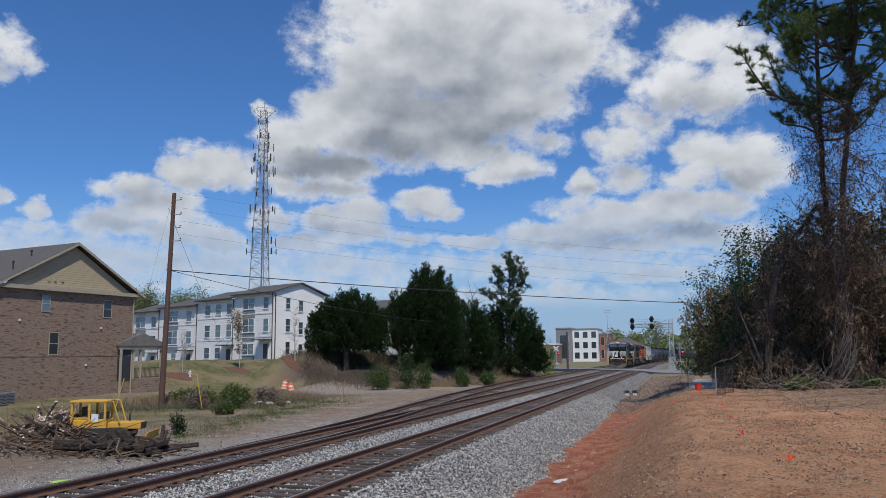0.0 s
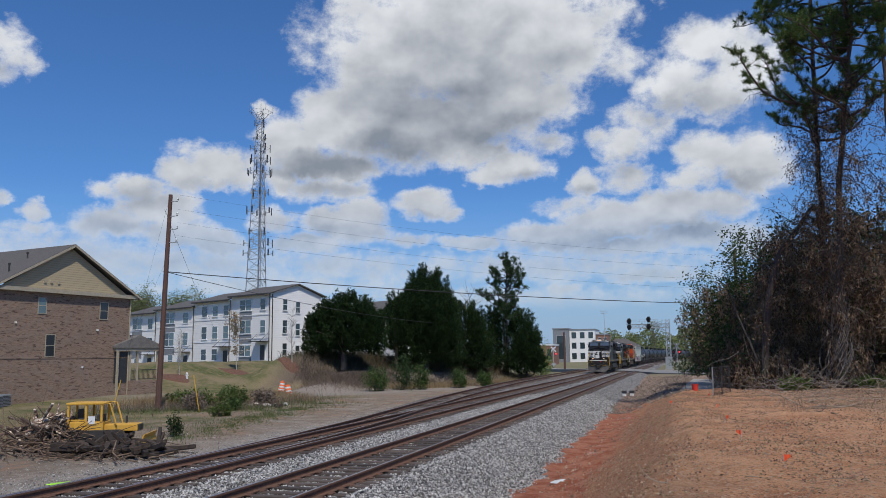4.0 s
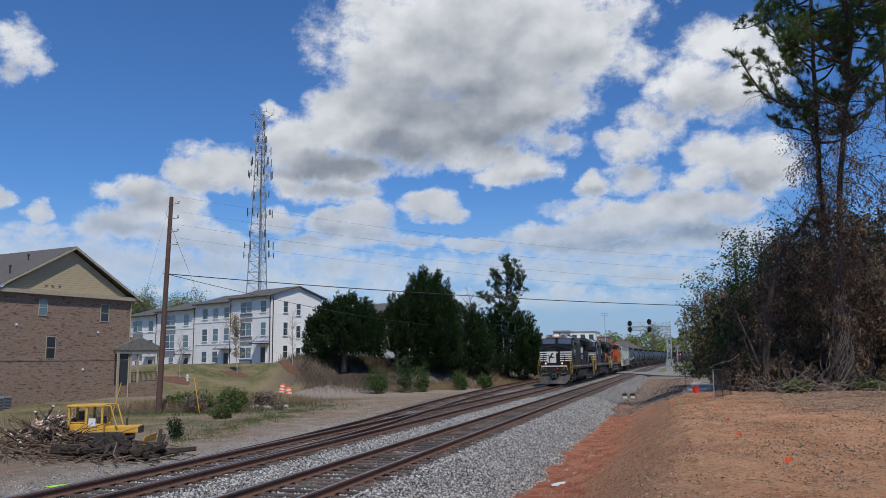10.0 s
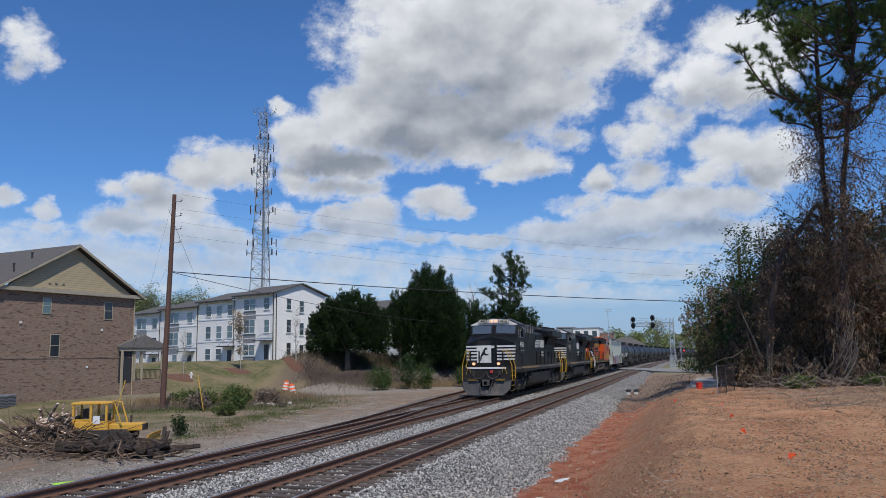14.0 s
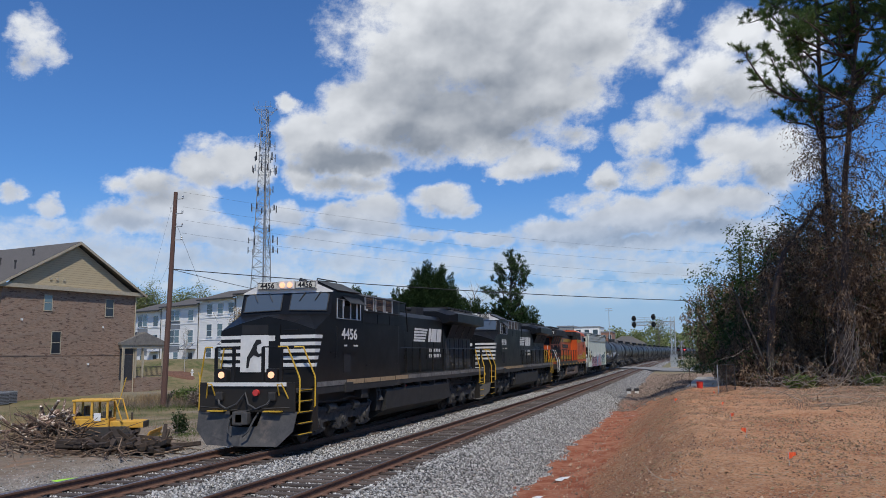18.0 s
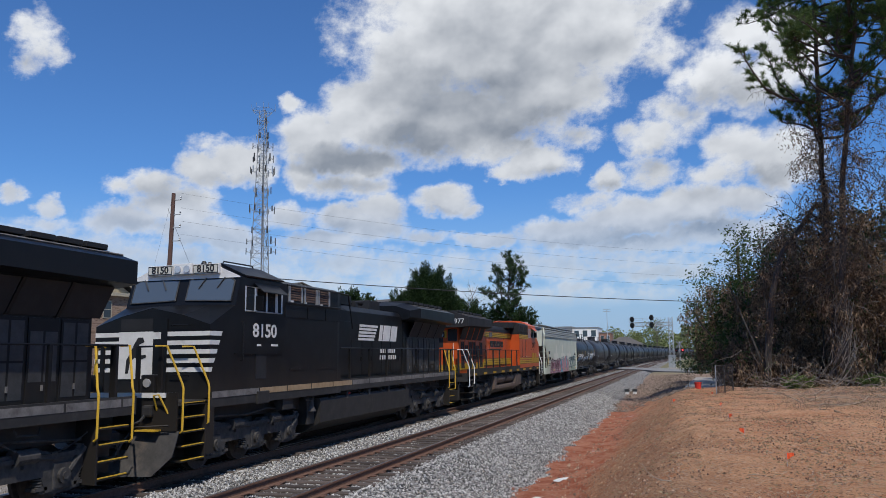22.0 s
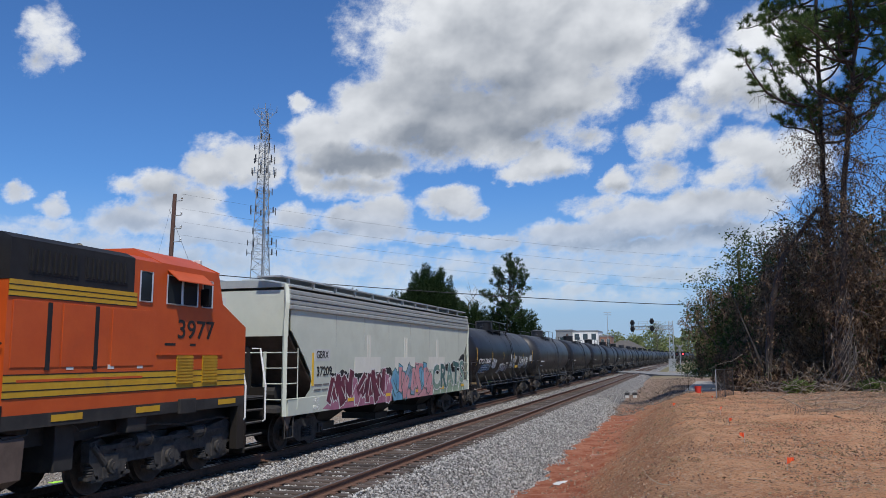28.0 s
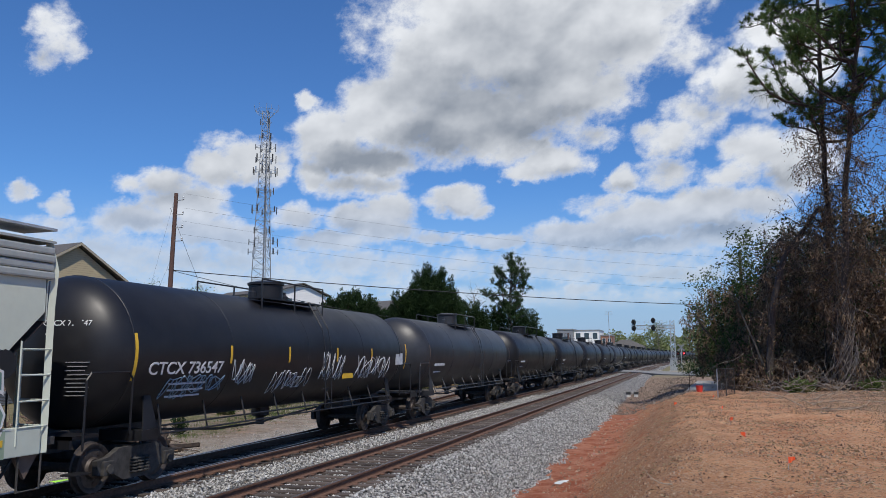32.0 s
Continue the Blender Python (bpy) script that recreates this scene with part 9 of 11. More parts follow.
def limb_tree():
    """The leaning dark stem that props itself against the pines."""
    rng = np.random.default_rng(9)
    at = (3.97, 44.71, 0.5)
    t = thing("leaning_tree", "dark leaning dead tree hung with withered leaves", "tree", Matrix.Translation(at))
    pts = [Vector(p) for p in [(0, 0, -0.6), (0.28, -0.33, 2.71), (0.59, -0.57, 5.03), (1.16, -0.68, 7.05), (2.05, -0.57, 8.21), (3.02, -0.48, 9.59)]]
    part("trunk", pipe(bmesh.new(), pts, 0.2, 9, 0.09), M_PINEBARK, t)
    leaves = []
    for k in range(34):
        j = rng.integers(2, len(pts))
        a = rng.uniform(0, 6.28)
        bm, lv = hanging_twigs(rng, pts[j - 1].lerp(pts[j], rng.uniform()), (math.cos(a), math.sin(a), rng.uniform(-0.1, 0.6)), rng.uniform(0.7, 2.4))
        leaves += lv
        part("dead_limb", bm, M_DARKTWIG, t)
    v, f = leaf_cloud(rng, leaves, 0.16, 3, (0.1, 0.1, 0.14), 1.0, 0.28)
    soup("dead_leaves", v, f, M_DEAD, t)


limb_tree()


def big_branch():
    """The long limb that reaches out over the tracks' side from the tall pines."""
    rng = np.random.default_rng(5)
    t = thing("pine_limb", "long pine limb tipped with round green tufts", "tree limb", pose(6.92, 41.10, 14.20))
    bm = bmesh.new()
    main = [Vector(p) for p in [(0.0, 0.0, 0.0), (-0.83, -0.41, 0.29), (-1.74, -0.82, 0.43), (-2.52, -1.24, 0.85), (-3.01, -1.6, 1.53), (-3.43, -1.94, 2.22), (-3.46, -2.13, 2.63)]]
    pipe(bm, main, 0.085, 6, 0.025)
    cs, ws = [main[-1]], [Vector((-1, 0, 0.2))]
    for k in range(38):
        j = int(rng.integers(2, len(main)))
        b = main[j - 1].lerp(main[j], rng.uniform())
        tp = limb(bm, rng, b, (-0.5 + rng.normal(0, 0.6), rng.normal(0, 0.6), rng.uniform(-0.1, 1.0)), rng.uniform(0.25, 0.95), 0.016, 0.12, 4, 0.2)
        cs += [tp[-1], tp[-2]]
        w = (tp[-1] - tp[-2]).normalized()
        ws += [w, w]
    part("limb", bm, M_PINEBARK, t)
    v, f = tuft_mesh(rng, [tuple(c) for c in cs], [tuple(w) for w in ws], 0.26, 46, 0.011)
    soup("needles", v, f, M_PINE, t)
    for k in range(7):
        bm, lv = hanging_twigs(rng, main[1 + k % 3], (rng.normal(0, 0.8), rng.normal(0, 0.4), -0.5), rng.uniform(0.6, 1.5), 0.018)
        part("dead_twig", bm, M_DARKTWIG, t)


big_branch()


def climbing_vines():
    """Grey dead vines winding up the pines' feet."""
    rng = np.random.default_rng(6)
    t = thing("dead_vine", "grey leafless vines winding up the pine trunks", "vine", pose(7.36, 42.5, 0.5))
    for k in range(26):
        bm = bmesh.new()
        h, turns, ph = rng.uniform(2.0, 7.5), rng.uniform(0.3, 1.3), rng.uniform(0, 6.28)
        r0, r1 = rng.uniform(0.35, 1.1), rng.uniform(0.2, 0.4)
        pts = []
        for i in range(17):
            f = i / 16
            r = r1 + (r0 - r1) * (1 - f) ** 2.5 + rng.normal(0, 0.035)
            a = ph + turns * 6.28 * f
            pts.append(Vector((r * math.cos(a) + 0.06 * f * h / 3.7, r * math.sin(a) - 0.13 * f * h, h * f - 0.1)))
        pipe(bm, pts, rng.uniform(0.010, 0.028), 5, 0.008)
        part("vine_stem", bm, M_VINE, t)


climbing_vines()


def in_lobes(rng, lobes, n, shell=0.55):
    """Random points in ellipsoids (centre, radii), denser towards the skin, weighted by size."""
    w = np.array([a[3] * a[4] * a[5] for a in lobes]) ** 0.67
    pick = rng.choice(len(lobes), n, p=w / w.sum())
    L = np.array(lobes)[pick]
    d = rng.normal(0, 1, (n, 3))
    d /= np.linalg.norm(d, axis=1)[:, None]
    r = rng.uniform(shell ** 3, 1.0, n) ** (1 / 3)
    r = r * (1 + 0.18 * np.sin(7 * d[:, 0] + 5 * d[:, 2] + pick) + 0.12 * np.sin(13 * d[:, 2] + 9 * d[:, 1]))
    return L[:, :3] + d * L[:, 3:] * r[:, None], d


THICKET_L = [(3.0, 58.0, 4.6, 2.5, 2.6, 3.6), (4.4, 57.0, 8.3, 1.9, 2.0, 2.5), (2.0, 62.0, 5.2, 1.8, 2.2, 3.4), (4.4, 52.0, 3.6, 2.4, 2.4, 3.2), (2.9, 50.0, 2.2, 1.3, 2.0, 1.7)]
THICKET_M = [(5.6, 49.0, 4.4, 2.6, 2.4, 4.0), (7.8, 49.0, 5.0, 2.6, 2.6, 4.2), (6.5, 50.0, 8.0, 2.2, 2.2, 2.2), (10.2, 46.5, 4.2, 2.8, 2.6, 3.8), (4.0, 46.0, 1.9, 1.7, 2.2, 1.6), (7.0, 46.6, 2.2, 2.6, 1.6, 2.0), (12.5, 44.0, 3.6, 2.6, 2.4, 3.4), (7.6, 42.6, 5.4, 1.1, 0.9, 4.6), (9.4, 43.6, 7.0, 1.7, 1.2, 4.0), (5.2, 43.4, 1.2, 1.9, 0.9, 1.4), (8.4, 42.2, 1.1, 2.0, 0.9, 1.3), (11.6, 41.0, 1.2, 2.0, 0.9, 1.4)]
THICKET_B = [(8, 62, 5.5, 4, 3, 5.2), (14, 60, 6.5, 4.5, 3, 6), (12, 70, 7, 6, 4, 6.5), (19, 56, 6, 5, 4, 6), (5.5, 68, 3.5, 3, 3, 3.2), (16, 48, 4, 3, 3, 4.5)]


def hanging_strings(rng, lobes, n, shell, top=99.0):
    """Withered leaves on drooping vine strings: each string falls from the lobes' skin."""
    pts, d = in_lobes(rng, lobes, n, shell)
    pts = pts[(pts[:, 2] > 0.9) & (pts[:, 2] < top)]
    out = []
    for p in pts:
        m = int(rng.integers(9, 22))
        ln = min(rng.uniform(0.5, 1.9), p[2] - 0.4)
        g = np.linspace(0, 1, m)
        sway = np.cumsum(rng.normal(0, 0.05, (m, 2)), axis=0)
        out.append(np.column_stack([p[0] + sway[:, 0], p[1] + sway[:, 1], p[2] - ln * g]))
    return leaf_cloud(rng, np.concatenate(out), 0.2, 3, (0.08, 0.08, 0.06), 1.5, 0.26)


def build_thicket():
    rng = np.random.default_rng(31)
    t = thing("vine_thicket", "tangled thicket of dead brown vines over small trees", "thicket")
    v, f = hanging_strings(rng, THICKET_M, 2400, 0.4)
    soup("dead_leaves", v, f, M_DEAD, t)
    pts, d = in_lobes(rng, THICKET_M, 240, 0.2)
    v, f = leaf_cloud(rng, pts[(pts[:, 2] > 0.4)], 0.16, 16, (0.2, 0.2, 0.2), 0.3, 0.5)
    soup("green_leaves", v, f, M_BROADLEAF, t)
    bm = bmesh.new()
    for k in range(420):
        L = THICKET_M[rng.integers(len(THICKET_M))]
        a = (L[0] + rng.normal(0, L[3] * 0.5), L[1] - L[4] * rng.uniform(0.1, 1.0), max(0.4, L[2] + rng.uniform(-0.8, 0.45) * L[5]))
        limb(bm, rng, a, (rng.normal(0, 1), rng.normal(0, 0.4), rng.normal(0, 1.1)), rng.uniform(0.8, 2.8), rng.uniform(0.006, 0.02), -0.08, 6, 0.3)
    part("vine_tangle", bm, M_VINE, t)["kind"] = "stuff"
    # low heap of canes along the front
    bm = bmesh.new()
    for k in range(190):
        x = rng.uniform(2.6, 14.5)
        y = 41.2 + rng.uniform(-1.6, 2.2) - 0.15 * (x - 3)
        z = gz(x, y) + rng.uniform(0.02, 0.5)
        limb(bm, rng, (x, y, z), (rng.normal(0, 1), rng.normal(0, 0.5), rng.uniform(-0.2, 1.0)), rng.uniform(0.7, 2.3), rng.uniform(0.008, 0.022), -0.12, 6, 0.25)
    part("cane_tangle", bm, M_VINE, t)["kind"] = "stuff"
    for k in range(9):
        bm = bmesh.new()
        x = rng.uniform(3.6, 13)
        y = rng.uniform(43.5, 48)
        limb(bm, rng, (x, y, 0.2), (rng.normal(0, 0.15), rng.normal(0, 0.1), 1), rng.uniform(4, 8), rng.uniform(0.05, 0.12), 0, 8, 0.1)
        part("stem", bm, M_DARKWOOD, t)


def build_left_tree():
    rng = np.random.default_rng(33)
    t = thing("broadleaf_tree", "half-green broadleaf tree hung with dead vine leaves", "tree")
    pts, d = in_lobes(rng, THICKET_L, 560, 0.45)
    v, f = leaf_cloud(rng, pts[pts[:, 2] > 0.4], 0.2, 30, (0.26, 0.26, 0.22), 0.2, 0.42)
    soup("green_leaves", v, f, M_BROADLEAF, t)
    v, f = hanging_strings(rng, THICKET_L, 620, 0.5, 7.5)
    soup("dead_leaves", v, f, M_DEAD, t)
    for k in range(10):
        bm = bmesh.new()
        L = THICKET_L[k % len(THICKET_L)]
        pts = limb(bm, rng, (3.6, 56, 0), (L[0] - 3.6 + rng.normal(0, 0.8), L[1] - 56 + rng.normal(0, 0.8), L[2] + rng.uniform(0, 3)), rng.uniform(5, 9), 0.1, 0.0, 8, 0.12)
        for j in range(10):
            limb(bm, rng, pts[rng.integers(3, len(pts))], (rng.normal(), rng.normal(), rng.normal() + 0.3), rng.uniform(0.6, 2.0), 0.02, 0, 4, 0.25)
        part("limb", bm, M_BARK, t)


def build_back_wood():
    rng = np.random.default_rng(35)
    t = thing("dark_wood", "dense dark green wood behind the thicket", "trees")
    pts, d = in_lobes(rng, THICKET_B, 9000, 0.6)
    v, f = leaf_cloud(rng, pts[pts[:, 2] > 0.0], 0.34, 4, (0.3, 0.3, 0.3), 0.0, 0.5)
    soup("foliage", v, f, M_CEDAR, t)
    for k in range(8):
        L = THICKET_B[k % len(THICKET_B)]
        part("trunk", pipe(bmesh.new(), [(L[0], L[1], -0.3), (L[0] + 0.3, L[1], L[2]), (L[0], L[1], L[2] + L[5] * 0.8)], 0.2, 7, 0.05), M_BARK, t)


build_thicket()
build_left_tree()
build_back_wood()


def bare_tree(at, height, seed, label, spread=0.35, r=0.06, budding=None):
    rng = np.random.default_rng(seed)
    t = thing("bare_tree" if height > 6 else "sapling", label, "tree", Matrix.Translation(at))
    bm = bmesh.new()
    trunk = limb(bm, rng, (0, 0, -0.2), (0, 0, 1), height, r, 0.05, 10, 0.05)
    wood = M_PALETWIG if height < 6 else M_TWIG
    part("trunk", bm, wood, t)
    bm = bmesh.new()
    tips = []
    for k in range(26):
        j = rng.integers(3, len(trunk))
        a = rng.uniform(0, 6.28)
        p = limb(bm, rng, trunk[j], (math.cos(a), math.sin(a), rng.uniform(0.6, 1.6)), height * spread * rng.uniform(0.5, 1.1) * (1.2 - j / 14), r * 0.35, 0.05, 5, 0.12)
        for q in range(4):
            i = rng.integers(1, len(p))
            e = limb(bm, rng, p[i], (rng.normal(), rng.normal(), rng.uniform(0.2, 1.2)), height * 0.12 * rng.uniform(0.5, 1.2), r * 0.15, 0.05, 3, 0.15)
            tips += [tuple(x) for x in e]
    part("branch_spray", bm, wood, t)
    if budding:
        v, f = leaf_cloud(rng, tips, height * 0.028, 3, (height * 0.015,) * 3, 0, 0.6)
        soup("bud_cloud", v, f, budding, t)
    return t


bare_tree((-46.7, 77.5, gz(-46.7, 77.5)), 5.9, 41, "young pale street tree in bud on the lawn", 0.26, 0.05, M_STRAW)
bare_tree((-39.2, 75.9, gz(-39.2, 75.9)), 5.6, 42, "bare young tree by the white gable", 0.3, 0.07)
bare_tree((-48.6, 69.8, gz(-48.6, 69.8)), 4.0, 43, "thin bare sapling near the street", 0.3, 0.05)
bare_tree((-62.0, 89.0, gz(-62, 89)), 4.4, 44, "thin bare sapling on the verge", 0.3, 0.05)
bare_tree((-27.0, 104.0, 0), 10.5, 45, "grey bare tree between the evergreens", 0.4, 0.14)


def budding_tree(at, height, wide, seed):
    """A spreading tree with a rounded crown of fine twigs and opening buds."""
    rng = np.random.default_rng(seed)
    t = thing("budding_tree", "large rounded spring tree in bud behind the houses", "tree", Matrix.Translation(at))
    lobes = [(rng.normal(0, wide * 0.45), rng.normal(0, wide * 0.4), height * rng.uniform(0.6, 0.78), wide * rng.uniform(0.4, 0.6), wide * 0.5, height * rng.uniform(0.15, 0.22)) for k in range(7)]
    lobes.append((0, 0, height * 0.72, wide * 0.75, wide * 0.7, height * 0.26))
    bm = bmesh.new()
    stem = limb(bm, rng, (0, 0, -0.4), (0.03, 0, 1), height * 0.5, 0.26, 0.0, 7, 0.05)
    part("trunk", bm, M_TWIG, t)
    pts, d = in_lobes(rng, lobes, 700, 0.3)
    bm = bmesh.new()
    for p in pts[:320]:
        foot = stem[rng.integers(3, len(stem))]
        way = Vector(p) - foot
        limb(bm, rng, foot, way, way.length, 0.05, 0.02, 5, 0.12)
    part("branch_spray", bm, M_TWIG, t)
    v, f = leaf_cloud(rng, pts, 0.26, 15, (0.5, 0.5, 0.4), 0, 0.6)
    soup("bud_cloud", v, f, M_FARTREE, t)


for k, (x, y, hgt, wide) in enumerate(((-94, 123.3, 15.4, 4.2), (-84.3, 124, 14.6, 4.6), (-103, 130, 13, 4.6))):
    budding_tree((x, y, 1.0), hgt, wide, 50 + k)


def bush(at, r, h, seed, mat, label, n=420, size=0.2):
    rng = np.random.default_rng(seed)
    t = thing("bush", label, "bush", Matrix.Translation(at))
    pts, d = in_lobes(rng, [(0, 0, h * 0.5, r, r, h * 0.55), (r * 0.4, 0.1, h * 0.35, r * 0.6, r * 0.6, h * 0.4)], n, 0.2)
    pts = pts[pts[:, 2] > 0.0]
    v, f = leaf_cloud(rng, pts, size, 5, (size * 0.6,) * 3, -0.4, 0.35)
    soup("leaves", v, f, mat, t)
    bm = bmesh.new()
    for k in range(7):
        limb(bm, rng, (0, 0, -0.1), (rng.normal(0, 0.5), rng.normal(0, 0.5), 1), h * 0.8, 0.02, 0, 4, 0.15)
    part("stem_clump", bm, M_TWIG, t)
    return t


for k, (x, y, r, h, mt, lb) in enumerate((
        (-28.9, 73.5, 1.3, 2.2, M_YOUNGPINE, "bushy green young pine on the berm"), (-25.6, 77.5, 0.9, 2.6, M_YOUNGPINE, "young green pine at the berm's foot"), (-22.6, 81.5, 0.8, 2.0, M_YOUNGPINE, "bright green young pine in dry grass"),
        (-26.8, 75.6, 1.0, 3.6, M_PINEFAR, "slender young pine on the berm"), (-20.6, 84.5, 0.8, 1.5, M_YOUNGPINE, "low bright green shrub"), (-27.9, 46.0, 0.38, 0.65, M_YOUNGPINE, "green shrub in the weeds"),
        (-31.6, 47.4, 1.0, 1.1, M_GRASS, "leafy green weeds behind the pole"), (-30.0, 49.2, 1.1, 1.2, M_GRASS, "tall green weeds in dry scrub"), (-34.0, 49.0, 1.0, 0.9, M_GRASS, "green weed patch beside the pole"), (-28.3, 50.5, 0.8, 1.0, M_BRUSH, "grey brown twiggy shrub"), (-30.3, 45.2, 0.6, 1.0, M_BRUSH, "brown dry shrub beside the pole"), (-26.0, 41.5, 0.5, 0.5, M_GRASS, "low green weed clump"), (-21.0, 29.9, 0.3, 0.9, M_CEDAR, "small dark cedar seedling"),
        (-31.0, 50.0, 0.7, 0.7, M_GRASS, "weedy green shrub beside the lane"), (5.2, 41.8, 0.5, 0.4, M_GRASS, "green weeds under the thicket"), (8.4, 41.0, 0.6, 0.4, M_GRASS, "patch of green ivy at the pine's foot"),
        (-47.8, 55.5, 0.6, 0.7, M_TWIG, "clipped bare shrub by the brick wall"), (-48.6, 50.5, 0.5, 0.6, M_CEDAR, "small shrub by the brick wall"), (-18.7, 111.0, 1.5, 4.6, M_SPRING, "light green young tree in leaf at the wood's end"), (1.2, 96.0, 2.4, 2.2, M_CEDAR, "dark evergreen shrub beside the road"), (4.2, 92.0, 2.6, 2.6, M_CEDAR, "dark evergreen shrub beside the road"))):
    bush((x, y, gz(x, y)), r, h, 60 + k, mt, lb, int(260 * r + 160), 0.2 if y > 30 else 0.1)


def blades(name, n, where, h, w, mat, label, seed, lean=0.3):
    """Grass: single bent blades; one object of stuff."""
    rng = np.random.default_rng(seed)
    p = where(rng, n)
    z = ground_z(p[:, 0], p[:, 1])
    b = np.column_stack([p, z - 0.03])
    hh = h * rng.uniform(0.4, 1.2, len(p))[:, None]
    tip = b + np.column_stack([rng.normal(0, lean, len(p)), rng.normal(0, lean, len(p)), np.ones(len(p))]) * hh
    a = rng.uniform(0, 6.28, len(p))
    s = np.column_stack([np.cos(a), np.sin(a), np.zeros(len(p))]) * w
    v = np.stack([b - s, b + s, tip], 1).reshape(-1, 3)
    ob = soup(name, v, np.arange(len(v)).reshape(-1, 3), mat)
    return tagged(ob, label, "grass", kind="stuff")


def along(pts, width):
    def f(rng, n):
        P = np.array(pts, float)
        k = rng.integers(0, len(P) - 1, n)
        t = rng.uniform(0, 1, n)[:, None]
        q = P[k] * (1 - t) + P[k + 1] * t
        clump = np.sin(q[:, :1] * 2.1) * np.sin(q[:, 1:] * 1.7)
        return q + rng.normal(0, 1, (n, 2)) * width * (0.7 + 0.5 * clump)
    return f


blades("dry_grass", 11000, along([(-28.5, 78), (-25, 84), (-20.5, 93), (-18.5, 104)], 0.9), 0.65, 0.03, M_STRAW, "tall dry straw grass at the berm's foot", 71)
blades("brush", 20000, along([(-37.6, 76.2), (-35.5, 78), (-33, 79.5), (-30.5, 83)], 1.2), 0.42, 0.02, M_BRUSH, "dry brown brush on the berm", 72, 0.6)
blades("brush", 22000, along([(-35, 74.5), (-33, 77), (-29.5, 80.5), (-25.5, 86), (-22.5, 91)], 1.5), 0.48, 0.02, M_BRUSH, "grey brush and leaf litter on the berm's face", 78, 0.7)
blades("weeds", 8000, along([(-36, 43), (-31, 46), (-28, 47), (-27, 52), (-31, 58)], 2.6), 0.28, 0.014, M_GRASS, "green weeds round the utility pole", 73)
blades("brush", 9000, along([(-37, 45), (-33, 47), (-30, 48), (-28.5, 51), (-29.5, 57), (-33, 61)], 2.0), 0.5, 0.012, M_BRUSH, "tangled dry brown scrub behind the utility pole", 83, 0.45)
blades("weeds", 5000, along([(-19.5, 27), (-21, 33), (-22.5, 40), (-24, 48)], 1.0), 0.12, 0.012, M_GRASS, "low green weeds on the dirt", 79)
blades("dry_grass", 14000, along([(-38, 50), (-33, 50), (-30, 56), (-34, 60)], 1.8), 0.75, 0.02, M_STRAW, "dry grass behind the utility pole", 74)
blades("weeds", 4500, along([(-22, 33), (-23, 39), (-24, 46), (-25, 55)], 1.5), 0.16, 0.014, M_GRASS, "thin green weeds along the dirt lane", 75)
blades("dry_grass", 4200, along([(3.5, 24), (5.5, 30), (7, 36), (9.5, 37), (12, 34)], 2.0), 0.16, 0.006, M_BRUSH, "sparse dry grass on the bank", 76)
blades("dry_grass", 5000, along([(-26, 26), (-30, 32), (-36, 40)], 2.5), 0.3, 0.015, M_STRAW, "short dry grass by the timber heap", 77)


blades("undergrowth", 16000, along([(-40, 80), (-36, 84), (-32, 88), (-27, 93), (-22, 98)], 1.5), 0.9, 0.03, M_UNDER, "dark brushy undergrowth below the evergreens", 84, 0.6)


def far_wood():
    """Tree line along the horizon, in bud."""
    rng = np.random.default_rng(81)
    for nm, rows in (("distant_wood", [(-60 + 13 * k, 520 + 14 * (k % 3), 6, 13, 8, 9 + 3 * (k % 2)) for k in range(12)]),
                     ("distant_wood", [(-330 + 26 * k, 330 + 20 * (k % 3), 5, 17, 8, 8 + 2 * (k % 2)) for k in range(11)]),
                     ("distant_wood", [(40 + 30 * k, 200 + 30 * (k % 2), 6, 18, 10, 9) for k in range(10)]),
                     ("distant_wood", [(8 + 9 * k, 128 + 9 * (k % 2), 3, 6, 5, 6) for k in range(6)])):
        far = rows[0][1] > 500
        pts, d = in_lobes(rng, rows, 9000 if far else 2600, 0.7)
        v, f = leaf_cloud(rng, pts[pts[:, 2] > -0.5], 1.4 if far else 1.0, 4, (0.7, 0.7, 0.7), 0, 0.6)
        tagged(soup(nm, v, f, M_FARTREE), "hazy line of budding trees along the horizon", "trees", kind="stuff")


far_wood()
bare_tree((-9.0, 300, 0), 13, 88, "large budding tree beyond the signal gantry", 0.5, 0.25, M_FARTREE)


# ---- small things ----
M_DOZER = surface("faded_yellow_machine", (0.60, 0.32, 0.035), (0.67, 0.385, 0.06), 3, 0.6, 0, 0.05, wear=(0.36, 0.22, 0.06), wcover=(0.5, 0.8))
M_BARREL = surface("orange_plastic", (0.75, 0.13, 0.03), (0.8, 0.17, 0.04), 4, 0.5, 0, 0.03)
M_FLAG = surface("orange_vinyl", (0.85, 0.11, 0.03), (0.9, 0.14, 0.04), 4, 0.6, 0, 0)
M_TIMBER = surface("rotten_black_timber", (0.022, 0.015, 0.011), (0.06, 0.042, 0.031), 6, 0.9, 0, 0.5, rand=0.8, wear=(0.13, 0.095, 0.07))
M_BRANCHWOOD = surface("stripped_branch", (0.055, 0.036, 0.025), (0.19, 0.13, 0.088), 4, 0.9, 0, 0.3, rand=1.1)
M_LOGBARK = surface("brown_split_logs", (0.09, 0.055, 0.04), (0.22, 0.14, 0.1), 6, 0.9, 0, 0.4, rand=1.1, wear=(0.62, 0.53, 0.43), wscale=4, wcover=(0.5, 0.6))
M_PAPER = surface("torn_white_litter", (0.6, 0.6, 0.58), (0.7, 0.7, 0.68), 8, 0.8, 0, 0.2)
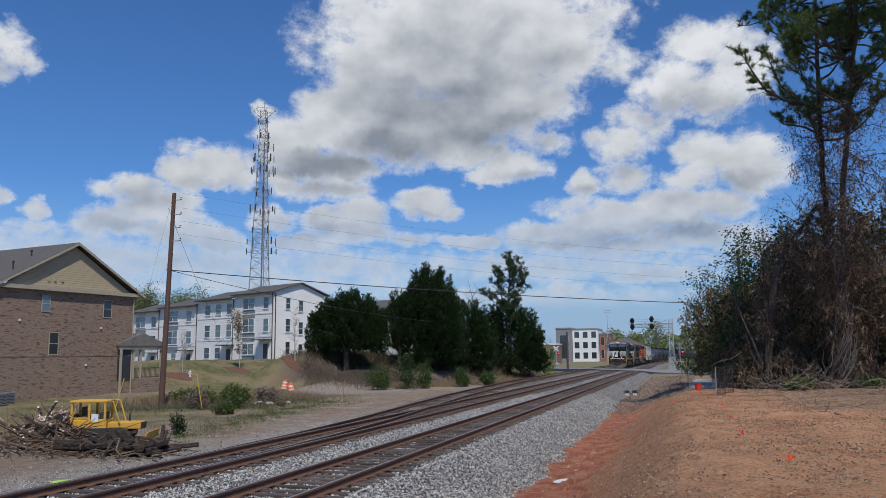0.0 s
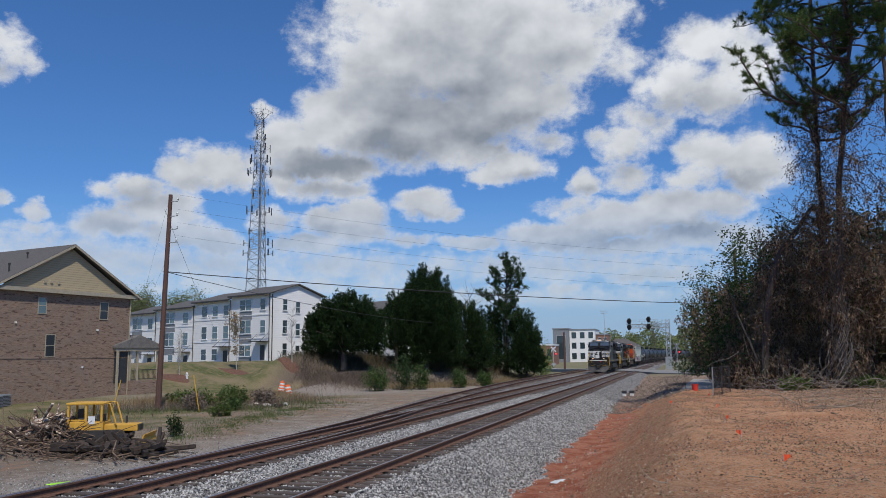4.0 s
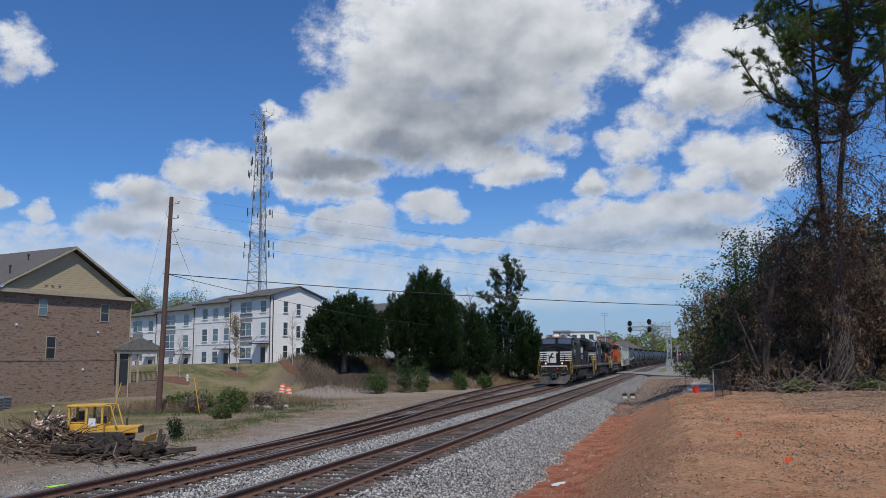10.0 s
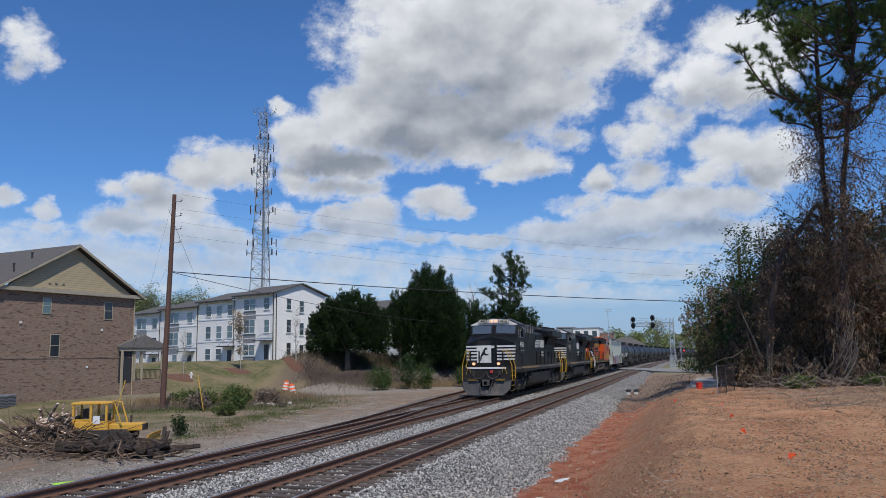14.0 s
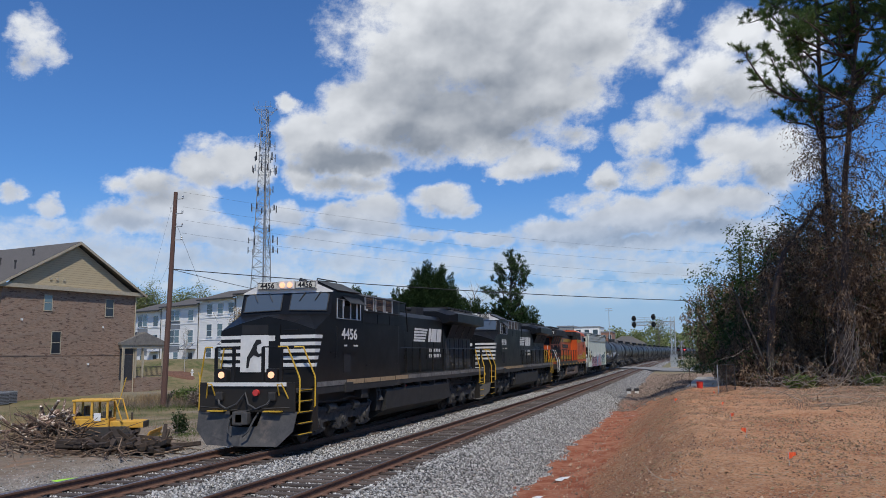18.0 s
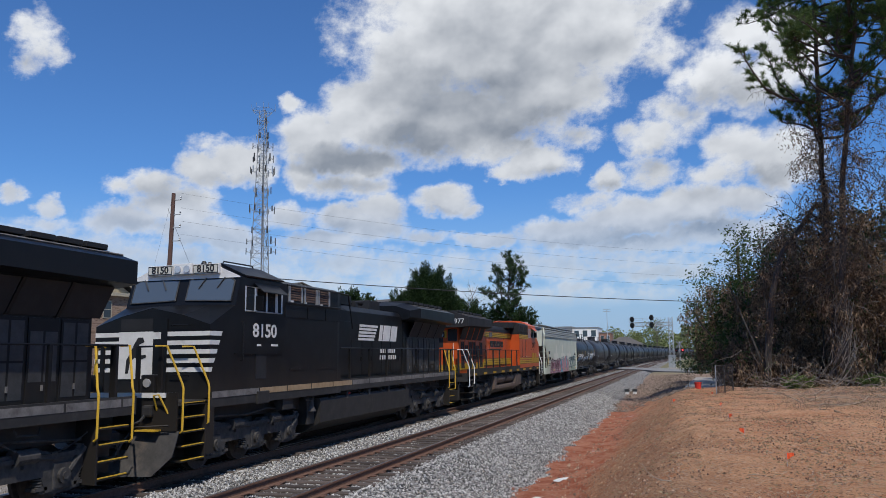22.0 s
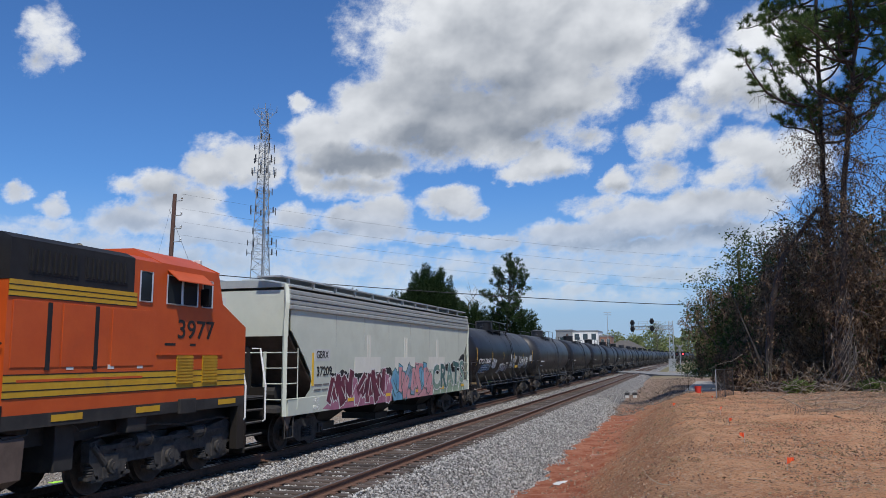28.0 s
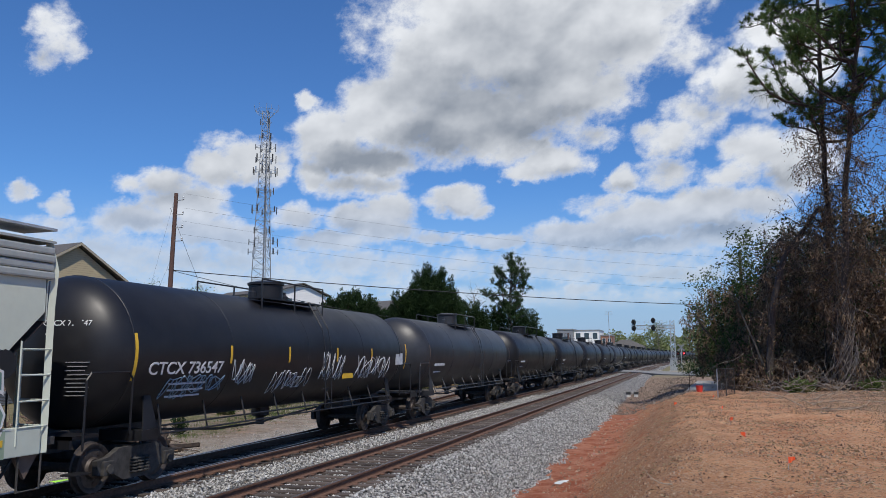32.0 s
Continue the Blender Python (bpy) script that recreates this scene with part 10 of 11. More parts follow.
M_PUDDLE = surface("wet_pink_clay", (0.36, 0.165, 0.115), (0.47, 0.27, 0.21), 3, 0.7, 0, 0.05)
M_BUCKET = surface("red_plastic", (0.55, 0.035, 0.022), (0.62, 0.05, 0.03), 4, 0.45, 0, 0.02)
M_LIME = surface("lime_marking_paint", (0.35, 0.75, 0.04), (0.42, 0.8, 0.08), 8, 0.8, 0, 0)
M_BLACKPLASTIC = surface("black_plastic", (0.03, 0.03, 0.03), (0.05, 0.05, 0.05), 5, 0.5, 0, 0.05)


def build_dozer():
    d = thing("bulldozer", "old yellow bulldozer with an open cab, half hidden by timber", "bulldozer", pose(-22.7, 26.85, -0.74, 0, 0, 24) @ Matrix.Diagonal((0.88, 0.88, 0.88, 1)))
    # local x forward (engine), y to its left
    cab = part("cab_base", boxes((-0.85, 0.7, -0.62, 0.62, 0.28, 0.95), bevel=0.04), M_DOZER, d)
    for x in (-0.8, -0.05, 0.62):
        for y in (-0.58, 0.58):
            part("cab_post", boxes((x - 0.045, x + 0.045, y - 0.045, y + 0.045, 0.95, 1.72)), M_DOZER, cab)
    part("cab_roof", boxes((-0.9, 0.72, -0.66, 0.66, 1.70, 1.80), bevel=0.03), M_DOZER, d)
    part("window_rail", boxes((-0.8, -0.05, -0.6, -0.56, 1.0, 1.06), (-0.8, -0.05, 0.56, 0.6, 1.0, 1.06), (-0.83, -0.79, -0.58, 0.58, 1.0, 1.06)), M_DOZER, cab)
    part("window_wiper", rod(bmesh.new(), (-0.6, -0.6, 1.1), (-0.3, -0.6, 1.5), 0.012, 5), M_STEELDARK, d)
    part("hand_lever", rod(bmesh.new(), (0.25, -0.3, 0.95), (0.32, -0.32, 1.3), 0.018, 6), M_STEELDARK, d)
    part("seat", boxes((-0.45, 0.0, -0.25, 0.25, 0.95, 1.1), (-0.5, -0.38, -0.25, 0.25, 1.05, 1.5), bevel=0.03), M_BLACKPLASTIC, d)
    part("console", boxes((0.35, 0.55, -0.4, 0.4, 0.9, 1.25), bevel=0.02), M_BLACKPLASTIC, d)
    part("notice", boxes((0.05, 0.35, -0.63, -0.62, 0.85, 1.2)), M_TRIMW, d)
    part("engine_hood", boxes((0.7, 2.15, -0.45, 0.45, 0.5, 0.82), bevel=0.05), M_DOZER, d)
    part("grille", boxes((2.13, 2.2, -0.42, 0.42, 0.5, 0.78)), M_STEELDARK, d)
    part("exhaust", rod(bmesh.new(), (1.5, 0.2, 0.8), (1.5, 0.2, 1.15), 0.05, 8), M_STEELDARK, d)
    for y in (-0.6, 0.6):
        part("sweep_bar", pipe(bmesh.new(), [(0.62, y, 1.78), (0.95, y, 1.74), (1.25, y * 0.9, 0.8)], 0.035, 6), M_DOZER, d)
    for s in (-1, 1):
        bm = bmesh.new()
        prof = []
        for k in range(20):
            a = 2 * math.pi * k / 20
            prof.append((0.45 + (0.95 if math.cos(a) > 0 else -0.95) + 0.3 * math.cos(a), 0.3 + 0.3 * math.sin(a)))
        prism(bm, prof, s * 0.8 - 0.2, s * 0.8 + 0.2, "y")
        part("crawler_track", bm, M_STEELDARK, d)
    part("blade", loft(bmesh.new(), [(-1.2, [(2.6, 0.0), (2.5, 0.2), (2.6, 0.4), (2.66, 0.4), (2.56, 0.2), (2.66, 0.0)]), (1.2, [(2.6, 0.0), (2.5, 0.2), (2.6, 0.4), (2.66, 0.4), (2.56, 0.2), (2.66, 0.0)])]), M_DOZER, d)


build_dozer()


def build_heap():
    rng = np.random.default_rng(91)
    h = thing("timber_heap", "heap of rotten ties, logs and torn branches", "timber heap")
    me = finish(boxes((-1.1, 1.1, -0.085, 0.085, -0.065, 0.065), bevel=0.015), "timber", M_TIMBER)
    for k in range(84):
        x, y = -19.3 + rng.normal(0, 1.05), 24.1 + rng.normal(0, 0.85)
        top = 0.32 * max(0, 1 - ((x + 19.3) / 2.2) ** 2)
        m = pose(x, y, gz(x, y) + 0.1 + rng.uniform(0, 1) * top, rng.normal(0, 8), rng.normal(0, 14), rng.uniform(-70, 40))
        share("timber", me, h, m @ Matrix.Diagonal((rng.uniform(0.35, 0.95), rng.uniform(0.7, 1.2), rng.uniform(0.7, 1.2), 1)))
    bm0 = [finish(pipe(bmesh.new(), [(0, 0, 0), (0.5, 0.06 * s, 0.05), (1.0, -0.05, 0.12 * s), (1.6, 0.1 * s, 0.02)], 0.03, 5, 0.009), "branch", M_BRANCHWOOD) for s in (-1, 1, 2)]
    for k in range(130):
        x, y = -23.2 + rng.normal(0, 1.15), 24.9 + rng.normal(0, 0.8)
        top = 0.42 * max(0.05, 1 - ((x + 23.6) / 2.2) ** 2)
        share("branch", bm0[k % 3], h, pose(x, y, gz(x, y) + 0.03 + rng.uniform(0, 1) * top, rng.normal(0, 25), rng.normal(0, 25), rng.uniform(0, 360)))
    for k in range(90):
        x, y = -20.0 + rng.normal(0, 1.8), 22.6 + rng.normal(0, 0.7)
        share("branch", bm0[k % 3], h, pose(x, y, gz(x, y) + 0.03 + rng.uniform(0, 0.2), rng.normal(0, 6), rng.normal(0, 8), rng.uniform(0, 360)))
    logs = [finish(lathe(bmesh.new(), [(0.01, 0), (r, 0.01), (r * 1.05, ln * 0.5), (r * 0.92, ln - 0.01), (0.01, ln)], 9, "x"), "log", M_LOGBARK) for r, ln in ((0.06, 0.9), (0.085, 0.6), (0.045, 1.2))]
    for k in range(110):
        x, y = -24.3 + rng.normal(0, 0.6), 26.2 + rng.normal(0, 0.6)
        top = 0.9 * max(0.05, 1 - ((x + 24.3) / 1.5) ** 2)
        share("log", logs[k % 3], h, pose(x, y, gz(x, y) + 0.1 + rng.uniform(0, 1) * top, 0, rng.normal(0, 22), rng.uniform(0, 360)))
    for k in range(26):
        x, y = -23.6 + rng.normal(0, 0.6), 25.8 + rng.normal(0, 0.4)
        z = gz(x, y) + 0.2 + rng.uniform(0, 0.6)
        share("cut_end", bm0[0], h, pose(x, y, z, rng.normal(0, 30), rng.normal(0, 30), rng.uniform(0, 360)))


build_heap()


def barrel(at, label):
    b = thing("traffic_barrel", label, "traffic barrel", at, group="orange barrels by the lane")
    part("drum", lathe(bmesh.new(), [(0.02, 0.08), (0.30, 0.08), (0.29, 0.4), (0.275, 0.42), (0.265, 0.7), (0.25, 0.72), (0.235, 1.0), (0.18, 1.05), (0.02, 1.05)], 20, "z"), M_BARREL, b, smooth=True)
    for z, r in ((0.25, 0.303), (0.52, 0.28), (0.82, 0.252)):
        part("reflective_band", lathe(bmesh.new(), [(r, z - 0.07), (r - 0.003, z + 0.07)], 20, "z"), M_TRIMW, b)
    part("base", lathe(bmesh.new(), [(0.02, 0.1), (0.42, 0.09), (0.44, 0.0), (0.02, 0.0)], 20, "z"), M_BLACKPLASTIC, b)
    part("handle", pipe(bmesh.new(), [(-0.1, 0, 1.04), (-0.08, 0, 1.13), (0.08, 0, 1.13), (0.1, 0, 1.04)], 0.02, 5), M_BARREL, b)


barrel(pose(-31.9, 61.3, gz(-31.9, 61.3), 0, -9, 0), "orange traffic barrel with white bands, slightly tilted")
barrel(pose(-38.3, 71.9, gz(-38.3, 71.9), 0, 9, 30), "orange and white traffic barrel at the lane's edge")


def flag(x, y, turn, label, h=0.2):
    f = thing("marker_flag", label, "marker flag", pose(x, y, gz(x, y), 0, 0, turn), group="survey flags on the bank")
    part("wire", rod(bmesh.new(), (0, 0, -0.05), (0, 0, h), 0.003, 4), M_GALV, f)
    bm = bmesh.new()
    n = 5
    a = [bm.verts.new((0.1 * k / n, 0.012 * math.sin(k * 2.0), h)) for k in range(n + 1)]
    b = [bm.verts.new((0.1 * k / n, 0.018 * math.sin(k * 2.0 + 0.8), h - 0.1 + 0.012 * k)) for k in range(n + 1)]
    for k in range(n):
        bm.faces.new((a[k], a[k + 1], b[k + 1], b[k]))
    part("pennant", bm, M_FLAG, f)


for k, (x, y) in enumerate(((1.33, 12.5), (1.02, 16.3), (0.92, 19.9), (0.93, 24.7), (-0.47, 29.4), (1.0, 33.0))):
    flag(x, y, (20, 160, -40, 70, 10, 120)[k], "small orange survey flag on a wire")

bk = thing("bucket", "bright red plastic bucket on the bank", "bucket", pose(0.6, 43.2, gz(0.6, 43.2)))
part("body", lathe(bmesh.new(), [(0.02, 0.02), (0.14, 0.02), (0.17, 0.36), (0.185, 0.37), (0.185, 0.4), (0.165, 0.4), (0.135, 0.05), (0.02, 0.05)], 20, "z"), M_BUCKET, bk, smooth=True)
part("handle", pipe(bmesh.new(), [(-0.18, 0, 0.36), (-0.12, 0, 0.5), (0.12, 0, 0.5), (0.18, 0, 0.36)], 0.008, 5), M_GALV, bk)

for x, y in ((-4.25, 62.0), (-3.7, 62.3)):
    j = thing("junction_box", "small black and white rail equipment box beside the ballast", "junction box", pose(x, y, gz(x, y)))
    part("body", boxes((-0.14, 0.14, -0.15, 0.15, 0, 0.24), bevel=0.03), M_PAPER, j)
    part("cap", boxes((-0.18, 0.18, -0.18, 0.18, 0.2, 0.4), bevel=0.03), M_BLACKPLASTIC, j)

hy = thing("fire_hydrant", "white and blue fire hydrant on the verge", "fire hydrant", pose(-47.5, 69.5, gz(-47.5, 69.5)) @ Matrix.Diagonal((0.8, 0.8, 0.75, 1)))
part("barrel", lathe(bmesh.new(), [(0.18, 0), (0.18, 0.08), (0.12, 0.1), (0.12, 0.6), (0.16, 0.64), (0.14, 0.78), (0.04, 0.9), (0.02, 0.92)], 14, "z"), M_PAPER, hy)
part("outlet", rod(bmesh.new(), (-0.25, 0, 0.5), (0.25, 0, 0.5), 0.07, 10), M_PAPER, hy)

for x, y, z1 in ((-46.0, 44.7, 0.0), (-46.6, 46.0, 0.0)):
    ac = thing("air_conditioner", "grey air-conditioning unit by the brick wall", "air conditioner", pose(x, y, gz(x, y), 0, 0, -10))
    part("casing", boxes((-0.42, 0.42, -0.42, 0.42, 0.05, 0.9), bevel=0.03), M_GREYPANEL, ac)
    for k in range(7):
        part("fin", boxes((0.42, 0.435, -0.38, 0.38, 0.14 + k * 0.1, 0.18 + k * 0.1)), M_STEELDARK, ac)
    part("fan_grille", lathe(bmesh.new(), [(0.05, 0.9), (0.36, 0.92), (0.38, 0.9)], 16, "z"), M_STEELDARK, ac)


def scatter_rocks():
    """Loose stones on and beside the ballast, and chips and twigs on the bank."""
    rng = np.random.default_rng(101)
    def stones(name, n, place, lo, hi, mat, label, cat="stones"):
        p = place(n)
        r = rng.uniform(lo, hi, (n, 1))
        base = np.array([(1, 0, 0), (-1, 0, 0), (0, 1, 0), (0, -1, 0), (0, 0, 1), (0, 0, -1)], float)
        v = base[None] * rng.uniform(0.6, 1.2, (n, 6, 1)) * r[:, None]
        a = rng.uniform(0, 6.28, n)
        tl = rng.uniform(-0.8, 0.8, n)
        c, s = np.cos(a)[:, None], np.sin(a)[:, None]
        ct, st = np.cos(tl)[:, None], np.sin(tl)[:, None]
        y1, z1 = v[:, :, 1] * ct - v[:, :, 2] * st, v[:, :, 1] * st + v[:, :, 2] * ct
        v = np.stack([v[:, :, 0] * c - y1 * s, v[:, :, 0] * s + y1 * c, z1], -1) + p[:, None]
        f = np.array([(0, 2, 4), (2, 1, 4), (1, 3, 4), (3, 0, 4), (2, 0, 5), (1, 2, 5), (3, 1, 5), (0, 3, 5)])
        faces = (f[None] + 6 * np.arange(n)[:, None, None]).reshape(-1, 3)
        ob = soup(name, v.reshape(-1, 3), faces, mat)
        tagged(ob, label, cat, kind="stuff")

    def on_ballast(n):
        y = 9 + 46 * rng.uniform(0, 1, n) ** 1.8
        x = rng.uniform(-13.6, -3.15, n)
        inside = (np.abs(x - XB) < 1.25) | (np.abs(x - XA) < 1.25)
        z = ballast_z(x) + np.where(inside, -0.015, 0.018)
        return np.column_stack([x, y, z])

    def on_bank(n):
        y = 6 + 40 * rng.uniform(0, 1, n) ** 1.5
        x = rng.uniform(-3.3, 8.0, n)
        return np.column_stack([x, y, ground_z(x, y) + 0.01])

    def on_left(n):
        y = 14 + 50 * rng.uniform(0, 1, n) ** 1.4
        x = -13.4 - np.abs(rng.normal(0, 2.4, n))
        return np.column_stack([x, y, np.maximum(ground_z(x, y), ballast_z(np.maximum(x, -16))) + 0.01])
    stones("ballast_stones", 60000, on_ballast, 0.018, 0.042, M_LOOSE, "loose grey granite ballast stones")
    stones("clods", 30000, on_bank, 0.005, 0.024, M_CLOD, "small red clay clods and stones", "clods")
    def beyond_bank(n):
        y = 44 + 62 * rng.uniform(0, 1, n) ** 1.6
        x = rng.uniform(-4.2, 0.9, n)
        return np.column_stack([x, y, ground_z(x, y) + 0.01])

    def in_ditch(n):
        y = 10 + 44 * rng.uniform(0, 1, n)
        x = rng.normal(-2.9, 0.45, n)
        return np.column_stack([x, y, ground_z(x, y) + 0.01])
    stones("gravel", 9000, beyond_bank, 0.012, 0.045, M_EARTH, "grey gravel and clods beyond the bank", "gravel")
    stones("clods", 260, beyond_bank, 0.05, 0.16, M_EARTH, "large dark clods of turned earth beyond the bank", "clods")
    stones("clods", 420, in_ditch, 0.015, 0.055, M_CLOD, "red clay lumps lying in the ditch", "clods")
    stones("gravel", 18000, on_left, 0.01, 0.035, M_DIRTSTONE, "scattered grey gravel beside the track", "gravel")
    bm = bmesh.new()
    for k in range(150):
        y = 9 + 30 * rng.uniform() ** 1.3
        x = rng.uniform(-0.4, 8.5)
        z = gz(x, y) + 0.03
        limb(bm, rng, (x, y, z), (rng.normal(), rng.normal(), 0), rng.uniform(0.08, 0.5) * (1 + y / 40), rng.uniform(0.003, 0.011), 0, 4, 0.22)
    for k in range(110):
        x, y = rng.uniform(3.0, 11.0), rng.uniform(22, 38)
        limb(bm, rng, (x, y, gz(x, y) + 0.07), (rng.normal(), rng.normal(0, 0.5), 0.04), rng.uniform(0.4, 1.6), rng.uniform(0.01, 0.028), 0, 5, 0.2)
    solo("twigs", bm, M_STRAWTWIG, "fallen twigs and bark on the bank", "twigs", kind="stuff")


def loose_material(name, lo, hi, odd):
    m, n, l, p = material(name)
    g = n.new("ShaderNodeNewGeometry")
    col = blend(n, l, g.outputs["Random Per Island"], lo, hi)
    f = noise_at(n, l, g.outputs["Position"], 30, 4)
    col = blend(n, l, calc(n, l, "MULTIPLY", ramp(n, l, f, 0.5, 0.7), 0.5), col, odd)
    l.new(col, p.inputs["Base Color"])
    p.inputs["Roughness"].default_value = 0.9
    return m


M_STRAWTWIG = surface("bleached_twigs", (0.16, 0.11, 0.075), (0.42, 0.33, 0.24), 3, 0.9, 0, 0.1)
M_LOOSE = loose_material("loose_granite", (0.065, 0.063, 0.06), (0.60, 0.585, 0.55), (0.30, 0.255, 0.2))
M_CLOD = loose_material("clay_clods", (0.11, 0.05, 0.03), (0.52, 0.36, 0.24), (0.26, 0.12, 0.065))
M_EARTH = loose_material("turned_earth", (0.06, 0.042, 0.03), (0.30, 0.24, 0.19), (0.2, 0.12, 0.075))
M_DIRTSTONE = loose_material("dirty_gravel", (0.1, 0.09, 0.078), (0.52, 0.5, 0.46), (0.24, 0.19, 0.15))
scatter_rocks()


def bank_litter(name, n, size, narrow, mat, label, seed, x0, x1, y1, droop):
    """Chips, needles and leaves lying loose on the bank."""
    rng = np.random.default_rng(seed)
    y = 7 + (y1 - 7) * rng.uniform(0, 1, n) ** 1.3
    x = x0 + (x1 - x0) * rng.uniform(0, 1, n)
    keep = np.sin(x * 1.3 + 2 * np.sin(y * 0.5)) * np.sin(y * 0.7 + x * 0.4) + rng.uniform(-0.9, 0.9, n) > -0.1
    x, y = x[keep], y[keep]
    c = np.column_stack([x, y, ground_z(x, y) + 0.03 + rng.uniform(0, 0.02, len(x))])
    face = np.column_stack([rng.normal(0, 2.0, len(x)), rng.normal(0, 2.0, len(x)), np.zeros(len(x))])
    v, f = leaf_cloud(rng, c, size, 2, (0.05, 0.05, 0.004), droop, narrow, face)
    tagged(soup(name, v, f, mat), label, "litter", kind="stuff")


M_LEAFLIT = island_foliage("brown_leaf_litter", (0.10, 0.06, 0.038), (0.3, 0.2, 0.125), (0.2, 0.125, 0.08), 0.1)
bank_litter("wood_chips", 15000, 0.05, 0.35, M_STRAW, "pale wood chips and straw on the bank", 201, -1.2, 9.0, 42, 0.0)
bank_litter("leaf_litter", 7000, 0.045, 0.4, M_LEAFLIT, "brown dead leaves on the bank", 202, -0.6, 11.0, 43, 0.0)


def litter(x, y, r, mat, name, label, seed):
    rng = random.Random(seed)
    bm = bmesh.new()
    pts = []
    for k in range(9):
        a = 6.283 * k / 9
        q = r * rng.uniform(0.5, 1.2)
        pts.append((x + q * math.cos(a), y + 1.5 * q * math.sin(a)))
    zc = max(gz(x, y), float(ballast_z(x)) if x < -3 else -9)
    top = [bm.verts.new((a, b, max(gz(a, b), float(ballast_z(a)) if a < -3.0 else -9) + (-0.05 if name == "puddle" else 0.02 + rng.uniform(0, 0.03)))) for a, b in pts]
    c = bm.verts.new((x, y, zc + (0.0 if name == "puddle" else 0.07)))
    for k in range(9):
        bm.faces.new((top[k], top[(k + 1) % 9], c))
    solo(name, bm, mat, label, "litter")


litter(-3.1, 20.2, 0.22, M_PAPER, "litter", "crumpled white sheet at the ballast's edge", 1)
litter(-3.25, 17.6, 0.12, M_PAPER, "litter", "scrap of white plastic in the stones", 2)
for k, (x, y, r) in enumerate(((-3.0, 26.5, 0.35), (-2.9, 28.4, 0.5), (-2.75, 33.0, 0.45), (-2.9, 40.5, 0.6), (-2.8, 45.0, 0.5))):
    litter(x, y, r, M_PUDDLE, "puddle", "pale pink clay puddle drying in the ditch", 20 + k)
litter(-15.7, 17.7, 0.4, M_LIME, "paint_mark", "splash of lime green marking paint on gravel", 5)
st = solo("survey_stake", boxes((-0.02, 0.02, -0.02, 0.02, -0.1, 1.1)), M_BRANCHWOOD, "thin wooden survey stake on the bank", "stake", pose(0.15, 49.0, gz(0.15, 49)))
solo("guy_guard", rod(bmesh.new(), (0, 0, 0), (-0.55, 0.1, 2.3), 0.028, 8), M_RAILYEL, "yellow plastic guard on a guy wire", "guy guard", pose(-29.5, 44.6, gz(-29.5, 44.6)))
solo("guy_guard", rod(bmesh.new(), (0, 0, 0), (0.28, 0.4, 2.0), 0.028, 8), M_RAILYEL, "yellow plastic guard on a second guy wire", "guy guard", pose(-34.5, 42.6, gz(-34.5, 42.6)))


def mulch_bed(x, y, rx, ry, seed):
    """A shallow mound of mulch on the lawn."""
    rng = random.Random(seed)
    bm = bmesh.new()
    rings = []
    for f, lift in ((1.0, 0.0), (0.8, 0.07), (0.45, 0.12)):
        ring = []
        for k in range(18):
            a = 6.283 * k / 18
            q = f * (1 + 0.1 * math.sin(3 * a + seed) + rng.uniform(-0.04, 0.04))
            px, py = x + rx * q * math.cos(a), y + ry * q * math.sin(a)
            ring.append(bm.verts.new((px, py, gz(px, py) + lift - (0.03 if f == 1.0 else 0))))
        rings.append(ring)
    for a, b in zip(rings, rings[1:]):
        for k in range(18):
            bm.faces.new((a[k], a[(k + 1) % 18], b[(k + 1) % 18], b[k]))
    bm.faces.new(rings[-1])
    solo("mulch_bed", bm, M_MULCH, "red-brown mulch bed round a young tree", "mulch bed")


for k, (x, y, rx, ry) in enumerate(((-48.6, 68.9, 2.0, 1.2), (-46.5, 76.8, 1.9, 1.2), (-39.4, 75.6, 1.2, 0.8))):
    mulch_bed(x, y, rx, ry, 3 + k)

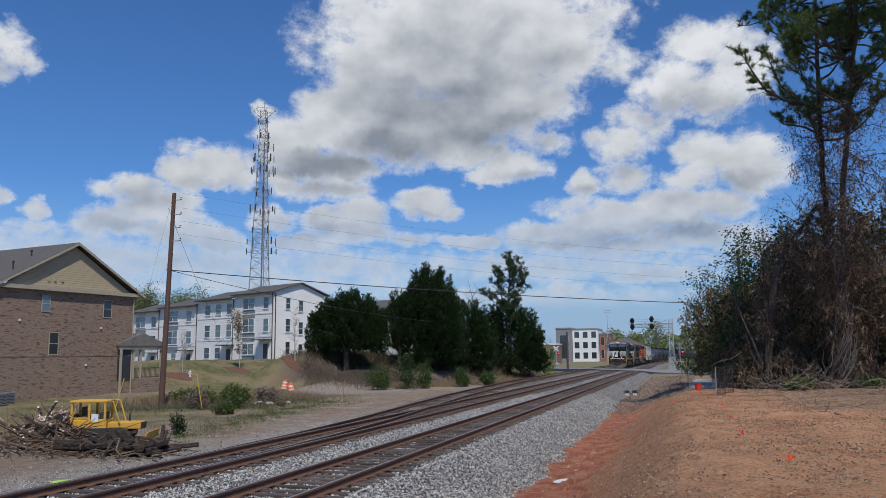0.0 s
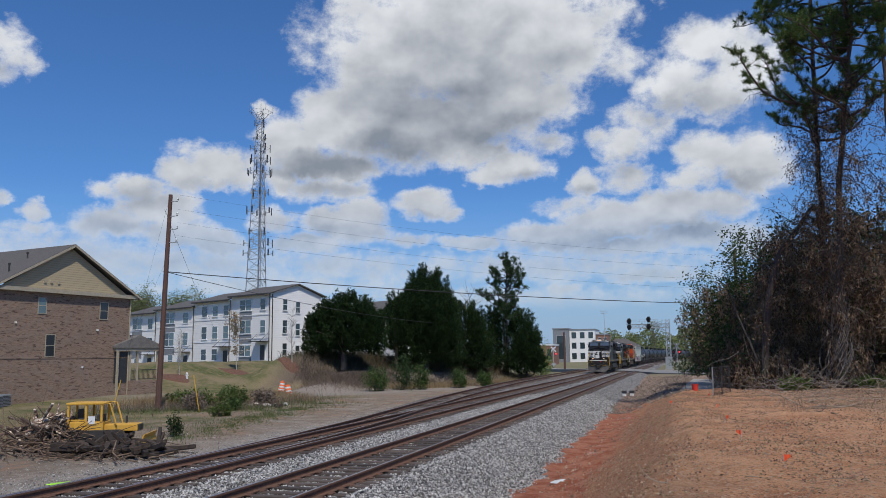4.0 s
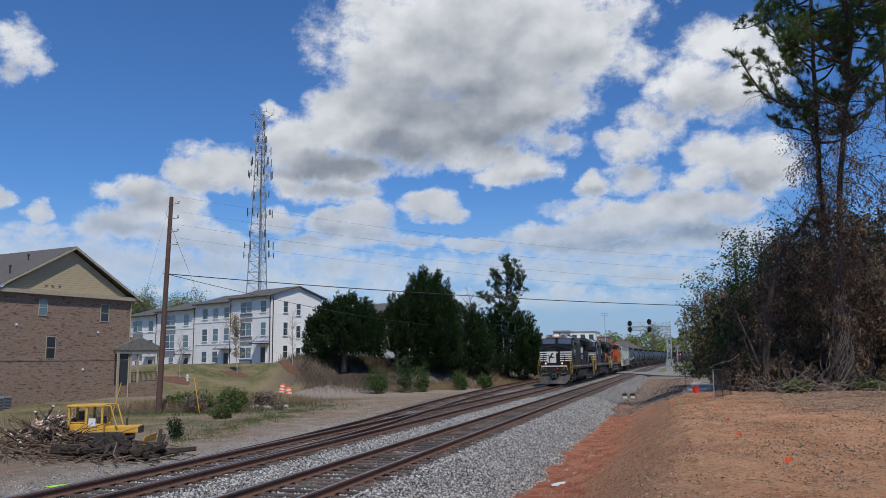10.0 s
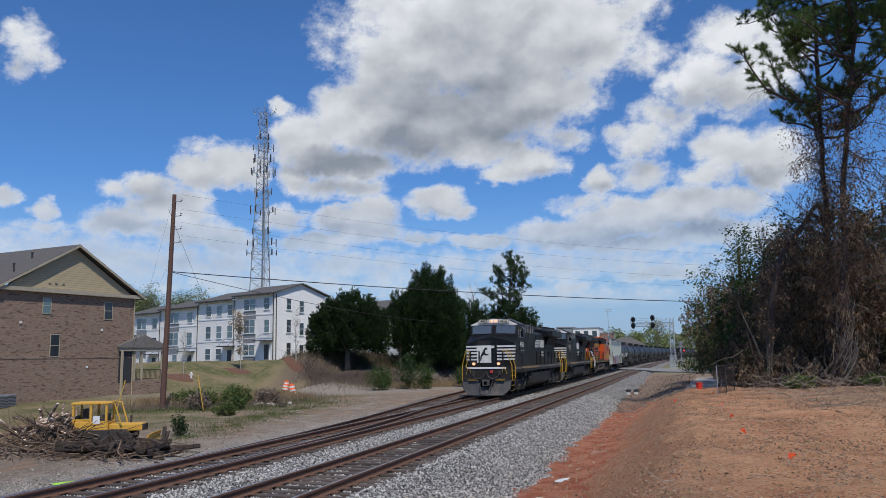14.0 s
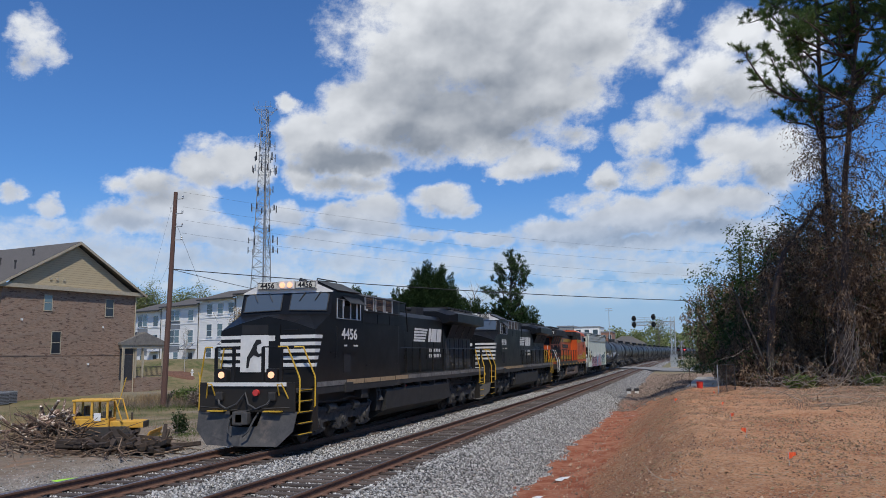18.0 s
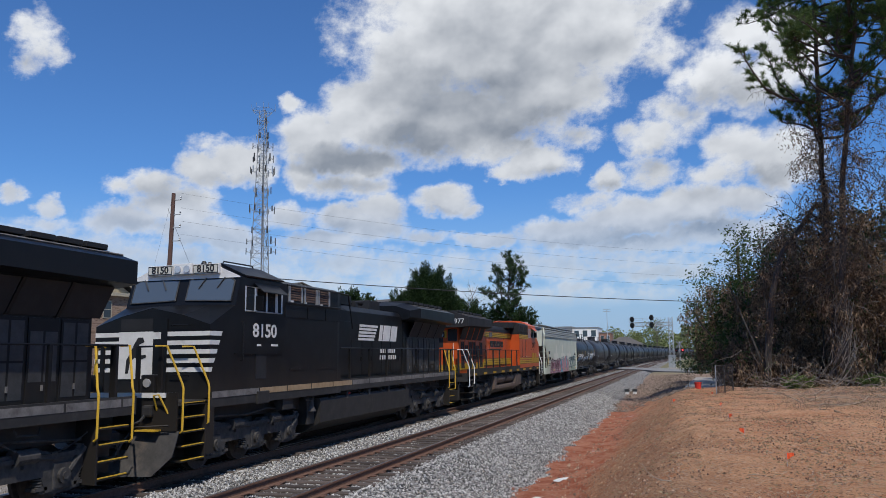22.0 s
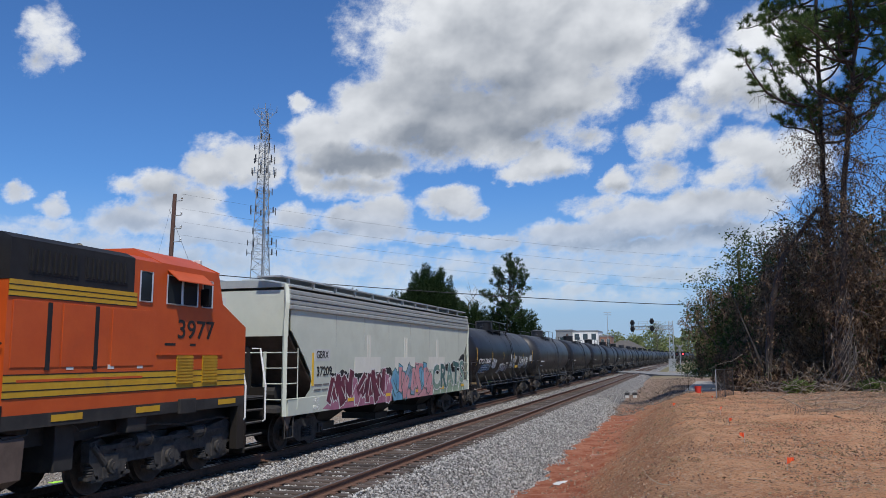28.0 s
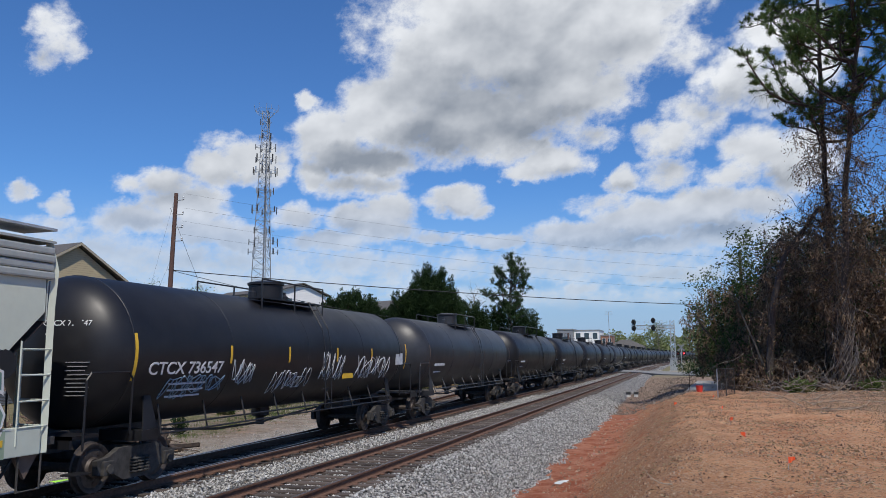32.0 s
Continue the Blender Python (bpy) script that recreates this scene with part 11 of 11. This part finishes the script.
def rubble_pile(x, y, n, seed):
    """Broken concrete and stone dumped in the weeds beside the lane."""
    rng = np.random.default_rng(seed)
    t = thing("rubble_pile", "small pile of broken pale concrete and dark scraps", "rubble")
    for k in range(n):
        bm = bmesh.new()
        ring = [(rng.uniform(0.75, 1.1) * math.cos(a), rng.uniform(0.6, 1.0) * math.sin(a)) for a in np.linspace(0, 5.4, 7)]
        size = rng.uniform(0.1, 0.3)
        prism(bm, [(u * size, w * size) for u, w in ring], -size * 0.35, size * 0.35, "z")
        px, py = x + rng.normal(0, 0.9), y + rng.normal(0, 0.5)
        part("lump", bm, M_CONCRETE if k % 3 else M_TIMBER, t, at=pose(px, py, gz(px, py) + size * 0.3, rng.normal(0, 22), rng.normal(0, 22), rng.uniform(0, 360)))


rubble_pile(-28.4, 50.2, 34, 4)

gm = thing("gate_machine", "small white and dark crossing equipment post beside the road", "crossing equipment", pose(-20.8, 121.5, gz(-20.8, 121.5)))
part("post", rod(bmesh.new(), (0, 0, -0.2), (0, 0, 1.5), 0.13, 10), M_TRIMW, gm)
part("box", boxes((0.05, 0.6, -0.2, 0.2, 0.55, 0.95), bevel=0.03), M_BLACKPLASTIC, gm)
part("cap", boxes((-0.16, 0.16, -0.16, 0.16, 1.45, 1.62), bevel=0.03), M_BLACKPLASTIC, gm)


# ---- movement ----
def train_y(t):
    """Where the leading cab's front stands along the track."""
    return 7.85 - 6.731 * (t - 20) + 0.01077 * (t - 20) ** 2


def on_line(y, turn):
    """A car's pose at y on the curved line; a turned car's body lies towards smaller y."""
    far = y - 17.0 if turn else y + 17.0
    lean = (float(bend(far)) - float(bend(y))) / (far - y)
    return pose(XA + float(bend(y)), y, 0, 0, 0, turn - math.degrees(math.atan(lean)))


def motions():
    for car, back, turn in TRAIN:
        walk(car, [(t, on_line(train_y(t) + back, turn)) for t in range(33)])
    for ws, r, sense in WHEELS:
        m = ws.matrix_basis.translation.copy()
        rows = []
        for k in range(321):
            t = k / 10
            rows.append((t, Matrix.Translation(m) @ Matrix.Rotation(sense * (train_y(0) - train_y(t)) / r, 4, "X")))
        walk(ws, rows)
    walk(cloud_layer, [(0.0, pose(0, 0, 0)), (16.0, pose(27, -7, 0)), (32.0, pose(54, -14, 0))])


motions()
